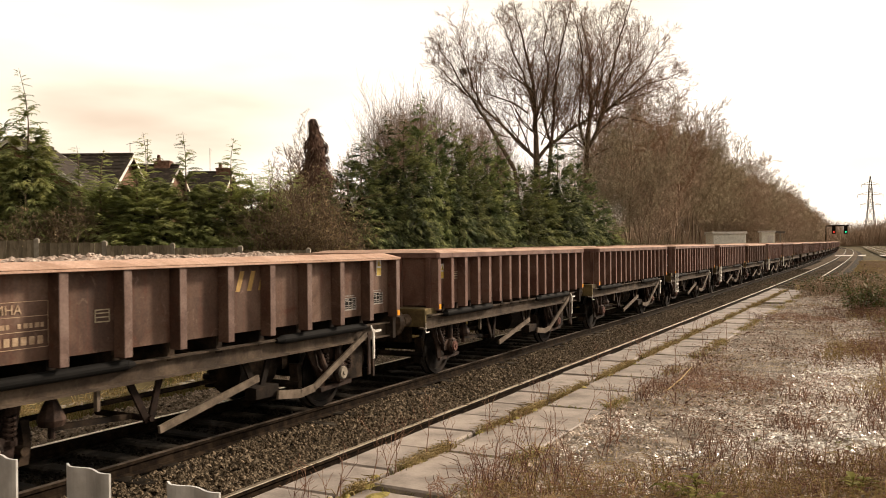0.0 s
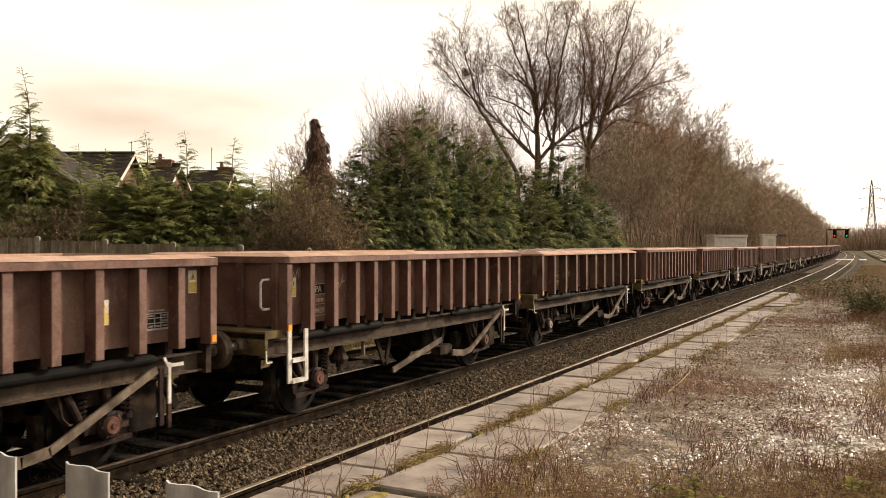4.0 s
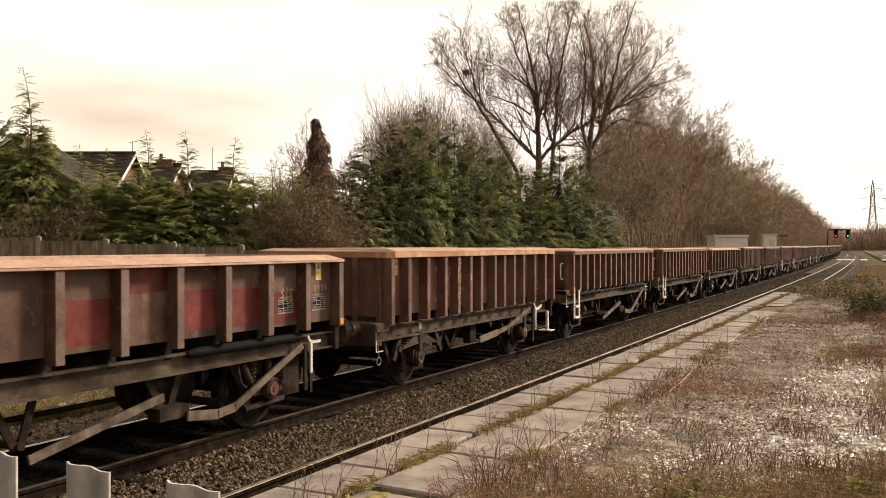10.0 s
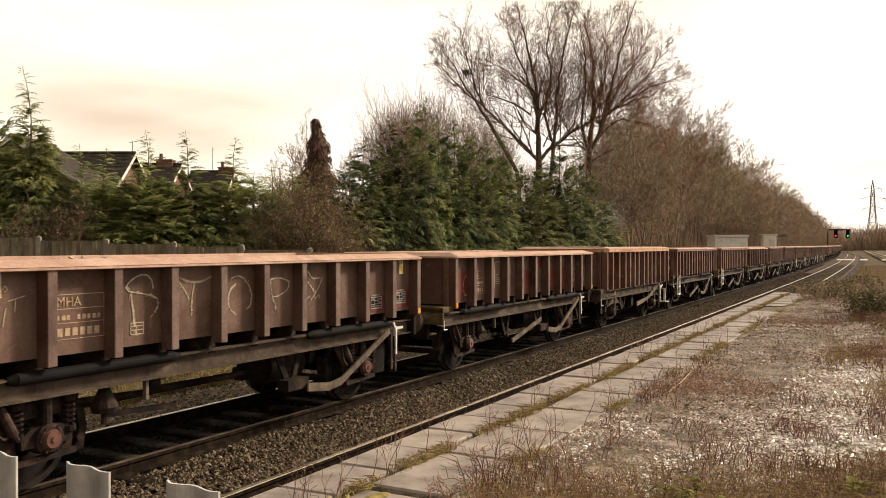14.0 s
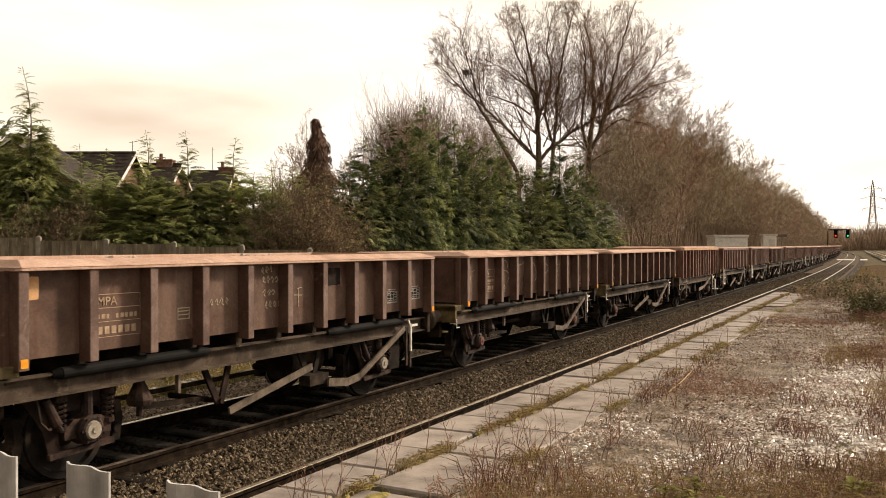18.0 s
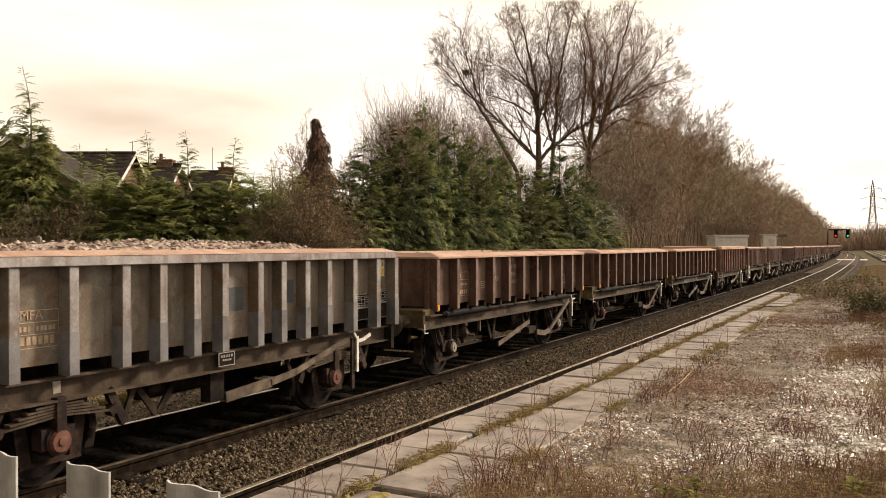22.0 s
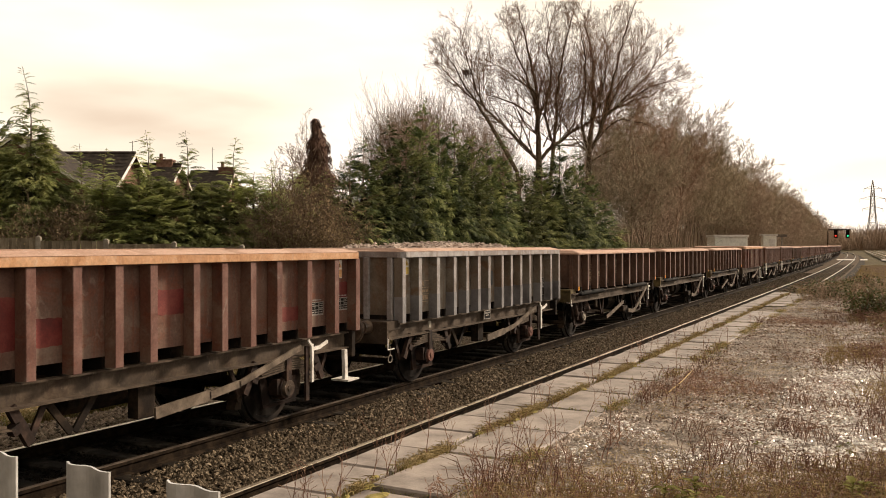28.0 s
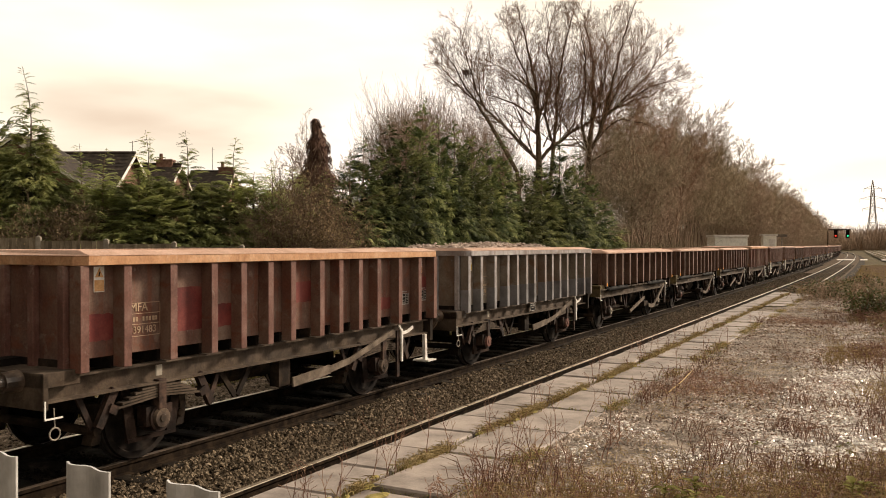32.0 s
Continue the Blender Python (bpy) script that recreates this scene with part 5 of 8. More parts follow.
def circle(y, z, ry, rz, a0=0, a1=360, n=14):
    return [(y + ry * math.cos(radians(a0 + (a1 - a0) * i / n)), z + rz * math.sin(radians(a0 + (a1 - a0) * i / n))) for i in range(n + 1)]


def smooth_line(pts, step=.022):
    """A rounded run through a few points."""
    out = []
    for k in range(len(pts) - 1):
        p0, p1, p2, p3 = (Vector((*pts[min(max(k + d, 0), len(pts) - 1)], 0)) for d in (-1, 0, 1, 2))
        n = max(2, int((p2 - p1).length / step))
        for i in range(n):
            t = i / n
            q = .5 * (2 * p1 + (p2 - p0) * t + (2 * p0 - 5 * p1 + 4 * p2 - p3) * t * t + (3 * p1 - p0 - 3 * p2 + p3) * t ** 3)
            out.append((q.x, q.y))
    return out + [tuple(pts[-1])]


def stop_scrawl():
    """Big chalked letters over five bays."""
    s = [[(-5.67, 1.84), (-5.69, 1.93), (-5.78, 1.99), (-5.91, 1.96), (-6.01, 1.89), (-6.0, 1.83), (-5.85, 1.80), (-5.67, 1.76), (-5.60, 1.70), (-5.63, 1.61), (-5.71, 1.54)], [(-5.96, 1.80), (-5.94, 1.65), (-5.92, 1.51), (-5.89, 1.37)]]
    s += [[(-5.3, 1.94), (-5.13, 1.89), (-4.96, 1.89), (-4.78, 1.95)], [(-5.07, 1.89), (-5.11, 1.73), (-5.12, 1.51)], [(-5.3, 1.89), (-5.22, 1.80), (-5.15, 1.70)]]
    s += [[(-4.40, 1.84), (-4.44, 1.81), (-4.49, 1.78), (-4.53, 1.68), (-4.51, 1.56), (-4.39, 1.47)], [(-4.49, 1.90), (-4.37, 1.93), (-4.23, 1.87), (-4.13, 1.73), (-4.14, 1.58), (-4.22, 1.53)]]
    s += [[(-3.77, 1.87), (-3.76, 1.74), (-3.72, 1.61), (-3.67, 1.49)], [(-3.76, 1.87), (-3.61, 1.88), (-3.42, 1.83), (-3.44, 1.73), (-3.61, 1.66), (-3.74, 1.65)]]
    return s + [[(-3.02, 1.95), (-2.89, 1.85), (-2.70, 1.85), (-2.76, 1.74), (-2.85, 1.65), (-2.99, 1.51)], [(-3.01, 1.81), (-2.85, 1.65)]]


WAGONS = []


def train():
    W = []
    far = [("ten", "brown", "rim"), ("fifteen", "brown2", "rim"), ("fifteen", "red", "rim"), ("ten", "brown", "rim"), ("fifteen", "brown2", "rim")]
    front = 37.54 + 8.76
    # wagons far ahead, from the head of the train back
    fronts = []
    i = 0
    while front < 262:
        fronts.append(front)
        front += 8.76
    for i, f in enumerate(reversed(fronts)):
        st, pt, rm = far[i % 5]
        near = f < 75
        W.append((f, wagon(st, pt, rm, "brown open box wagon with ribbed steel sides", load=(1.98, 2.09, i * 1.0) if i % 3 == 0 else None,
                           ladder=st == "fifteen", marks=[("warning", -7.35, 1.88)], detail=near)))
    W.append((37.54, wagon("fifteen", "brown2", "rim", "brown ribbed open wagon with white ladder", ladder=True, marks=[("warning", -7.4, 1.85), ("data", -.4, 1.5)])))
    W.append((28.78, wagon("fifteen", "brown2", "rim", "brown ribbed open wagon in the middle of the train", marks=[("MPA", -6.9, 1.56), ("data", -.4, 1.5)])))
    W.append((20.02, wagon("fifteen", "brown2", "rim", "brown ribbed open wagon with worn labels", marks=[("warning", -7.4, 1.80), ("box", -6.85, 1.75), ("data", -.5, 1.5)])))
    W.append((11.26, wagon("ten", "brown", "rim", "brown open wagon heaped with pale stone", load=(2.04, 2.17, 3.0),
                           marks=[("MHA", -6.50, 1.60), ("box", -5.65, 1.62), ("logo", -3.55, 1.92, .20), ("warning", -.40, 1.92), ("data", -.45, 1.50), ("data", -1.2, 1.46), ("patch", -7.58, -7.50, 1.80, 2.02, "letter")])))
    W.append((2.50, wagon("fifteen", "brown2", "rim", "dark brown ribbed wagon with white ladder and red patches", ladder=True, load=(1.97, 2.09, 5.0),
                          marks=[("warning", -7.52, 1.72), ("MPA", -6.9, 1.56, "chalk", "plate", "394392"), ("patch", -4.50, -4.24, 1.62, 1.84, "redpatch"), ("patch", -4.00, -3.72, 1.64, 1.86, "redpatch"), ("patch", -3.48, -3.30, 1.66, 1.84, "redpatch"),
                                 ("data", -.4, 1.48), ("data", -1.0, 1.45), ("warning", -.44, 1.82),
                                 ("thinchalk", [[(-7.46, 1.80), (-7.44, 1.96), (-7.39, 1.86), (-7.34, 1.98), (-7.31, 1.87)], [(-7.32, 1.99), (-7.24, 2.03)], [(-7.29, 2.01), (-7.28, 1.90)],
                                               [(-6.54, 1.54), (-6.49, 1.70), (-6.45, 1.68), (-6.50, 1.63), (-6.43, 1.60)], [(-6.43, 1.64), (-6.38, 1.78), (-6.35, 1.68)], [(-6.42, 1.70), (-6.36, 1.72)], [(-6.34, 1.72), (-6.30, 1.84)], [(-6.27, 1.88), (-6.30, 1.77), (-6.23, 1.80)]])])))
    W.append((-6.26, wagon("fifteen", "brown2", "rim", "dark brown ribbed wagon with white ladder and worn gold mark", ladder=True, load=(1.97, 2.09, 7.0),
                           marks=[("patch", -7.42, -7.28, 1.62, 1.86, "letter"), ("MPA", -6.9, 1.56), ("logo", -3.85, 1.78, .51), ("warning", -.45, 1.86), ("data", -.95, 1.50), ("warning", -1.5, 1.6)])))
    W.append((-15.02, wagon("tall", "red", "rimred", "tall reddish-brown wagon with paint-splashed ribs", step=True,
                            marks=[("warning", -6.77, 1.92), ("splash", -4.62),
                                    ("patch", -4.85, -4.72, 1.75, 1.92, "letter"), ("data", -.28, 1.47), ("data", -.80, 1.44), ("warning", -.23, 1.92), ("thinchalk", [[(-1.06, 1.67), (-.91, 1.86), (-.78, 1.53)], [(-1.04, 1.76), (-.80, 1.70), (-1.0, 1.62)], [(-.84, 1.82), (-1.06, 1.69)], [(-1.05, 1.97), (-.92, 2.0), (-.80, 2.02)]])])))
    W.append((-23.27, wagon("ten", "brown", "rim", "brown open wagon with long faded red panels", load=(1.98, 2.10, 9.0),
                            marks=[("MPA", -6.5, 1.60, "chalk"), ("box", -5.65, 1.60), ("patch", -7.52, -6.98, 1.32, 1.82, "redpatch"), ("patch", -4.42, -3.9, 1.33, 1.77, "redpatch"), ("patch", -3.65, -3.12, 1.80, 2.05, "redpatch"), ("patch", -2.85, -2.35, 1.35, 1.80, "redpatch"),
                                   ("patch", -2.2, -1.6, 1.33, 1.78, "redpatch"), ("patch", -1.42, -.84, 1.33, 1.70, "redpatch"), ("thinchalk", scrawl(-1.20, 1.70, 3, 2)), ("thinchalk", scrawl(-.50, 1.72, 4, 1)), ("warning", -.42, 1.92), ("data", -1.15, 1.52), ("data", -.42, 1.52),
                                   ("chalk", [circle(-7.06, 1.56, .10, .18, 40, 300), [(-5.78, 1.95), (-5.60, 1.97), (-5.36, 1.93)], [(-5.78, 1.71), (-5.58, 1.72)], [(-5.78, 1.94), (-5.77, 1.46)]]), ("warning", -7.52, 1.92)])))
    W.append((-32.03, wagon("ten", "brown", "rim", "brown open wagon with big white chalk letters", load=(1.98, 2.11, 11.0),
                            marks=[("nobar",), ("warning", -7.52, 1.93), ("MHA", -6.50, 1.62), ("chalk", stop_scrawl(), .25), ("box", -5.85, 1.44), ("patch", -1.46, -.84, 1.30, 1.52, "redpatch"), ("patch", -.72, -.12, 1.32, 1.58, "redpatch"),
                                   ("warning", -.40, 1.94), ("data", -1.15, 1.44), ("data", -.42, 1.48), ("thinchalk", [[(-7.36, 1.90), (-7.34, 1.94), (-7.31, 1.91), (-7.34, 1.88)], [(-7.31, 1.80), (-7.14, 1.84)], [(-7.23, 1.82), (-7.24, 1.70)], [(-7.33, 1.74), (-7.36, 1.58)], [(-3.0, 1.60), (-2.95, 1.64), (-2.99, 1.55), (-2.89, 1.58), (-2.81, 1.62), (-2.78, 1.57), (-2.71, 1.63), (-2.68, 1.57), (-2.60, 1.63), (-2.57, 1.58)]])])))
    W.append((-40.80, wagon("ten", "brown", "rim", "brown open wagon with faded lettering and black patch", load=(1.98, 2.10, 13.0),
                            marks=[("MPA", -6.45, 1.60), ("box", -5.65, 1.55), ("patch", -3.05, -2.55, 1.74, 1.98, "frame"), ("data", -1.15, 1.50), ("data", -.42, 1.52), ("patch", -7.58, -7.46, 1.80, 2.01, "fadedorange"),
                                   ("thinchalk", scrawl(-5.20, 1.64, 4, 1) + scrawl(-4.29, 1.98, 3, 1) + scrawl(-4.27, 1.86, 4, 1) + scrawl(-4.25, 1.70, 3, 1) + scrawl(-4.22, 1.55, 4, 1) + [[(-3.53, 1.74), (-3.53, 1.49)], [(-3.62, 1.65), (-3.44, 1.64)], [(-3.55, 1.73), (-3.46, 1.74)]])])))
    W.append((-49.57, wagon("tall", "grey", "rim", "weathered grey wagon heaped with pale stone", load=(2.05, 2.36, 15.0),
                            marks=[("warning", -6.76, 1.92), ("MFA", -6.20, 1.535, "letter"), ("warning", -.26, 1.92), ("data", -.80, 1.47), ("data", -.25, 1.52), ("patch", -3.66, -3.36, 1.52, 1.80, "bluegrey"), ("patch", -2.66, -2.40, 1.55, 1.85, "bluegrey"), ("patch", -1.12, -.60, 1.215, 1.58, "frame"), ("patch", -.55, -.1, 1.215, 1.60, "frame")])))
    W.append((-57.74, wagon("tall", "red", "rimred", "tall reddish wagon with red paint patches and orange rim", step=True,
                            marks=[("warning", -6.80, 1.93), ("MFA", -6.24, 1.53, "letter", "391483"), ("patch", -6.98, -6.62, 1.36, 1.62, "redpatch"), ("patch", -5.90, -5.50, 1.36, 1.84, "redpatch"), ("patch", -5.26, -4.98, 1.36, 1.62, "redpatch"),
                                    ("patch", -3.82, -3.42, 1.55, 1.82, "redpatch"), ("warning", -.33, 1.93), ("patch", -.52, -.14, 1.5, 1.78, "redpatch"), ("data", -.86, 1.45), ("data", -.26, 1.48), ("patch", -1.82, -1.60, 1.32, 1.5, "redpatch")])))
    WAGONS.extend(W)


train()

# ---- plants ----


def put(x, y, z, s=1.0, rz=0.0, sz=None):
    return Matrix.LocRotScale((x, y, z), Euler((0, 0, radians(rz))), (s, s, sz or s))


def spray_template():
    """A flat cypress spray along +x: a spine with pairs of side fronds, arched and hooked at the tip."""
    n = 6
    v = [(i / n, 0, -.42 * (i / n) ** 2) for i in range(n + 1)]
    f = []
    for i in range(n):
        w = (.13, .24, .28, .25, .18, .09)[i]
        for sg in (-1, 1):
            x = i / n + .20 + (.03 if sg > 0 else 0)
            v.append((x, sg * w, -.42 * x * x - .05 - .05 * (i % 2)))
            f.append((i, i + 1, len(v) - 1) if sg > 0 else (i + 1, i, len(v) - 1))
    return np.array(v), np.array(f)


SPRAY_V, SPRAY_F = spray_template()


def sprays_mesh(name, pos, az, droop, size, material, tilt=.30):
    n = len(pos)
    roll = rng.normal(0, tilt, n)
    v = np.repeat(SPRAY_V[None], n, 0) * size[:, None, None]
    x, y, z = v[:, :, 0], v[:, :, 1], v[:, :, 2]
    cr, sr = np.cos(roll)[:, None], np.sin(roll)[:, None]
    y, z = y * cr - z * sr, y * sr + z * cr
    cd, sd = np.cos(droop)[:, None], np.sin(droop)[:, None]
    x, z = x * cd + z * sd, -x * sd + z * cd
    ca, sa = np.cos(az)[:, None], np.sin(az)[:, None]
    x, y = x * ca - y * sa, x * sa + y * ca
    v = np.stack([x, y, z], 2) + pos[:, None, :]
    f = (np.arange(n) * len(SPRAY_V))[:, None, None] + SPRAY_F[None]
    return raw_mesh(name, v.reshape(-1, 3), f.reshape(-1, 3), material)


def conifer_meshes(h, r, nb, material, leader=0.6, fine=1.0, lean=(.10, .05), blunt=.86):
    """Trunk, inner mass and crown of a cypress of height h and half width r, with nb boughs."""
    ph = rng.uniform(0, 6.28, 6)

    def radius(z, a):
        t = np.clip((h - leader * .9 - z) / (h * .86), 0, 1) ** blunt
        return r * t * (1 + .14 * np.sin(3 * a + ph[0] + z * 1.3) + .11 * np.sin(4 * a + ph[1] - z * 2.1) + .08 * np.sin(z * 3.1 + ph[2]))
    # boughs that reach out to the outline and arch over, each a fan of sprays
    zb = (1 - rng.uniform(.012, 1, nb) ** (.5 if blunt > .7 else .72)) * (h - leader) * 1.02
    ab = rng.uniform(0, 2 * math.pi, nb)
    reach = rng.uniform(.62, 1.18, nb)
    lb = radius(zb, ab) * reach + .10
    hi = zb / h
    rise = rng.uniform(.15, .60, nb) + 1.1 * hi ** 2
    sag = rng.uniform(.25, .60, nb) * (1 - .6 * hi)
    ns = 15
    k = np.repeat(np.arange(nb), ns)
    j = np.tile(np.arange(ns), nb)
    s = .48 + .52 * j / (ns - 1)
    rr = lb[k] * s
    z = zb[k] + lb[k] * (rise[k] * s - sag[k] * s * s) + rng.normal(0, .03, len(k))
    slope = rise[k] - 2 * sag[k] * s
    side = np.where(j % 2 == 0, 1, -1) * (1.0 - .75 * s) * rng.uniform(.7, 1.5, len(k))
    side[j == ns - 1] = 0
    pos = np.stack([rr * np.cos(ab[k]), rr * np.sin(ab[k]), np.clip(z, .05, None)], 1)
    az = ab[k] + side * 1.3
    droop = -np.arctan(slope) + rng.normal(0, .14, len(k)) - .05
    size = rng.uniform(.30, .52, len(k)) * fine * (1.0 - .30 * hi[k]) * (1.15 - .35 * s)
    # leader: a bare shoot with short side shoots that hang at their ends
    m = int(16 + 30 * leader)
    q = rng.uniform(0, 1, m)
    zl = h - leader * 1.25 + q * leader * 1.22
    al = rng.uniform(0, 6.28, m)
    pos = np.concatenate([pos, np.stack([.03 * np.cos(al) + lean[0] * q * q, .03 * np.sin(al) + lean[1] * q * q, zl], 1)])
    az = np.concatenate([az, al])
    droop = np.concatenate([droop, rng.uniform(-.85, -.1, m)])
    size = np.concatenate([size, (.13 + (.42 + .22 * max(leader - 1.2, 0)) * (1 - q)) * rng.uniform(.6, 1.1, m)])
    crown = sprays_mesh("crown", pos, az, droop, size, material)
    trunk = tubes_mesh("trunk", [(0, 0, 0, .02, .01, h * .6, .11, .05), (.02, .01, h * .6, .01, .02, h - leader, .05, .016), (.01, .02, h - leader, lean[0] * .25, lean[1] * .25, h - leader * .5, .016, .010), (lean[0] * .25, lean[1] * .25, h - leader * .5, *lean, h, .010, .005)], M["bark"], 7)
    # dark inner mass: the shade between the boughs is put into its colour
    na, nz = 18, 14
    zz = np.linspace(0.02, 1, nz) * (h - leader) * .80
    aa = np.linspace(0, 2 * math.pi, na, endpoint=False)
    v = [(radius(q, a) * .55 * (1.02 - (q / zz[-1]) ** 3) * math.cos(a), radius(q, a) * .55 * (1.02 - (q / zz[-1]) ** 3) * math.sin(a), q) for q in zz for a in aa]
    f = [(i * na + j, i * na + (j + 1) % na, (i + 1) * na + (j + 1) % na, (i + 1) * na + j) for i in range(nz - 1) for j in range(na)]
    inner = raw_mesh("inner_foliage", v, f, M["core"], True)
    return trunk, inner, crown


def conifer(meshes, at, label, group):
    t = thing("conifer", label, "tree", group, at=at)
    part("trunk", meshes[0], None, t)
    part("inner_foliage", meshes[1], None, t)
    part("crown", meshes[2], None, t, "feathery evergreen sprays")
    return t


def grow(segs, p, d, length, r, level, up, bushy, wander=.22, taper=.55, kids=(5, 6, 7, 5), minr=.006, spread=(.45, .95), lk=1.0):
    """Adds a branch and its side branches to segs."""
    n = max(3, 6 - level)
    pts = [p]
    q, dd = p.copy(), d.copy()
    for i in range(n):
        dd = (dd + Vector((rng.uniform(-1, 1), rng.uniform(-1, 1), rng.uniform(-1, 1))) * wander + Vector((0, 0, up))).normalized()
        q2 = q + dd * (length / n)
        r0, r1 = r * (1 - (1 - taper) * i / n), r * (1 - (1 - taper) * (i + 1) / n)
        segs.append((q.x, q.y, q.z, q2.x, q2.y, q2.z, max(r0, minr), max(r1, minr * .8)))
        q = q2
        pts.append((q.copy(), dd.copy()))
    if level >= bushy:
        return
    k = kids[min(level, len(kids) - 1)]
    for j in range(k):
        t = (j + 1 + rng.uniform(-.4, .3)) / k
        t = min(max(.18, .25 + .75 * t), 1.0)
        i = min(int(t * n), n - 1)
        base = pts[i] if i == 0 else pts[i][0]
        nxt, dirn = pts[i + 1]
        f = t * n - i
        start = base.lerp(nxt, min(max(f, 0), 1))
        side = dirn.orthogonal().normalized()
        side.rotate(Matrix.Rotation(rng.uniform(0, 6.283), 3, dirn))
        ang = rng.uniform(*spread) * (.8 if level == 0 else 1.15)
        nd = (dirn * math.cos(ang) + side * math.sin(ang)).normalized()
        grow(segs, start, nd, length * lk * rng.uniform(.48, .74) * (1.12 - .45 * t), r * rng.uniform(.32, .48), level + 1, up, bushy, wander, taper, kids, minr, spread, lk)


def bare_tree_meshes(trunks, bushy, kids, minr, bark, twigs, up=.06, wander=.2, spread=(.45, .95), trunk=(), lk=1.0):
    """trunks: rows of start, direction, length, radius. Thick wood and twigs are separate meshes."""
    segs = [(*p, *q, r0, r1) for p, q, r0, r1 in trunk]
    for p, d, ln, r in trunks:
        grow(segs, Vector(p), Vector(d).normalized(), ln, r, 0, up, bushy, kids=kids, minr=minr, wander=wander, spread=spread, lk=lk)
    s = np.array(segs)
    big = s[:, 6] > .035
    return tubes_mesh("trunk", s[big], bark, 6), tubes_mesh("crown", s[~big], twigs, 3)


def bare_tree(meshes, at, label, group=""):
    t = thing("bare_tree", label, "tree", group, at=at)
    part("trunk", meshes[0], None, t)
    part("crown", meshes[1], None, t, "fine leafless twigs")
    return t


def cypress_hedge():
    kinds = [conifer_meshes(5.0, 1.75, 460, M["hedge"], .35, .80), conifer_meshes(5.0, 1.65, 440, M["hedge"], .45, .80), conifer_meshes(5.2, 1.5, 420, M["hedge"], 1.2, .76), conifer_meshes(7.0, 1.65, 900, M["conifer2"], 1.55, .80, (-.22, -.12), .74)]
    tall = [conifer_meshes(7.2, 2.1, 520, M["conifer"], .6, .84), conifer_meshes(7.2, 1.9, 480, M["conifer"], .9, .84), conifer_meshes(6.6, 2.2, 540, M["conifer2"], .4, .76)]
    g1, g2 = "cypress hedge behind the fence", "tall cypresses beside the line"
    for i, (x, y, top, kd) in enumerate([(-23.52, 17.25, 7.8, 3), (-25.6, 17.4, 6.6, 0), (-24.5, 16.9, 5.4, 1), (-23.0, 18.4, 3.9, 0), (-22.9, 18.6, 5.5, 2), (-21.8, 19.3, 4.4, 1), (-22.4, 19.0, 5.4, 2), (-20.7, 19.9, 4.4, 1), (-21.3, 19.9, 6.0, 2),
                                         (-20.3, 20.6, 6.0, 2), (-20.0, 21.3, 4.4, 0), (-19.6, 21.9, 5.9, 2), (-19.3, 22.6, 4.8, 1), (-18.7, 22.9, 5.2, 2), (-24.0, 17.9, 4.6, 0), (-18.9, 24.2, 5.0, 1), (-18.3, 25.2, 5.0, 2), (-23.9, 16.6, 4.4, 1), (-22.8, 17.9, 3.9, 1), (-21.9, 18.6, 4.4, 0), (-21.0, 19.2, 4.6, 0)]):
        h = (5.0, 5.0, 5.2, 7.0)[kd]
        z0 = .45
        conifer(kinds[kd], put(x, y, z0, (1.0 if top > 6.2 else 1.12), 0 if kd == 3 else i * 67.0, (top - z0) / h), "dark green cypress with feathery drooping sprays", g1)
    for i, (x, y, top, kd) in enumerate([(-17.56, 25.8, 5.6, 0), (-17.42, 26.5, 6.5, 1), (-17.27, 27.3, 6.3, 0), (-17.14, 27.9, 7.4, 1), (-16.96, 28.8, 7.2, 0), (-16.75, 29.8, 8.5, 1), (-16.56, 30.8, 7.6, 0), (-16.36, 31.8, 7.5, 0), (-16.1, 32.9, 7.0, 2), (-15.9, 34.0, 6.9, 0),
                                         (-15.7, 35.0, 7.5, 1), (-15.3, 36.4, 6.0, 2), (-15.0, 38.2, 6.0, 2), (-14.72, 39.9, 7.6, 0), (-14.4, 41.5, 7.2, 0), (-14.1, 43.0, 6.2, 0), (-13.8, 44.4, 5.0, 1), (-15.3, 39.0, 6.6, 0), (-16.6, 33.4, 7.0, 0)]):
        h = (7.2, 7.2, 6.6)[kd]
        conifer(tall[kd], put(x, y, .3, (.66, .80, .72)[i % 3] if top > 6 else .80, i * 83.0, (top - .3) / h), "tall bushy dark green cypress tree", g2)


rng = np.random.default_rng(5)
cypress_hedge()


def leafy_shrub(meshes, at, label):
    t = thing("shrub", label, "shrub", "winter shrubs by the fence", at=at)
    part("stem", meshes[0], None, t)
    part("crown", meshes[1], None, t)
    part("dry_leaves", meshes[2], None, t, "small brown dry leaves")


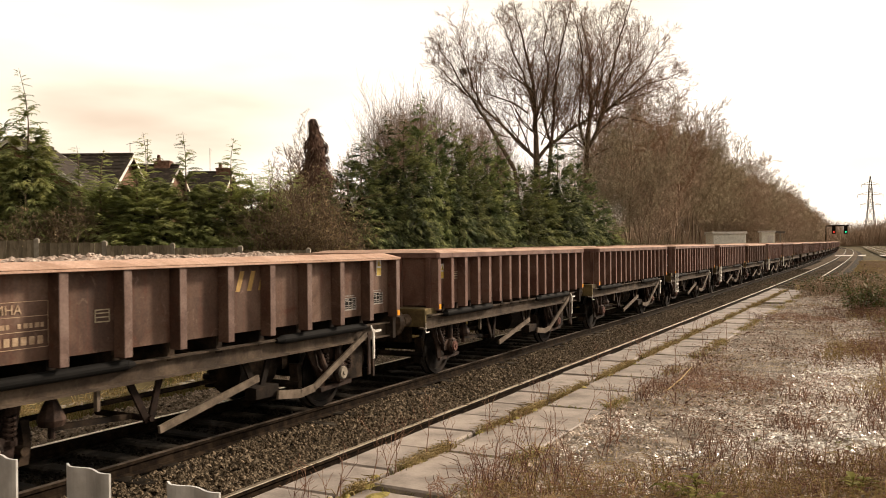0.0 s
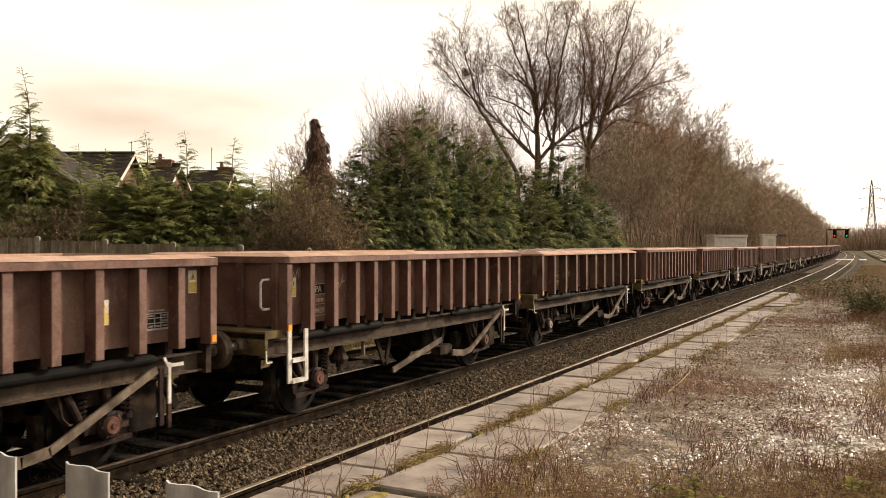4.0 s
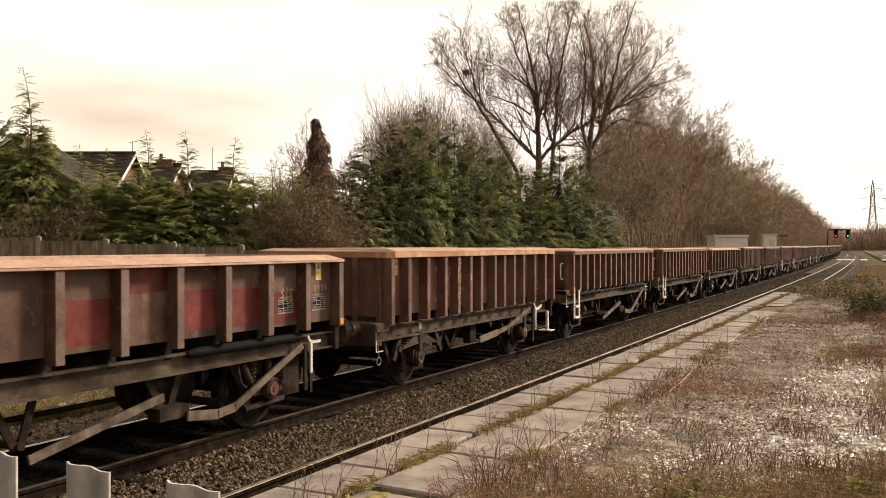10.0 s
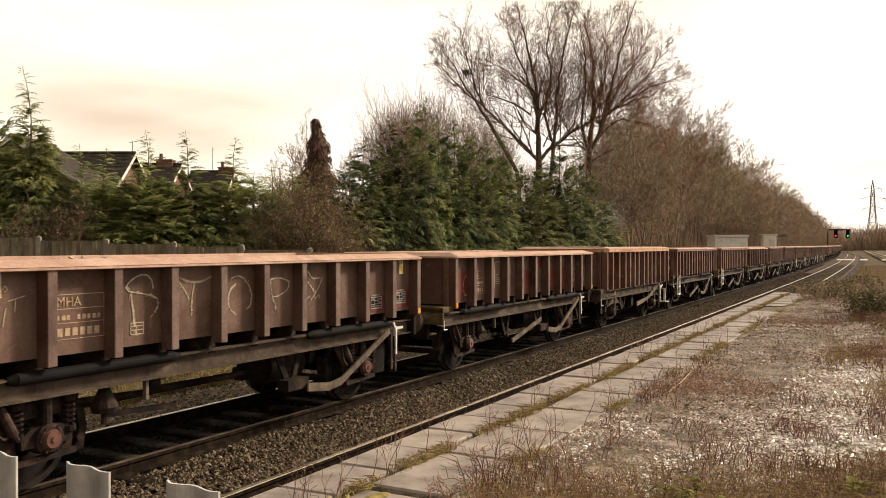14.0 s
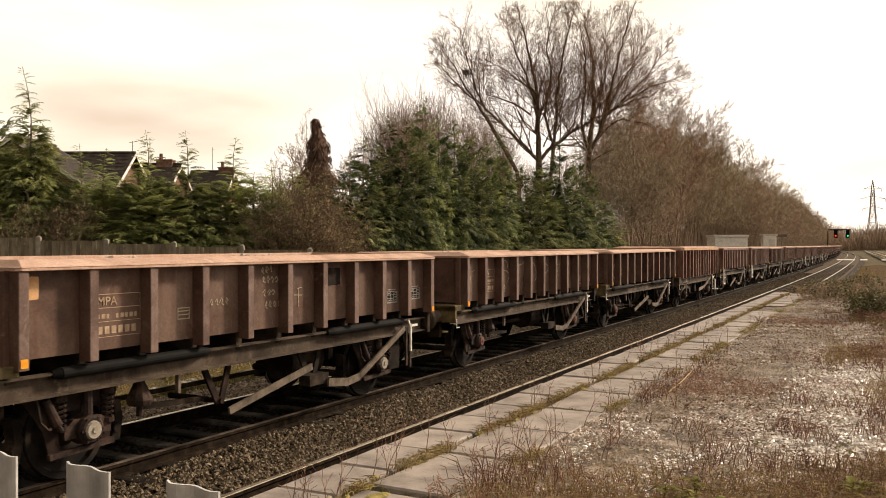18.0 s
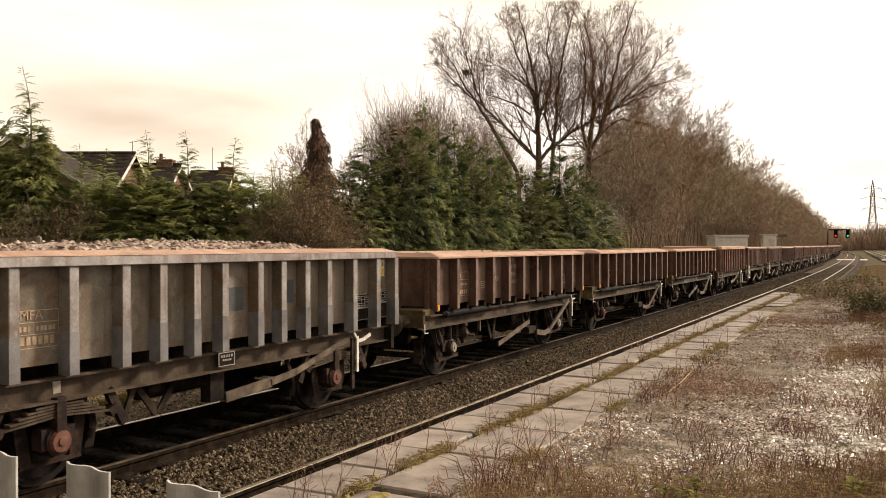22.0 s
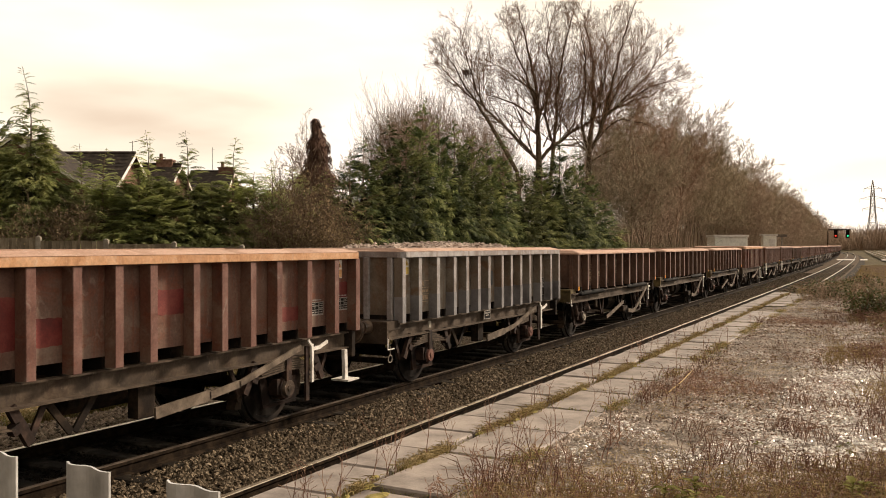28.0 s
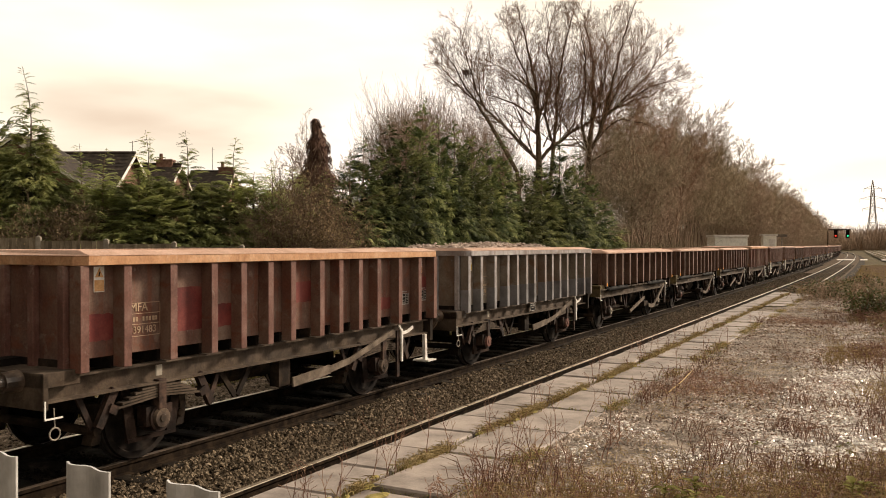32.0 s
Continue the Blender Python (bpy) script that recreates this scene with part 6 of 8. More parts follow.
def shrub_meshes(h, r, n_leaf):
    segs = []
    for i in range(10):
        a, o = rng.uniform(0, 6.28), rng.uniform(.1, .7)
        d = Vector((math.cos(a) * o, math.sin(a) * o, 1))
        grow(segs, Vector((math.cos(a) * .2, math.sin(a) * .2, 0)), d.normalized(), h * rng.uniform(.32, .56), .018, 0, .05, 2, kids=(10, 6), minr=.0040)
    s = np.array(segs)
    big = s[:, 6] > .011
    ends = s[rng.integers(0, len(s), n_leaf)]
    t = rng.uniform(0, 1, n_leaf)[:, None]
    c = ends[:, :3] * (1 - t) + ends[:, 3:6] * t + rng.normal(0, .07, (n_leaf, 3))
    c = c[c[:, 2] < np.quantile(c[:, 2], .975)]
    n_leaf = len(c)
    k = rng.normal(0, 1, (n_leaf, 2, 3))
    k = k / np.linalg.norm(k, axis=2, keepdims=True) * rng.uniform(.018, .044, (n_leaf, 1, 1))
    v = np.stack([c - k[:, 0] * .5, c + k[:, 1] * .6, c + k[:, 0], c - k[:, 1] * .6], 1).reshape(-1, 3)
    f = np.arange(n_leaf * 4).reshape(-1, 4)
    return tubes_mesh("stems", s[big], M["bark"], 5), tubes_mesh("twigs", s[~big], M["bark"], 3), raw_mesh("dry_leaves", v, f, M["dryleaf"])


def shrubs():
    kinds = [shrub_meshes(4.2, 1.0, 5200), shrub_meshes(4.2, 1.1, 4000), shrub_meshes(4.4, 1.0, 2600)]
    for i, (x, y, top) in enumerate([(-23.2, 16.6, 4.2), (-22.6, 17.0, 3.9), (-22.0, 17.4, 3.4), (-18.3, 22.3, 4.0), (-17.9, 22.8, 4.9), (-17.5, 23.5, 5.0), (-17.1, 24.2, 4.3), (-17.6, 22.5, 3.2), (-16.9, 24.8, 3.6)]):
        leafy_shrub(kinds[i % 3], put(x, y, .4, (top - .4) / 3.1, i * 101.0), "brown shrub with pale twigs and dry leaves")


rng = np.random.default_rng(6)
shrubs()


def limb_tree(limbs, trunk, bark, twigs):
    """A great bare tree: trunk pieces, then limbs that wander in depth and carry branches, boughs and twigs."""
    right, deep = Vector((.883, .469, 0)), Vector((-.469, .883, 0))
    segs = [(*p, *q, r0, r1) for p, q, r0, r1 in trunk]
    for r, pts in limbs:
        r *= .86
        drift, w = rng.uniform(-.45, .45), 0.0
        line = []
        for k, (u, z) in enumerate(pts):
            line.append(right * u + deep * w + Vector((0, 0, z)))
            w += drift * (.5 + .5 * k) + rng.uniform(-.35, .35)
        # a smooth crooked run through the points
        fine = []
        for k in range(len(line) - 1):
            p0, p1, p2, p3 = line[max(k - 1, 0)], line[k], line[k + 1], line[min(k + 2, len(line) - 1)]
            m = max(3, int((p2 - p1).length / .42))
            for i in range(m):
                t = i / m
                q = .5 * (2 * p1 + (p2 - p0) * t + (2 * p0 - 5 * p1 + 4 * p2 - p3) * t * t + (3 * p1 - p0 - 3 * p2 + p3) * t ** 3)
                fine.append(q + Vector(rng.normal(0, .035, 3)) * (1 if fine else 0))
        fine.append(line[-1])
        n = len(fine) - 1
        for i in range(n):
            t = i / n
            d = (fine[i + 1] - fine[i]).normalized()
            r0, r1 = r * (1 - .86 * t), r * (1 - .86 * (i + 1) / n)
            segs.append((*fine[i], *fine[i + 1], r0, r1))
            if t < .05:
                continue
            for _ in range(2):
                side = d.orthogonal().normalized()
                side.rotate(Matrix.Rotation(rng.uniform(0, 6.283), 3, d))
                ang = rng.uniform(.45, 1.05)
                nd = (d * math.cos(ang) + side * math.sin(ang) + Vector((0, 0, .12))).normalized()
                grow(segs, fine[i].lerp(fine[i + 1], rng.uniform(0, 1)), nd, rng.uniform(1.15, 3.1) * (1.22 - .90 * t), max(.019, r0 * rng.uniform(.26, .44)), 1, .07, 4,
                     wander=.105, kids=(0, 5, 4, 2), minr=.0066, spread=(.42, .95))
    q = np.array(segs)
    thick = q[:, 6] > .03
    return tubes_mesh("trunk", q[thick], bark, 7), tubes_mesh("crown", q[~thick], twigs, 3)


def woods():
    # the two great trees: bent limbs, as (radius, [(across, up), ...]), that branch and branch again
    first = [
        (0.21, [(-0.0, 7.5), (0.0, 9.2), (-0.1, 11.9), (-0.7, 14.6), (-1.3, 17.0)]),
        (0.15, [(0.0, 7.1), (1.1, 8.2), (3.2, 9.6), (5.8, 10.9), (8.5, 12.0)]),
        (0.13, [(0.9, 7.7), (1.1, 9.6), (1.2, 11.9), (1.6, 14.4), (2.2, 16.9)]),
        (0.12, [(1.0, 7.9), (0.4, 10.0), (0.7, 12.3), (0.5, 14.6), (1.0, 16.8)]),
        (0.14, [(-0.1, 7.2), (-2.0, 9.1), (-3.5, 10.6), (-5.2, 11.9), (-6.5, 13.4)]),
        (0.09, [(-3.4, 10.5), (-4.1, 12.0), (-4.6, 13.7), (-5.0, 15.1)]),
        (0.08, [(-0.5, 10.0), (-1.6, 10.8), (-3.0, 11.4), (-4.0, 11.6)]),
        (0.10, [(-0.1, 10.5), (-0.8, 12.6), (-1.6, 14.6), (-2.0, 16.4)]),
        (0.07, [(-0.2, 11.4), (-1.5, 12.4), (-2.6, 13.1), (-3.2, 13.4)]),
        (0.07, [(0.0, 9.6), (0.6, 11.6), (1.5, 12.3), (2.6, 12.6)]),
        (0.06, [(0.0, 8.6), (-0.9, 9.6), (-1.8, 10.9), (-2.3, 12.3)]),
        (0.06, [(0.3, 8.0), (1.2, 9.9), (2.2, 11.6), (2.8, 13.2)])]
    second = [
        (0.17, [(0.2, 9.1), (0.4, 11.0), (0.5, 13.4), (0.3, 15.3), (0.1, 17.0)]),
        (0.15, [(0.2, 7.9), (0.9, 9.6), (1.5, 12.3), (2.0, 14.6), (2.6, 16.8)]),
        (0.12, [(0.0, 7.5), (-0.4, 9.6), (-0.2, 11.9), (-0.4, 14.2), (-1.0, 16.2)]),
        (0.10, [(0.8, 9.2), (1.8, 11.4), (2.9, 13.4), (3.7, 14.9)]),
        (0.10, [(1.0, 9.9), (2.5, 11.2), (3.9, 12.8), (4.7, 14.1)]),
        (0.09, [(1.1, 10.1), (2.7, 11.1), (4.2, 11.8), (5.9, 12.1)]),
        (0.08, [(0.3, 8.2), (1.7, 9.6), (3.3, 9.4), (5.0, 8.6)]),
        (0.07, [(0.0, 6.9), (1.1, 7.6), (2.5, 7.9), (4.4, 7.9)]),
        (0.07, [(0.5, 10.9), (1.1, 12.6), (1.0, 14.4), (1.5, 16.2)]),
        (0.06, [(0.1, 7.6), (-1.1, 8.8), (-2.0, 10.4), (-2.6, 12.0)])]
    big = dict(bark=M["bark"], twigs=M["barktwig"])
    a = limb_tree(first, [((0, 0, -.3), (0, 0, 7.6), .25, .19), ((.15, .1, -.3), (.83, .4, 7.9), .15, .12)], **big)
    bare_tree(a, put(-20.0, 50.5, .5), "great bare tree with forked trunk and wide crown")
    b = limb_tree(second, [((-.1, 0, -.3), (.05, .03, 7.4), .24, .18), ((.05, .03, 7.4), (.16, .09, 9.1), .18, .15)], **big)
    bare_tree(b, put(-17.26, 52.0, .5), "great bare tree with upright limbs")
    c = limb_tree([(.11, [(-3.0, 9.7), (-4.0, 11.1), (-4.8, 12.5), (-5.8, 13.9)])], [((-.6, -.3, -.3), (-.95, -.5, 6.3), .15, .13), ((-.95, -.5, 6.3), (-2.65, -1.4, 9.7), .13, .11)], **big)
    c_ = bare_tree(c, put(-19.9, 49.6, .5), "leaning bare tree beside the great trees")
    fork = Vector((-3.75, -2.0, 12.55))
    ns = [(*(fork + Vector(rng.normal(0, .13, 3))), *(fork + Vector(rng.normal(0, .22, 3))), .012, .006) for _ in range(120)]
    part("nest", tubes_mesh("nest", ns, M["bark"], 3), None, c_, "round nest of dark twigs")
    # slim pale saplings behind the cypresses
    kinds = [bare_tree_meshes([((0, 0, 0), (rng.uniform(-.05, .05), rng.uniform(-.05, .05), 1), 8.4, .06), ((.4, .3, 0), (.06, -.04, 1), 7.8, .05), ((-.5, -.2, 0), (-.07, 0, 1), 7.4, .05)], 3, (16, 7, 3), .0065, M["barkpale"], M["barkpale"], up=.16, wander=.12, spread=(.25, .65)) for _ in range(2)]
    for i, (x, y, top) in enumerate([(-31.3, 50.9, 13.2), (-30.9, 53.0, 13.9), (-29.2, 52.8, 13.2), (-28.5, 54.8, 14.4), (-30.2, 50.2, 12.4), (-32.4, 51.8, 12.6), (-27.3, 55.5, 13.2), (-26.2, 56.3, 12.4), (-25.3, 57.2, 11.6)]):
        bare_tree(kinds[i % 2], put(x, y, .5, (top - .5) / 13.0, i * 77.0), "slim pale bare saplings with upright twigs", "saplings behind the cypresses")
    # light bare bushes by the dead cypress
    round_ = bare_tree_meshes([((0, 0, 1.5), (math.cos(q) * .26, math.sin(q) * .26, 1), 3.6, .032) for q in (.2, 1.5, 2.8, 4.0, 5.2)] + [((0, 0, 1.5), (0, 0, 1), 4.4, .036)], 4, (7, 5, 4, 3), .0064, M["barkpale"], M["barkpale"], up=.03, wander=.2, spread=(.35, .8), trunk=[((0, 0, 0), (0, 0, 1.6), .07, .05)], lk=.72)
    for i, (x, y, top) in enumerate([(-23.6, 32.6, 8.0), (-24.9, 31.8, 6.2), (-22.0, 31.5, 5.2)]):
        bare_tree(round_, put(x, y, .4, (top - .4) / 6.6, i * 50.0), "small bare tree with a round crown of pale twigs")
    # low bare scrub seen between the great trunks
    for i, (x, y, top) in enumerate([(-26.0, 57.0, 9.6), (-24.6, 58.5, 8.8), (-22.6, 58.0, 9.2), (-20.9, 59.5, 9.8), (-19.0, 58.5, 9.4)]):
        bare_tree(kinds[i % 2], put(x, y, .4, (top - .4) / 13.0, i * 63.0), "low bare scrub tree with fine twigs", "scrub behind the great trees")
    # the wooded bank along the line
    wood = []
    for i in range(8):
        tr = [((0, 0, 0), (rng.uniform(-.1, .1), rng.uniform(-.1, .1), 1), 7.5, .050)]
        for j in range(4):
            an = rng.uniform(0, 6.28)
            tr.append(((math.cos(an) * .5, math.sin(an) * .5, 0), (math.cos(an) * .28, math.sin(an) * .28, 1), rng.uniform(5, 7), .022))
        wood.append(bare_tree_meshes(tr, 3, (12, 9, 7), .0105, M["barkwood"], M["barkred" if i % 3 else "barkolive"], up=.05, wander=.15, spread=(.45, .95), lk=.70))
    n = 0
    for row, (dx, ht) in enumerate([(-13.6, 10.2), (-16.8, 12.4), (-20.5, 14.1), (-25.5, 15.0)]):
        y = 52.0 + row * 3
        while y < 330:
            if (row == 0 and 56 < y < 96) or (dx - bend(y)) / y < -.268:
                y += 3
                continue
            s = ht / 9.0 * rng.uniform(.90, 1.06) * (1.12 if y < 105 and row else 1)
            bare_tree(wood[n % 8], put(dx - bend(y) + rng.uniform(-.9, .9), y, .0, s, rng.uniform(0, 360)), "bare brown lineside tree with fine twigs", "wooded bank along the line")
            n += 1
            y += (3.6 + row * .7) * (1.0 if y < 110 else 1.6 if y < 200 else 2.6) * rng.uniform(.8, 1.2)
    # a birch over the near end of the bank
    birch = bare_tree_meshes([((0, 0, 0), (.10, .05, 1), 8.6, .06), ((.1, .05, 2.4), (-.16, .05, 1), 5.2, .022), ((.2, .1, 3.4), (.24, .1, 1), 4.6, .022), ((.3, .1, 4.6), (.1, -.2, 1), 3.8, .02)], 4, (15, 7, 5, 4), .0055, M["barkpale"], M["barktwig"], up=-.02, wander=.15, spread=(.4, .8), lk=.52)
    bare_tree(birch, put(-14.9, 64.5, .2, 1.12), "bare birch with pale trunk and drooping twigs")
    # tangled undergrowth at the foot of the bank
    k = 34000
    y = 47 + 250 * rng.uniform(0, 1, k) ** 1.6
    x = -12.4 - rng.uniform(0, 1, k) ** 1.3 * 9 - np.array([bend(q) for q in y])
    h = rng.uniform(.6, 2.6, k) * np.where((y > 52) & (y < 96) & (x > -16.5), .35, 1)
    lean = rng.normal(0, .8, (k, 2))
    segs = np.stack([x, y, np.full(k, -.2), x + lean[:, 0] * h, y + lean[:, 1] * h, h, np.full(k, .012), np.full(k, .004)], 1)
    near = (y < 74) & (rng.uniform(0, 1, k) < .75)
    tagged(new("undergrowth", tubes_mesh("undergrowth", segs[~near], M["barkred"], 3)), "tangled brown undergrowth below the bare trees", "undergrowth", kind="stuff")
    tagged(new("undergrowth", tubes_mesh("undergrowth", segs[near], M["olivestem"], 3)), "olive-green undergrowth at the foot of the bank", "undergrowth", kind="stuff")
    # far woods at the end of the line
    k = 26000
    x = rng.uniform(-150, 150, k)
    y = rng.uniform(430, 560, k)
    h = rng.uniform(5, 15.5, k) * (1 + .25 * np.sin(x * .08))
    lean = rng.normal(0, .34, (k, 2))
    segs = np.stack([x, y, np.zeros(k), x + lean[:, 0] * h, y + lean[:, 1] * h, h, np.full(k, .16), np.full(k, .03)], 1)
    tagged(new("far_woods", tubes_mesh("far_woods", segs, M["barkred"], 3)), "distant brown leafless woods on the horizon", "woods", kind="stuff")


rng = np.random.default_rng(7)
woods()


def dead_cypress():
    t = thing("dead_cypress", "dead brown cypress with ragged upright crown", "tree", at=put(-22.8, 30.9, .6, 1.04))

    def outline(z, a):
        """Half width at the height z: a cone in drooping tiers, broken on one side."""
        w = .03 + .34 * np.abs(7.1 - z) ** .88
        return w * (1 + .16 * np.sin(z * 4.4 + 1.0) + .12 * np.sin(z * 7.3 + 2 * a) + .15 * np.sin(2 * a + z * 1.7))
    n = 4200
    z = 7.05 * rng.uniform(.12, 1, n)
    az = rng.uniform(0, 6.28, n)
    r = outline(z, az) * rng.uniform(.55, 1, n)
    off = .10 * np.sin(z * 1.4)
    pos = np.stack([r * np.cos(az) + off, r * np.sin(az), z], 1)
    part("crown", sprays_mesh("crown", pos, az, rng.uniform(.4, 1.5, n), rng.uniform(.12, .26, n), M["ivy"], .6), None, t, "ragged dead brown foliage")
    zz, aa = np.linspace(.1, 6.9, 26), np.linspace(0, 6.2832, 14, endpoint=False)
    v = [(.80 * outline(k, a) * math.cos(a) + .10 * math.sin(k * 1.4), .80 * outline(k, a) * math.sin(a), k) for k in zz for a in aa]
    f = [(i * 14 + j, i * 14 + (j + 1) % 14, (i + 1) * 14 + (j + 1) % 14, (i + 1) * 14 + j) for i in range(25) for j in range(14)]
    part("inner_foliage", raw_mesh("inner_foliage", v, f, M["ivy"], True), None, t)
    part("trunk", tubes_mesh("trunk", [(0, 0, 0, .05, 0, 6.9, .16, .03)], M["ivy"], 8), None, t)


rng = np.random.default_rng(8)
dead_cypress()

# ---- fence, houses, lineside boxes, signals, pylon ----


def garden_fence():
    f = thing("garden_fence", "weathered board fence with concrete posts", "fence")
    post = MB().box(-.06, .06, -.06, .06, 0, 2.05).poly([(-.06, -.06, 2.05), (.06, -.06, 2.05), (.06, .06, 2.05), (-.06, .06, 2.05), (0, 0, 2.10)], [(0, 1, 4), (1, 2, 4), (2, 3, 4), (3, 0, 4)]).mesh("post", M["concrete"])
    board = MB().box(-.055, .055, -.01, .01, 0, 1.78).mesh("board", M["fence"])
    rail_ = MB().box(-.93, .93, -.02, .02, -.04, .04).mesh("fence_rail", M["fence"])
    p0, step, ang = Vector((-24.6, 14.05, 0)), 1.90, 27.9
    d = Vector((math.cos(radians(ang)), math.sin(radians(ang)), 0))
    for i in range(7):
        q = p0 + d * step * i
        zt = 2.655 - .083 * i
        part("post", post, None, f, at=pose(q.x, q.y, zt - 2.02, 0, 0, ang))
        for j in range(16):
            b = q + d * (.10 + .113 * j)
            part("board", board, None, f, at=pose(b.x, b.y, zt - 1.86 + rng.uniform(-.012, .012), 0, rng.uniform(-.4, .4), ang))
        c = q + d * .95
        for zz in (.3, 1.5):
            part("fence_rail", rail_, None, f, at=pose(c.x - d.y * -.03, c.y - d.x * .03 + .06, zt - 1.86 + zz, 0, 0, ang))


garden_fence()


def house(label, at, length, depth, eave, ridge, chimney=None):
    """A gabled house; the ridge runs along x, the gable at +x."""
    h = thing("house", label, "house", "houses behind the hedge", at=at)
    w = MB().prism([(-depth / 2, 0), (depth / 2, 0), (depth / 2, eave), (0, ridge - .12), (-depth / 2, eave)], -length / 2, length / 2, 'x')
    part("wall", w, M["housebrick"], h)
    o = .35
    sl = (ridge - eave) / (depth / 2)
    for s in (-1, 1):
        rf = part("roof", MB().poly([(-length / 2 - o, s * 0, ridge), (length / 2 + o, s * 0, ridge), (length / 2 + o, s * (depth / 2 + o), eave - o * sl), (-length / 2 - o, s * (depth / 2 + o), eave - o * sl),
                                     (-length / 2 - o, 0, ridge - .12), (length / 2 + o, 0, ridge - .12), (length / 2 + o, s * (depth / 2 + o), eave - o * sl - .12), (-length / 2 - o, s * (depth / 2 + o), eave - o * sl - .12)],
                                    [(0, 1, 2, 3), (7, 6, 5, 4), (0, 4, 5, 1), (1, 5, 6, 2), (2, 6, 7, 3), (3, 7, 4, 0)]), M["tile"], h, "dark brown tiled roof")
        nrow = 14
        tl = MB()
        for i in range(nrow):
            y = (i + .5) / nrow * (depth / 2 + o)
            z = ridge - y * sl
            k = (depth / 2 + o) / nrow * .54
            ncol = int((length + 2 * o) / .33)
            for j in range(ncol):
                x = -length / 2 - o + (j + .5) * (length + 2 * o) / ncol
                tl.poly([(x - .155, s * (y - k), z + k * sl + .012), (x + .155, s * (y - k), z + k * sl + .012), (x + .155, s * (y + k), z - k * sl + .045), (x - .155, s * (y + k), z - k * sl + .045)], [(0, 1, 2, 3) if s > 0 else (3, 2, 1, 0)])
        tob = part("roof_tiles", raw_mesh("roof_tiles", tl.v, tl.f, M["tile"]), None, rf)
        tob["kind"] = "stuff"
        for e in (-1, 1):
            x = e * (length / 2 + o + .02)
            part("bargeboard", MB().poly([(x, 0, ridge + .02), (x, s * (depth / 2 + o), eave - o * sl + .02), (x, s * (depth / 2 + o), eave - o * sl - .2), (x, 0, ridge - .2),
                                          (x + e * .03, 0, ridge + .02), (x + e * .03, s * (depth / 2 + o), eave - o * sl + .02), (x + e * .03, s * (depth / 2 + o), eave - o * sl - .2), (x + e * .03, 0, ridge - .2)],
                                         [(0, 1, 2, 3), (7, 6, 5, 4), (0, 4, 5, 1), (1, 5, 6, 2), (2, 6, 7, 3), (3, 7, 4, 0)]), M["bargeboard"], h, "white painted bargeboard")
    part("ridge_tiles", MB().tube((-length / 2 - o, 0, ridge), (length / 2 + o, 0, ridge), .11, n=8), M["tile"], h)
    for y in (-1.6, 1.6):
        fr = part("window", MB().box(length / 2 + .0, length / 2 + .05, y - .6, y + .6, eave - 1.5, eave - .3), M["bargeboard"], h, "white framed window")
        part("pane", MB().box(length / 2 + .05, length / 2 + .06, y - .52, y - .03, eave - 1.42, eave - .38), M["glass"], fr)
        part("pane", MB().box(length / 2 + .05, length / 2 + .06, y + .03, y + .52, eave - 1.42, eave - .38), M["glass"], fr)
    if chimney:
        c = part("chimney", MB().box(chimney - .5, chimney + .5, -.3, .3, ridge - .6, ridge + .30).box(chimney - .56, chimney + .56, -.36, .36, ridge + .20, ridge + .27), M["housebrick"], h, "brick chimney stack")
        for x in (-.28,):
            part("chimney_pot", MB().tube((chimney + x, 0, ridge + .30), (chimney + x, 0, ridge + .68), .13, .10, 10), M["housebrick"], c)
        part("aerial", MB().tube((chimney - 1.0, 0, ridge), (chimney - 1.0, 0, ridge + 1.7), .02, n=5).bar((chimney - 1.0, 0, ridge + 1.6), (chimney - 1.0, .5, ridge + 1.6), .02, .02), M["steel"], c)
    return h


main_house = house("brick house with brown tiled roof and white bargeboards", pose(-42.05, 32.06, 0, 0, 0, 27), 9.0, 7.5, 4.6, 7.45)
part("aerial", MB().tube((4.6, .2, 7.2), (4.6, .2, 8.15), .018, n=5).tube((4.4, .2, 8.05), (5.4, .2, 8.25), .014, n=5).tube((5.0, -.1, 8.15), (5.0, .5, 8.15), .01, n=4).tube((5.25, -.1, 8.2), (5.25, .5, 8.2), .01, n=4), M["steel"], main_house)
house("brick gable with white bargeboards facing the line", pose(-36.53, 26.98, 0, 0, 0, -62.5), 3.6, 8.0, 4.65, 7.27)
house("brick house with chimney and tiled roof", pose(-42.3, 39.9, 0, 0, 0, 28), 2.9, 6.5, 5.2, 7.5, chimney=.75)
house("far brick house with plain tiled roof", pose(-42.4, 45.4, 0, 0, 0, 28), 2.4, 7, 5.2, 7.45, chimney=.95)


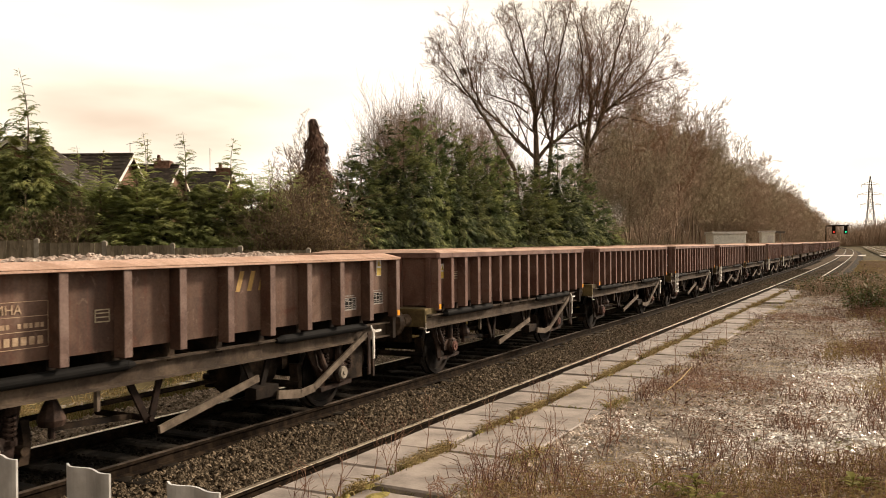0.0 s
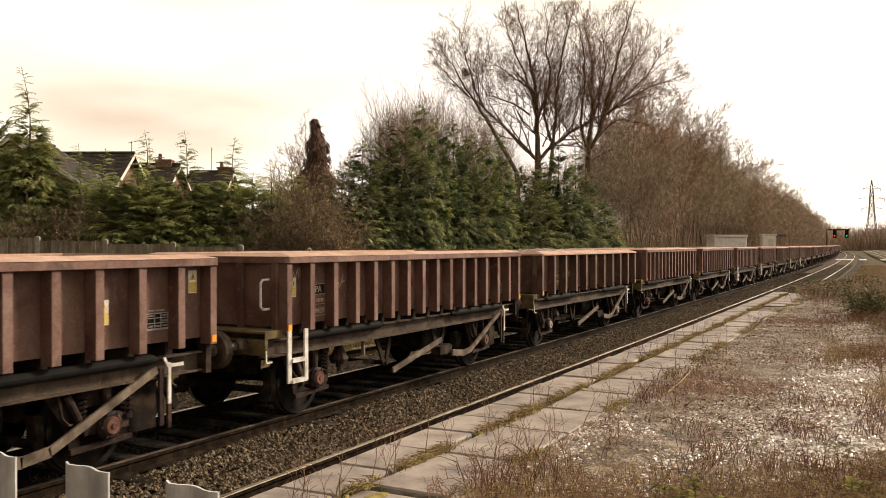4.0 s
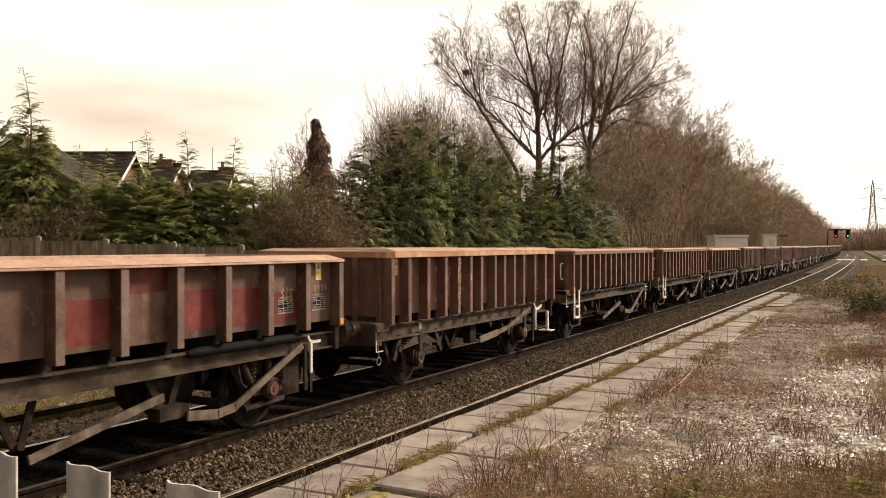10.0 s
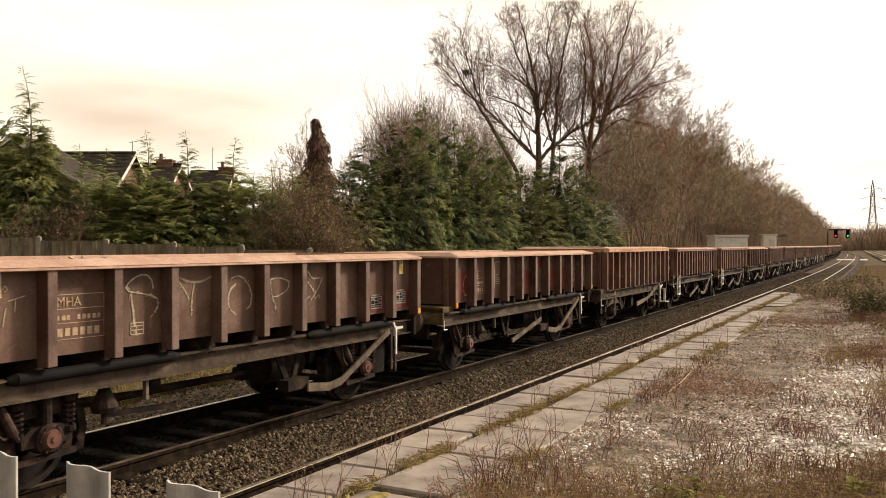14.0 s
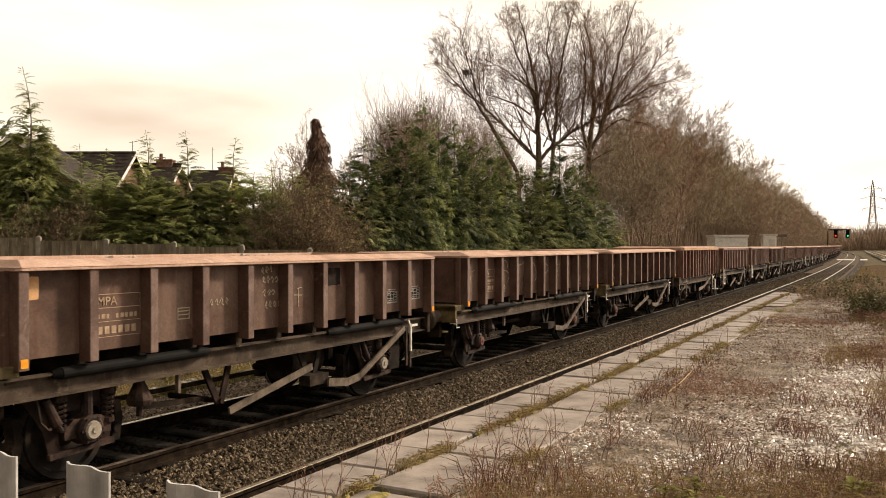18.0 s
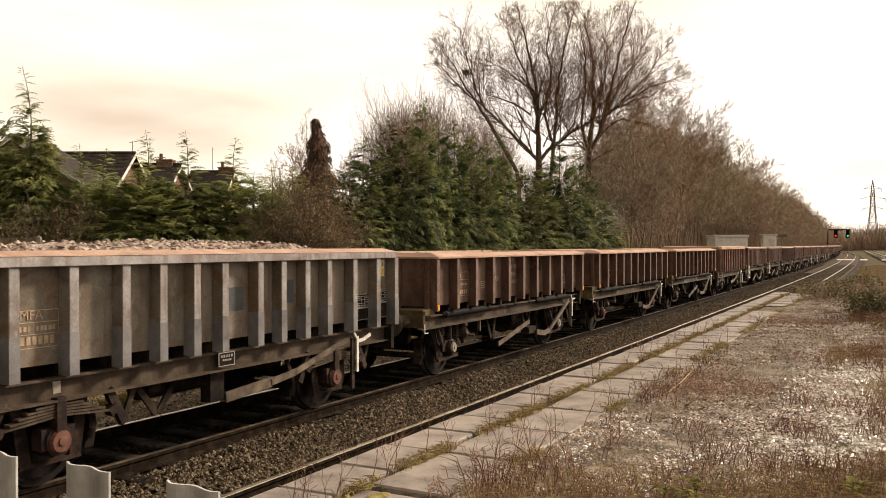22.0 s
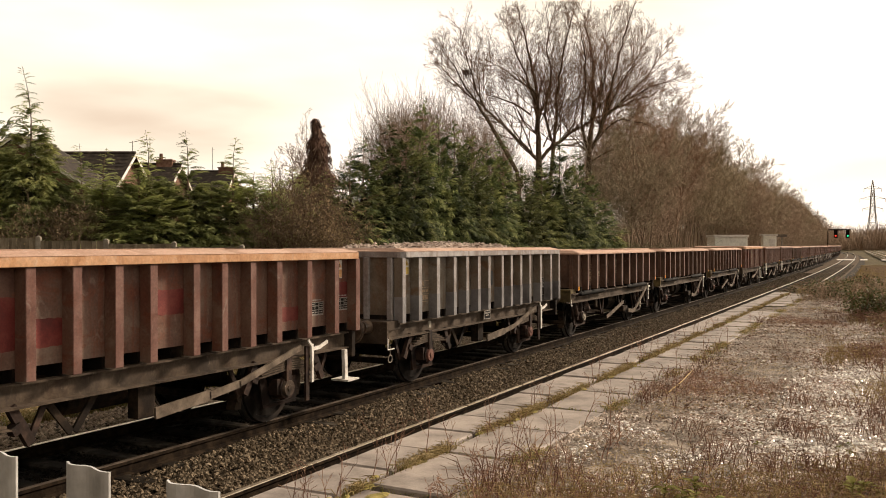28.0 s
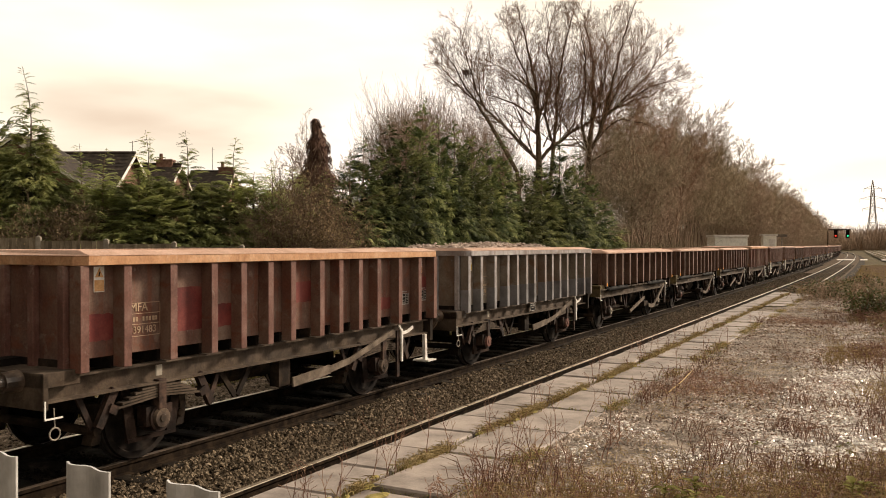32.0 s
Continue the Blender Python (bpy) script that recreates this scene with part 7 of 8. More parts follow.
def lineside_boxes():
    c = thing("equipment_building", "grey flat-roofed trackside equipment building", "equipment building", at=pose(-12.75, 75.3, 0, 0, 0, 27))
    part("wall", MB().box(-1.35, 1.35, -1.1, 1.1, -.3, 2.95), M["cabinet"], c, bevel=.03)
    part("flat_roof", MB().box(-1.45, 1.45, -1.2, 1.2, 2.95, 3.15), M["bargeboard"], c, bevel=.02)
    part("door", MB().box(.75, 1.28, -1.13, -1.105, -.1, 2.0), M["concrete"], c)
    d = thing("signal_cabinet", "tall grey cabinet with white overhanging lid", "cabinet", at=pose(-11.3, 90.2, 0, 0, 0, 20))
    part("cabinet_body", MB().box(-.62, .62, -.5, .5, -.3, 3.2), M["cabinet"], d, bevel=.02)
    part("lid", MB().box(-.75, .75, -.62, .62, 3.2, 3.36), M["bargeboard"], d, "white lid", bevel=.02)
    part("cabinet_door", MB().box(-.05, .5, -.53, -.505, 0, 2.9), M["bargeboard"], d)
    e = thing("loudspeaker_post", "small dark post behind the train", "post", at=pose(-12.5, 112, 0))
    part("shaft", MB().tube((0, 0, -.3), (0, 0, 3.6), .06, n=8), M["steel"], e)
    part("head", MB().box(-.6, .6, -.1, .1, 3.3, 3.6), M["steel"], e)
    # signal gantry far down the line
    g = thing("signal_gantry", "dark signal gantry with red and green lights", "signal", at=pose(-15.5, 287, 0, 0, 0, 5))
    for x in (-3.4,):
        part("gantry_post", MB().box(x - .18, x + .18, -.2, .2, -.4, 6.8), M["frame"], g)
    part("gantry_beam", MB().box(-3.6, 3.0, -.3, .3, 6.75, 7.15), M["frame"], g)
    for x, m_ in ((-1.2, "sigred"), (2.1, "siggreen")):
        s = part("signal_head", MB().box(x - .52, x + .52, -.55, -.3, 4.5, 6.75), M["black"], g)
        part("signal_light", MB().tube((x, -.56, 5.1), (x, -.60, 5.1), .19, n=14), M[m_], s)
    # pylon on the horizon
    p_ = thing("pylon", "grey lattice electricity pylon on the horizon", "pylon", at=pose(-15.2, 660, 0, 0, 0, 12))
    lv = [(0, 4.6), (9, 3.5), (18, 2.4), (26, 1.6), (33, 1.25), (40, .9), (47, .12)]
    r = .16
    body = MB()
    for (z0, w0), (z1, w1) in zip(lv, lv[1:]):
        for sx, sy in ((-1, -1), (1, -1), (1, 1), (-1, 1)):
            body.tube((sx * w0, sy * w0, z0), (sx * w1, sy * w1, z1), r * 1.5, n=4)
        for s in (-1, 1):
            body.tube((-w0, s * w0, z0), (w1, s * w1, z1), r, n=4).tube((w0, s * w0, z0), (-w1, s * w1, z1), r, n=4)
            body.tube((s * w0, -w0, z0), (s * w1, w1, z1), r, n=4).tube((s * w0, w0, z0), (s * w1, -w1, z1), r, n=4)
        body.tube((-w1, -w1, z1), (w1, -w1, z1), r, n=4).tube((-w1, w1, z1), (w1, w1, z1), r, n=4)
    part("lattice_mast", body, M["pylonsteel"], p_)
    for z, ln in ((27, 6.5), (34, 8.0), (41, 5.5)):
        arm = MB()
        for s in (-1, 1):
            arm.tube((0, -.8, z), (s * ln, 0, z + .3), r, n=4).tube((0, .8, z), (s * ln, 0, z + .3), r, n=4).tube((0, 0, z + 2.2), (s * ln, 0, z + .3), r, n=4)
        a_ = part("cross_arm", arm, M["pylonsteel"], p_)
        for s in (-1, 1):
            part("insulator", MB().tube((s * ln, 0, z + .3), (s * ln, 0, z - 2.0), .14, n=5), M["pylonsteel"], a_)


lineside_boxes()


def palisade():
    """The galvanised fence before the camera; its pales end a little below the lens."""
    f = thing("palisade_fence", "galvanised steel palisade fence with wavy pale tops", "fence")
    # W-section in plan, with a dip and a raised shoulder along the top
    xs = np.linspace(-.0345, .0345, 15)
    def plan(x):
        return .0025 * math.cos(x / .036 * math.pi * 1.5) * (1 if abs(x) < .030 else .6)
    v, fc, n = [], [], len(xs)
    for zlev in (0, 1):
        for side in (0, .003):
            for x in xs:
                top = 1.187 - .0008 * math.tanh((x - .008) / .010) + (.002 if x < -.031 else 0)
                v.append((x, plan(x) + side, top if zlev else 0))
    for i in range(n - 1):
        fc += [(i, i + 1, 2 * n + i + 1, 2 * n + i), (n + i + 1, n + i, 3 * n + i, 3 * n + i + 1), (2 * n + i, 2 * n + i + 1, 3 * n + i + 1, 3 * n + i)]
    fc += [(0, 2 * n, 3 * n, n), (n - 1, 2 * n - 1, 4 * n - 1, 3 * n - 1)]
    me = MB().poly(v, fc).mesh("pale", M["galv"])
    for i in range(13):
        x = -.631 - .1545 * (i - 2)
        if abs(x + .0) < 3 and i > 1:
            part("pale", me, None, f, at=pose(x, .645, .862 + rng.uniform(-.001, .001), 0, 0, rng.uniform(-1.5, 1.5)))
    for z in (.15, .85):
        part("fence_rail", MB().box(-2.3, -.25, .66, .70, .876 + z, .876 + z + .05), M["galv"], f)
    part("post", MB().box(-1.75, -1.69, .66, .74, .86, 1.96), M["galv"], f)


palisade()


def crossing_and_branch():
    c = thing("foot_crossing", "pale boarded foot crossing over the tracks", "crossing", kind="structure")
    for x0, x1 in ((-12.3, -11.2), (-8.55, -6.0), (-5.2, -4.2), (-2.2, 2.0)):
        part("deck_board", MB().prism([(150.0, -.10), (151.6, -.10), (151.6, .05), (150.7, .05)], x0, x1, 'x'), M["bargeboard"], c)
    # the branch that joins from the east
    for o in (-.75, .75, 3.0, 4.5):
        t = thing("branch_rail", "curved rail of the joining branch line", "rail", "branch rails", kind="structure")
        mb = MB()
        ys = np.arange(115, 470, 12.0)
        for y, y2 in zip(ys, ys[1:]):
            def bx(q):
                return 5.9 - .043 * q + o + 2.2e-5 * (q - 300) ** 2
            mb.poly([(bx(y) - .035, y, 0), (bx(y) + .035, y, 0), (bx(y2) + .035, y2, 0), (bx(y2) - .035, y2, 0), (bx(y) - .06, y, -.16), (bx(y) + .06, y, -.16), (bx(y2) + .06, y2, -.16), (bx(y2) - .06, y2, -.16)],
                    [(0, 1, 2, 3), (0, 4, 5, 1), (1, 5, 6, 2), (2, 6, 7, 3), (3, 7, 4, 0)])
        part("rail_bar", mb, M["railtop"], t)
    mb = MB()
    ys = np.arange(110, 480, 15.0)
    pts, fcs = [], []
    for i, y in enumerate(ys):
        b = 5.9 - .043 * y + 2.2e-5 * (y - 300) ** 2
        pts += [(b - 1.6, y, -.14), (b + 5.6, y, -.14)]
        if i:
            fcs.append((2 * i - 2, 2 * i - 1, 2 * i + 1, 2 * i))
    tagged(new("branch_bed", MB().poly(pts, fcs).mesh("branch_bed", M["soil"])), "ballast bed of the branch line", "ballast", kind="structure")


crossing_and_branch()

def cable_route():
    """Concrete troughing with separate lids along the far side of the line."""
    c = thing("cable_route", "pale concrete cable troughing with loose lids", "cable trough", kind="structure")
    me = MB().box(-.21, .21, -.485, .485, 0, .06).mesh("trough_lid", M["concrete"], bevel=.012)
    for i in range(44):
        y = -2 + i * .99
        part("trough_lid", me, None, c, at=pose(-12.05 - bend(y) + rng.uniform(-.02, .02), y, -.40 + rng.uniform(-.01, .015), rng.uniform(-1, 1), rng.uniform(-2, 2), rng.uniform(-1, 1)))


cable_route()

# ---- loose stones, weeds and grass ----


def blades(pts, h, lean, w, name, material, label, category):
    """Bent blades of grass or stems, two tapering pieces each."""
    n = len(pts)
    a = rng.uniform(0, 6.28, n)
    d = np.stack([np.cos(a), np.sin(a)], 1) * (lean * rng.uniform(.2, 1, n))[:, None]
    hh = h * rng.uniform(.45, 1.15, n)
    p0 = np.asarray(pts)
    p1 = p0 + np.concatenate([d * .4 * hh[:, None], (hh * .6)[:, None]], 1)
    p2 = p0 + np.concatenate([d * 1.2 * hh[:, None], (hh * (1 - .3 * lean))[:, None]], 1)
    w = np.full(n, w)
    segs = np.concatenate([np.stack([*p0.T, *p1.T, w, w * .7], 1), np.stack([*p1.T, *p2.T, w * .7, w * .25], 1)])
    return tagged(new(name, tubes_mesh(name, segs, material, 3)), label, category, kind="stuff")


def stones_and_weeds():
    # ballast between and beside the rails
    def bed(n, x0, x1, y0, y1, z, power=1.6):
        y = y0 + (y1 - y0) * rng.uniform(0, 1, n) ** power
        x = rng.uniform(x0, x1, n)
        bz = z + .02 * np.sin(x * 3 + y * 2)
        return np.stack([x - np.array([bend(q) for q in y]), y, bz + rng.uniform(-.012, .018, n)], 1)
    pts = bed(30000, -7.12, -5.50, 1.0, 34, -.150, 1.5)
    tagged(new("ballast_stones", stones_mesh("ballast_stones", pts, np.full(len(pts), .030), M["ballast"], .8)), "angular brown ballast stones between the tracks", "ballast", kind="stuff")
    pts = np.concatenate([bed(9000, -7.12, -5.50, 33, 80, -.150, 1.0), bed(4000, -5.3, -4.0, 33, 80, -.165, 1.0)])
    tagged(new("ballast_stones", stones_mesh("ballast_stones", pts, np.full(len(pts), .042), M["ballast"], .8, cap=True)), "brown ballast stones further down the line", "ballast", kind="stuff")
    # far stones, brightened in colour for the light that falls behind the wagons
    pts = bed(14000, -10.4, -8.85, 1.0, 26, -.165, 1.3)
    tagged(new("ballast_stones", stones_mesh("ballast_stones", pts, np.full(len(pts), .032), M["ballastfar"], .8)), "angular brown ballast stones beyond the train", "ballast", kind="stuff")
    # stones inside the rails, their shade put into the dark colour
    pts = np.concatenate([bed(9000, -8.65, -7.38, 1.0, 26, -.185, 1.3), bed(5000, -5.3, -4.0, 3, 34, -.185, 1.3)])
    tagged(new("ballast_stones", stones_mesh("ballast_stones", pts, np.full(len(pts), .030), M["ballastdk"], .8, cap=True)), "dark oily ballast stones inside the tracks, shade in their colour", "ballast", kind="stuff")
    n = 16000
    y = rng.uniform(0, 32, n)
    x = -11.3 - 4.5 * rng.uniform(0, 1, n) - np.array([bend(q) for q in y])
    dens = np.array([noise.noise(Vector((q * 1.3, r_ * 1.1, 51))) for q, r_ in zip(x, y)])
    z = np.interp(-x, [11.6, 12.2, 14.5, 17], [-.42, -.42, -.1, .3])
    blades(np.stack([x, y, z], 1)[dens > .08], .42, .9, .007, "dry_grass", M["straw"], "dry grass along the far side of the line", "grass")
    tf = []
    for i in range(330):
        yc = rng.uniform(1, 34)
        xc = -11.0 - 1.9 * rng.uniform(0, 1) ** 1.4 - bend(yc)
        zc = np.interp(-xc, [10.2, 11.6, 12.2, 14.5], [-.19, -.42, -.42, -.1])
        for _ in range(int(rng.integers(25, 80))):
            tf.append((xc + rng.normal(0, .09), yc + rng.normal(0, .11), zc))
    tf = np.array(tf)
    pick = rng.uniform(0, 1, len(tf)) < .5
    blades(tf[pick], .30, .8, .006, "dry_grass", M["straw"], "straw-coloured tufts beside the far rail", "grass")
    blades(tf[~pick], .26, .8, .006, "green_grass", M["greengrass"], "yellow-green tufts beside the far rail", "grass")
    # flints on the platform
    def plat(n, x0, x1, y0, y1, power=1.7):
        y = y0 + (y1 - y0) * rng.uniform(0, 1, n) ** power
        x = rng.uniform(x0, x1, n)
        b = np.array([bend(q) for q in y])
        z = np.array([.845 + .01 * (q + 2) + .022 * noise.noise(Vector((q * 1.3, r * 1.3, 3))) + .012 * noise.noise(Vector((q * 4, r * 4, 9))) for q, r in zip(x, y)])
        dens = np.array([noise.noise(Vector((q * .9, r * .45, 5))) for q, r in zip(x, y)])
        return np.stack([x - b, y, z + .004], 1), dens
    def white(p):
        """How thickly the pale flints lie: along the front of the gravel and over its back."""
        x, y = p[:, 0], p[:, 1]
        front = np.exp(-((y - 6.3 - .35 * (x + 1.5)) / .75) ** 2)
        back = 1.25 / (1 + np.exp(-(x + .95 - .05 * (y - 9)) / .20)) * np.exp(-((y - 9.8) / 3.4) ** 2)
        return np.maximum(front * np.interp(x, [-1.4, -.6], [.25, 1.0]), back)
    p, dn = plat(110000, -2.2, .9, 3.5, 27, 1.35)
    ok = (dn + rng.uniform(-.45, .45, len(p))) > .05 + .25 * white(p)
    p = p[ok]
    m = len(p)
    kx = rng.normal(0, 1, (m, 2, 3)); kx[:, :, 2] *= .30
    kx = kx / np.linalg.norm(kx, axis=2, keepdims=True) * (rng.uniform(.007, .020, (m, 1, 1)))
    c = p + np.array([0, 0, .008])
    v = np.stack([c - kx[:, 0], c + kx[:, 1] * .7, c + kx[:, 0], c - kx[:, 1] * .6], 1).reshape(-1, 3)
    tagged(new("leaf_litter", raw_mesh("leaf_litter", v, np.arange(m * 4).reshape(-1, 4), M["litter"])), "dead leaf litter and bark bits on the gravel", "litter", kind="stuff")
    p, dn = plat(150000, -2.15, .9, 3.6, 27, 1.3)
    dn2 = np.array([noise.noise(Vector((q * 2.6, r_ * 1.7, 77))) for q, r_ in p[:, :2]])
    keep = .42 + .45 * dn + .9 * dn2 + .75 * white(p) - .35 * (p[:, 0] < -1.0) * (p[:, 1] > 7.6) > rng.uniform(.15, 1.25, len(p))
    tagged(new("pale_flints", stones_mesh("pale_flints", p[keep], rng.uniform(.006, .0155, keep.sum()) * (1 + .35 * white(p[keep])), M["pebble"], .55, .8, cap=True)), "pale damp flints strewn over the platform", "gravel", kind="stuff")
    p, dn = plat(110000, -2.2, .9, 3.6, 27, 1.3)
    tagged(new("brown_flints", stones_mesh("brown_flints", p, rng.uniform(.005, .0125, len(p)), M["pebbledk"], .7, .6, cap=True)), "brown and grey gravel stones over the platform", "gravel", kind="stuff")
    # straw grass along the slab joints
    n = 15000
    y = 3.2 + 23.5 * rng.uniform(0, 1, n) ** 1.35
    b = np.array([bend(q) for q in y])
    x = EDGE_X + .45 + rng.normal(0, .026, n) - b
    cl = np.array([noise.noise(Vector((q * 1.7, 0, 2))) for q in y])
    k = (cl + rng.uniform(-.22, .22, n)) > .0
    blades(np.stack([x, y, np.full(n, .85)], 1)[k], .085, 1.2, .0030, "straw_grass", M["straw"], "dry straw-coloured grass in the slab joint", "grass")
    n = 700
    y = 3.2 + 23.5 * rng.uniform(0, 1, n) ** 1.4
    x = EDGE_X + .45 + rng.normal(0, .03, n) - np.array([bend(q) for q in y])
    blades(np.stack([x, y, np.full(n, .85)], 1), .07, .9, .003, "green_grass", M["greengrass"], "short mossy grass in the slab joint", "grass")
    # straw, moss and soil crumbs over the outer edge of the flags
    n = 9000
    y = 3.4 + 22 * rng.uniform(0, 1, n) ** 1.35
    x = EDGE_X + 1.03 + rng.normal(0, .045, n) - np.array([bend(q) for q in y])
    cl = np.array([noise.noise(Vector((q * 1.4, 3.1, 6))) for q in y])
    k = (cl + rng.uniform(-.2, .2, n)) > .08
    pe = np.stack([x, y, np.full(n, .852)], 1)[k]
    blades(pe[::2], .075, 1.3, .0030, "straw_grass", M["straw"], "straw-coloured grass along the edge of the flags", "grass")
    blades(pe[1::2], .060, 1.3, .0030, "joint_grass", M["greengrass"], "yellow-green moss grass along the edge of the flags", "grass")
    n = 9000
    y = 3.4 + 22 * rng.uniform(0, 1, n) ** 1.35
    x = EDGE_X + 1.06 + rng.normal(0, .04, n) - np.array([bend(q) for q in y])
    tagged(new("soil_crumbs", stones_mesh("soil_crumbs", np.stack([x, y, np.full(n, .858)], 1), rng.uniform(.008, .022, n), M["pebbledk"], .6, .6, cap=True)), "brown soil and gravel crumbs against the flags", "gravel", kind="stuff")
    # joints across the flags, and moss pads
    pts = []
    for i in range(900):
        j = int(rng.integers(2, 28))
        pts.append((EDGE_X + .5 + rng.uniform(0, .5) - bend(j * .9), -1.47 + j * .952 + rng.normal(0, .018), .84))
    blades(np.array(pts), .05, .9, .0028, "joint_grass", M["greengrass"], "moss and grass in the flag joints", "grass")
    mb = MB()
    for i in range(70):
        yc = 3.4 + 16 * rng.uniform(0, 1) ** 1.5
        xc = EDGE_X + .45 + rng.normal(0, .03) - bend(yc)
        if i == 0:
            xc, yc = EDGE_X + .62, 4.08
        r, a0 = rng.uniform(.03, .09), rng.uniform(0, 6.28)
        if i == 0:
            r = .10
        ring = [(xc + r * .5 * (1 + .3 * math.sin(3 * a + a0)) * math.cos(a), yc + r * (1 + .3 * math.sin(2 * a + a0)) * math.sin(a)) for a in np.linspace(0, 2 * math.pi, 12, endpoint=False)]
        mb.poly([(p, q, .868) for p, q in ring] + [(xc + (p - xc) * .6, yc + (q - yc) * .6, .879) for p, q in ring] + [(xc, yc, .881)],
                [(j, (j + 1) % 12, 12 + (j + 1) % 12, 12 + j) for j in range(12)] + [(12 + j, 12 + (j + 1) % 12, 24) for j in range(12)])
    tagged(new("moss_pads", mb.mesh("moss_pads", M["mossbed"], smooth=True)), "yellow-green moss cushions between the slabs", "moss", kind="stuff")
    # dead stems: along the slabs, and in brown drifts over the gravel
    def drift(n, x0, x1, y0, y1, thr, seed):
        y = y0 + (y1 - y0) * rng.uniform(0, 1, n) ** 1.5
        x = rng.uniform(x0, x1, n)
        dens = np.array([noise.noise(Vector((q * .8, r * .5, seed))) for q, r in zip(x, y)])
        k_ = dens + rng.uniform(-.15, .15, n) > thr
        return np.stack([x - np.array([bend(q) for q in y]), y, np.full(n, .84) + .01 * (x + 2)], 1)[k_]
    blades(drift(34000, -2.1, 1.0, 3.5, 27, .33, 8), .10, 1.7, .0022, "dead_stems", M["twig"], "matted dead reddish stems over the gravel", "weeds")
    blades(drift(9000, -2.1, 1.0, 4.5, 27, -.05, 15), .055, 1.6, .0022, "dry_grass", M["straw"], "short dry straw scattered over the gravel", "grass")
    # separate clumps of dead stems that stand in the gravel
    pc = []
    for i in range(48):
        if i < 9:
            yc = 3.9 + 13 * rng.uniform(0, 1) ** 1.4
            xc = -2.12 + rng.normal(0, .06) - bend(yc)
        else:
            xc, yc = -1.7 + 2.4 * rng.uniform(0, 1), 4.9 + 11 * rng.uniform(0, 1) ** 1.6
        if i >= 34:
            xc, yc = rng.uniform(-.75, .12), rng.uniform(5.4, 7.4) + (2.0 if i > 42 else 0)
        for j in range(int(rng.integers(14, 60)) + (8 if i >= 34 else 0)):
            pc.append((xc + rng.normal(0, .10), yc + rng.normal(0, .13), .85))
    blades(np.array(pc), .20, 1.0, .0026, "dead_stems", M["twig"], "clumps of dead dark-red stems in the gravel", "weeds")
    y = rng.uniform(3.5, 7.2, 30000)
    x = -2.12 + 3.05 * rng.uniform(0, 1, 30000)
    k = y < 4.85 + .55 * (x + 1.9) + .5 * np.maximum(x + 1.0, 0) + rng.uniform(-.7, .35, 30000)
    pm = np.stack([x, y, np.full(30000, .85)], 1)[k]
    blades(pm[::4], .17, 1.3, .0024, "dry_stems", M["straw"], "pale dry stems among the dead mat", "weeds")
    blades(pm[1::3], .11, 1.6, .0024, "dead_stems", M["twig"], "thick mat of dead stems near the fence", "weeds")
    blades(drift(9000, -.8, 1.2, 6, 27, .05, 12), .22, .9, .003, "dry_grass", M["straw"], "dry tufts at the back of the platform", "grass")
    n = 15000
    y = rng.uniform(8, 36, n)
    x = -1.5 + 2.9 * rng.uniform(0, 1, n) ** .6 - np.array([bend(q) for q in y])
    dens = np.array([noise.noise(Vector((q * .35, r_ * .3, 31))) for q, r_ in zip(x, y)])
    k = dens + rng.uniform(-.2, .2, n) > .34 - .55 * (x + .6) - .006 * (y - 14)
    blades(np.stack([x, y, np.where(y < 27, .86, np.clip(.86 - (y - 27) * .03, -.4, .9))], 1)[k], .30, 1.4, .0040, "bramble_scrub", M["twig"], "brown bramble stems behind the platform", "scrub")
    # tall single stalks growing from the joints
    segs = []
    for i in range(60):
        yc = 3.6 + 12 * rng.uniform(0, 1) ** 1.5
        xc = (EDGE_X + .45 if i % 3 else EDGE_X + .98 + rng.uniform(0, .15)) + rng.normal(0, .04) - bend(yc)
        h = rng.uniform(.10, .34)
        grow(segs, Vector((xc, yc, .85)), Vector((rng.uniform(-.2, .2), rng.uniform(-.2, .2), 1)).normalized(), h, .0032, 0, .03, 2, kids=(4, 2), minr=.0012, wander=.15)
    for i in range(16):
        yc = 3.65 + rng.uniform(0, 5.0) * rng.uniform(.2, 1)
        xc = -2.15 + rng.uniform(-.15, .35) + .02 * yc
        for j in range(3):
            grow(segs, Vector((xc + rng.normal(0, .03), yc + rng.normal(0, .03), .85)), Vector((rng.uniform(-.5, .5), rng.uniform(-.5, .5), 1)).normalized(), rng.uniform(.10, .24), .0036, 0, .0, 2, kids=(4, 3), minr=.0014, wander=.2)
    tagged(new("dead_stalks", tubes_mesh("dead_stalks", segs, M["twig"], 4)), "tall dead branching stalks among the slabs", "weeds", kind="stuff")
    st = thing("dead_stick", "long pale dead stick leaning over the flags", "stick")
    part("stick", tubes_mesh("stick", [(-1.95, 8.25, .87, -1.90, 8.65, .93, .007, .005), (-1.90, 8.65, .93, -1.87, 9.0, 1.00, .005, .003)], M["straw"], 6), None, st)
    # scrub and rough grass beyond the platform and along its back
    n = 15000
    y = rng.uniform(26, 120, n)
    x = -2.6 + rng.uniform(0, 1, n) * 4.5 - np.array([bend(q) for q in y])
    z = np.where(y < 60, np.clip(.85 - (y - 27) * .032, -.4, .9), -.4)
    blades(np.stack([x, y, z], 1), .34, .9, .009, "rough_grass", M["straw"], "rough dry grass beyond the platform", "grass")
    n = 14000
    y = rng.uniform(22, 110, n)
    x = -2.3 + rng.uniform(0, 1, n) ** .8 * 4.5 - np.array([bend(q) for q in y])
    dens = np.array([noise.noise(Vector((q * .3, r * .2, 21))) for q, r in zip(x, y)])
    k = dens > -.1
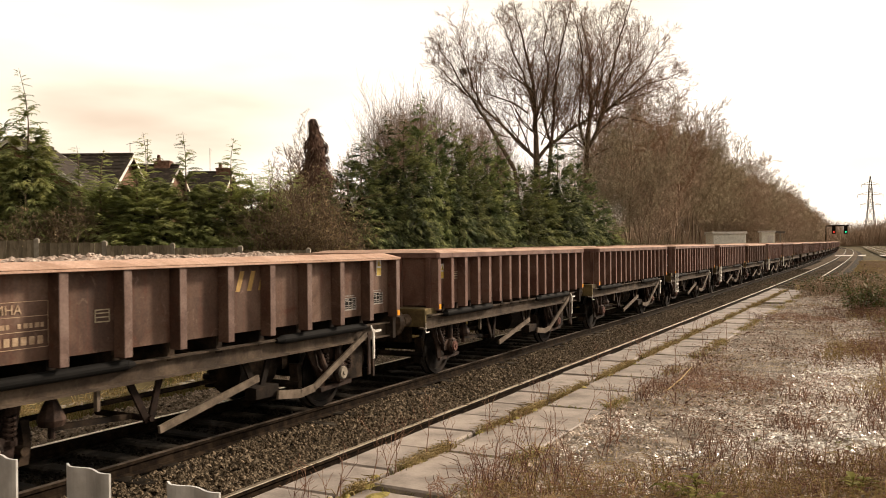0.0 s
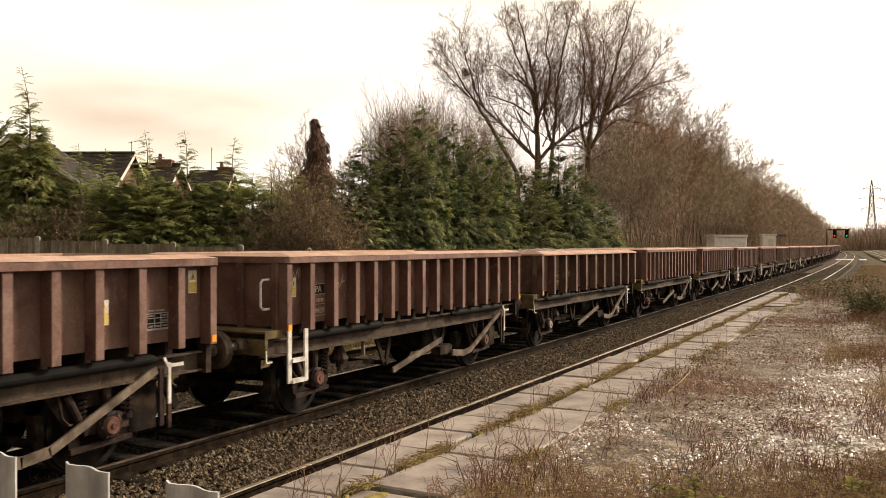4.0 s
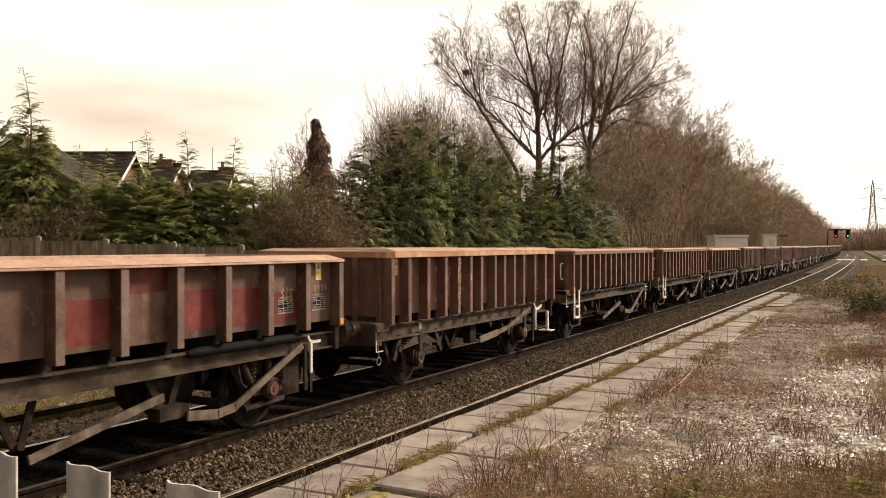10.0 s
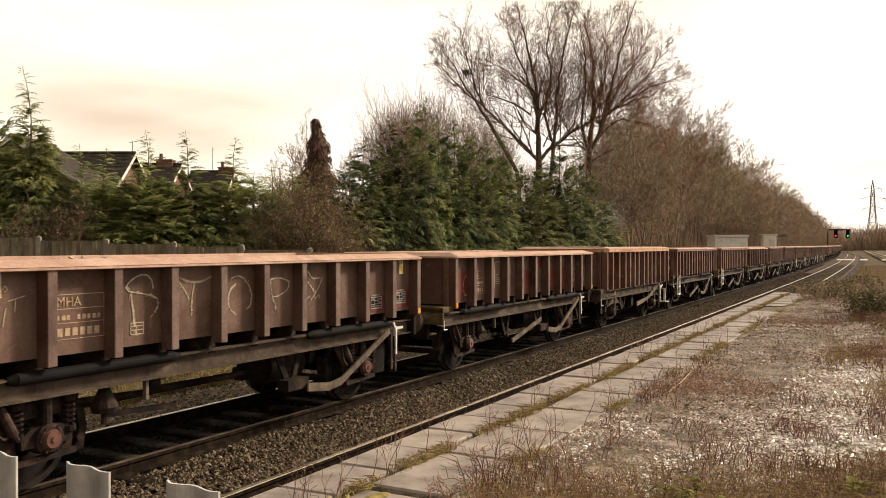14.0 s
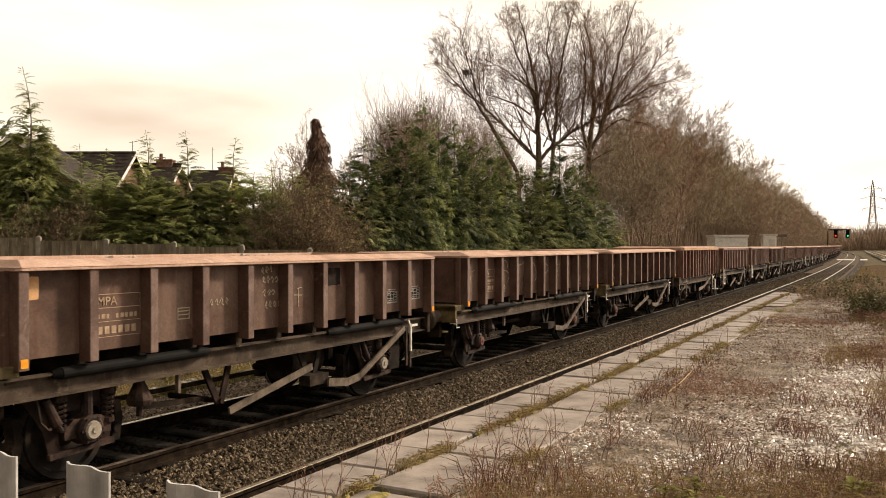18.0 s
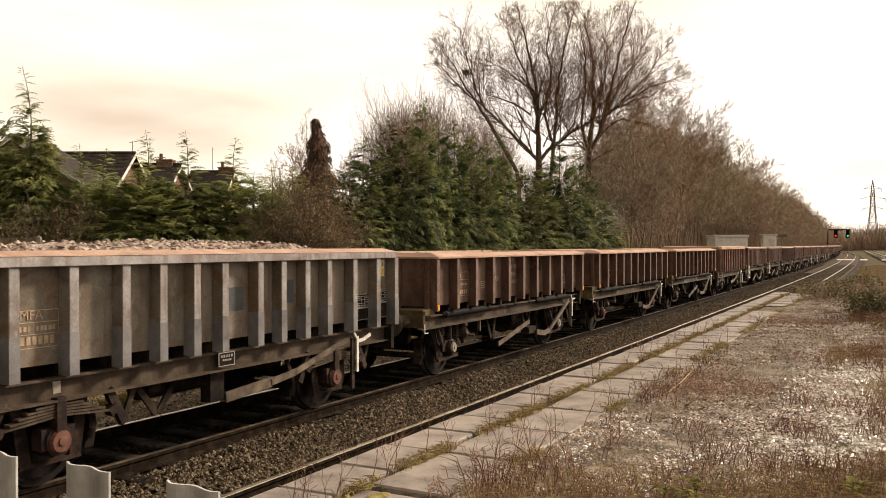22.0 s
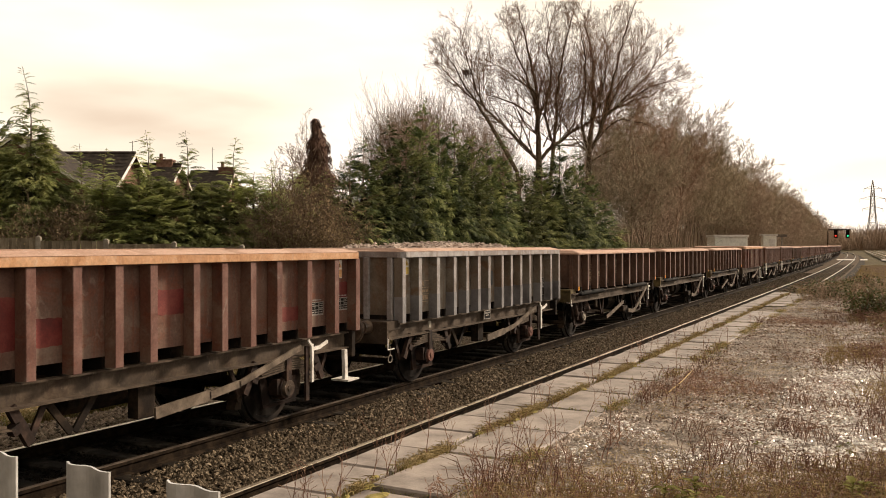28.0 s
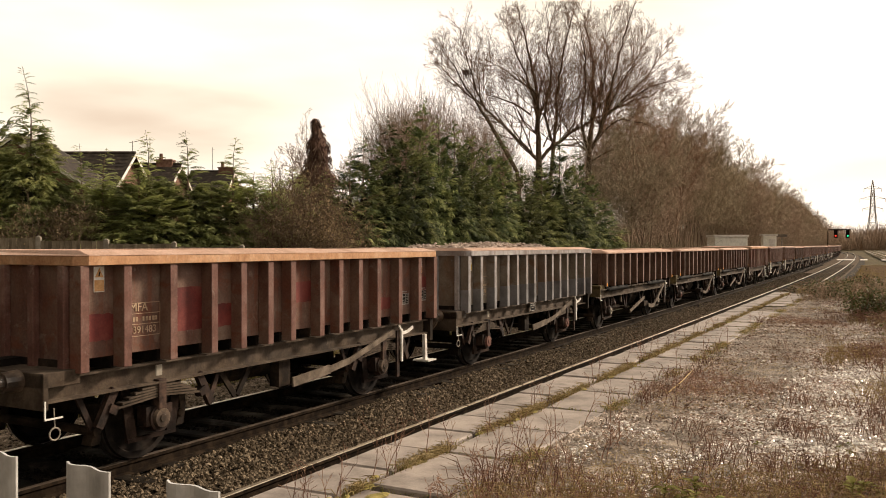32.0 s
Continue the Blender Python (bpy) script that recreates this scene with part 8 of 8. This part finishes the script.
    blades(np.stack([x, y, np.clip(.85 - (y - 27) * .032, -.4, .9)], 1)[k], .55, 1.1, .006, "bramble_scrub", M["barkred"], "brown bramble scrub beyond the platform", "scrub")


rng = np.random.default_rng(9)
stones_and_weeds()


def bramble_bushes():
    """Low tangled bushes: arching stems set with small dark leaves."""
    for i, (x, y, z, r, h, nl) in enumerate([(-1.55, 25.2, .80, .75, .62, 2300), (-.90, 26.6, .80, .8, .68, 1700), (-.30, 18.4, .86, .42, .60, 1900), (.15, 20.0, .86, .5, .60, 1500), (-2.2, 28.4, .72, .5, .40, 500), (.1, 15.0, .86, .3, .3, 350), (-.7, 22.5, .84, .5, .35, 420)]):
        t = thing("bramble_bush", "low tangled bramble bush with dull green leaves", "bush", "brambles at the platform end", at=pose(x - bend(y), y, z))
        segs = []
        for j in range(46):
            a, q = rng.uniform(0, 6.28), rng.uniform(.3, 1)
            p0 = Vector((r * .5 * rng.normal(), r * .5 * rng.normal(), 0))
            p1 = p0 + Vector((math.cos(a) * r * .35, math.sin(a) * r * .35, h * q))
            p2 = p1 + Vector((math.cos(a) * r * .5, math.sin(a) * r * .5, -h * .25 * q))
            segs += [(*p0, *p1, .006, .005), (*p1, *p2, .005, .003)]
        sg = np.array(segs)
        part("stem_tangle", tubes_mesh("stem_tangle", sg, M["twig"], 4), None, t, "arching brown stems")["kind"] = "stuff"
        e = sg[rng.integers(0, len(sg), nl)]
        f = rng.uniform(.2, 1, nl)[:, None]
        c = e[:, :3] * (1 - f) + e[:, 3:6] * f + rng.normal(0, .05, (nl, 3))
        c[:, 2] = np.clip(c[:, 2], .03, None)
        k = rng.normal(0, 1, (nl, 2, 3))
        k[:, :, 2] *= .5
        k = k / np.linalg.norm(k, axis=2, keepdims=True) * rng.uniform(.018, .042, (nl, 1, 1))
        v = np.stack([c - k[:, 0], c + k[:, 1] * .6, c + k[:, 0], c - k[:, 1] * .6], 1).reshape(-1, 3)
        part("foliage", raw_mesh("foliage", v, np.arange(nl * 4).reshape(-1, 4), M["brambleleaf"]), None, t, "dull green leaves")


rng = np.random.default_rng(10)
bramble_bushes()


def leaf_plants():
    """Green weeds near the fence: a rosette of pointed leaves each."""
    lf = MB()
    n = 6
    pts = []
    for i in range(n + 1):
        t = i / n
        w = .030 * math.sin(math.pi * min(1, t * .94 + .06)) ** .8
        z = .05 * t - .09 * t * t
        pts += [(t * .13, -w, z + .006), (t * .13, 0, z - .004), (t * .13, w, z + .006)]
    lf.poly(pts, [(3 * i + a, 3 * i + a + 1, 3 * i + a + 4, 3 * i + a + 3) for i in range(n) for a in (0, 1)])
    me = lf.mesh("leaf", M["leaf"], smooth=True)
    for i in range(13):
        if i < 5:
            x, y = rng.uniform(-1.20, -.80), rng.uniform(4.62, 4.95)
        elif i < 9:
            x, y = rng.uniform(-.30, -.08), rng.uniform(5.2, 5.5)
        else:
            x, y = rng.uniform(-.9, .3), rng.uniform(6.2, 9.5)
        h = rng.uniform(.05, .15) if i < 9 else .04
        t = thing("green_weed", "low green weed with pointed leaves", "weed", "weeds in the gravel", at=pose(x, y, .85))
        part("stem", MB().tube((0, 0, 0), (.01, .01, h), .004, .002, 5), M["leaf"], t)
        for j in range(int(rng.integers(5, 9))):
            part("leaf", me, None, t, at=pose(.005, .005, h * (.5 + .5 * j / 8), 0, rng.uniform(-35, 10), j * 137.5 + rng.uniform(-20, 20)) @ Matrix.Scale(rng.uniform(.35, .75) * (1 if i < 9 else .5), 4))


rng = np.random.default_rng(11)
leaf_plants()


def motions():
    """The train rolls away and slows down; the wheelsets turn with it."""
    turn = []
    d, t = 0.0, 0.0
    while t < 32.0:
        turn.append(t)
        goal = run(t) + .47 * radians(75)
        while t < 32.0 and run(t) < goal:
            t += 1 / 30
    turn[-1:] = [turn[-1], 32.0] if 32.0 - turn[-1] > .1 else [32.0]
    for i, (f, (w, sets, L)) in enumerate(WAGONS):
        rows = []
        for k in range(33):
            y = f + run(k)
            m = on_track(TRAIN_X, y - L / 2)
            rows.append((k, m @ pose(0, L / 2, 0)))
        walk(w, rows)
        if f < 60:
            for s in sets:
                y = s.matrix_basis.translation.y
                walk(s, [(q, pose(0, y, .47, -math.degrees(run(q) / .47) % 360)) for q in turn])


motions()
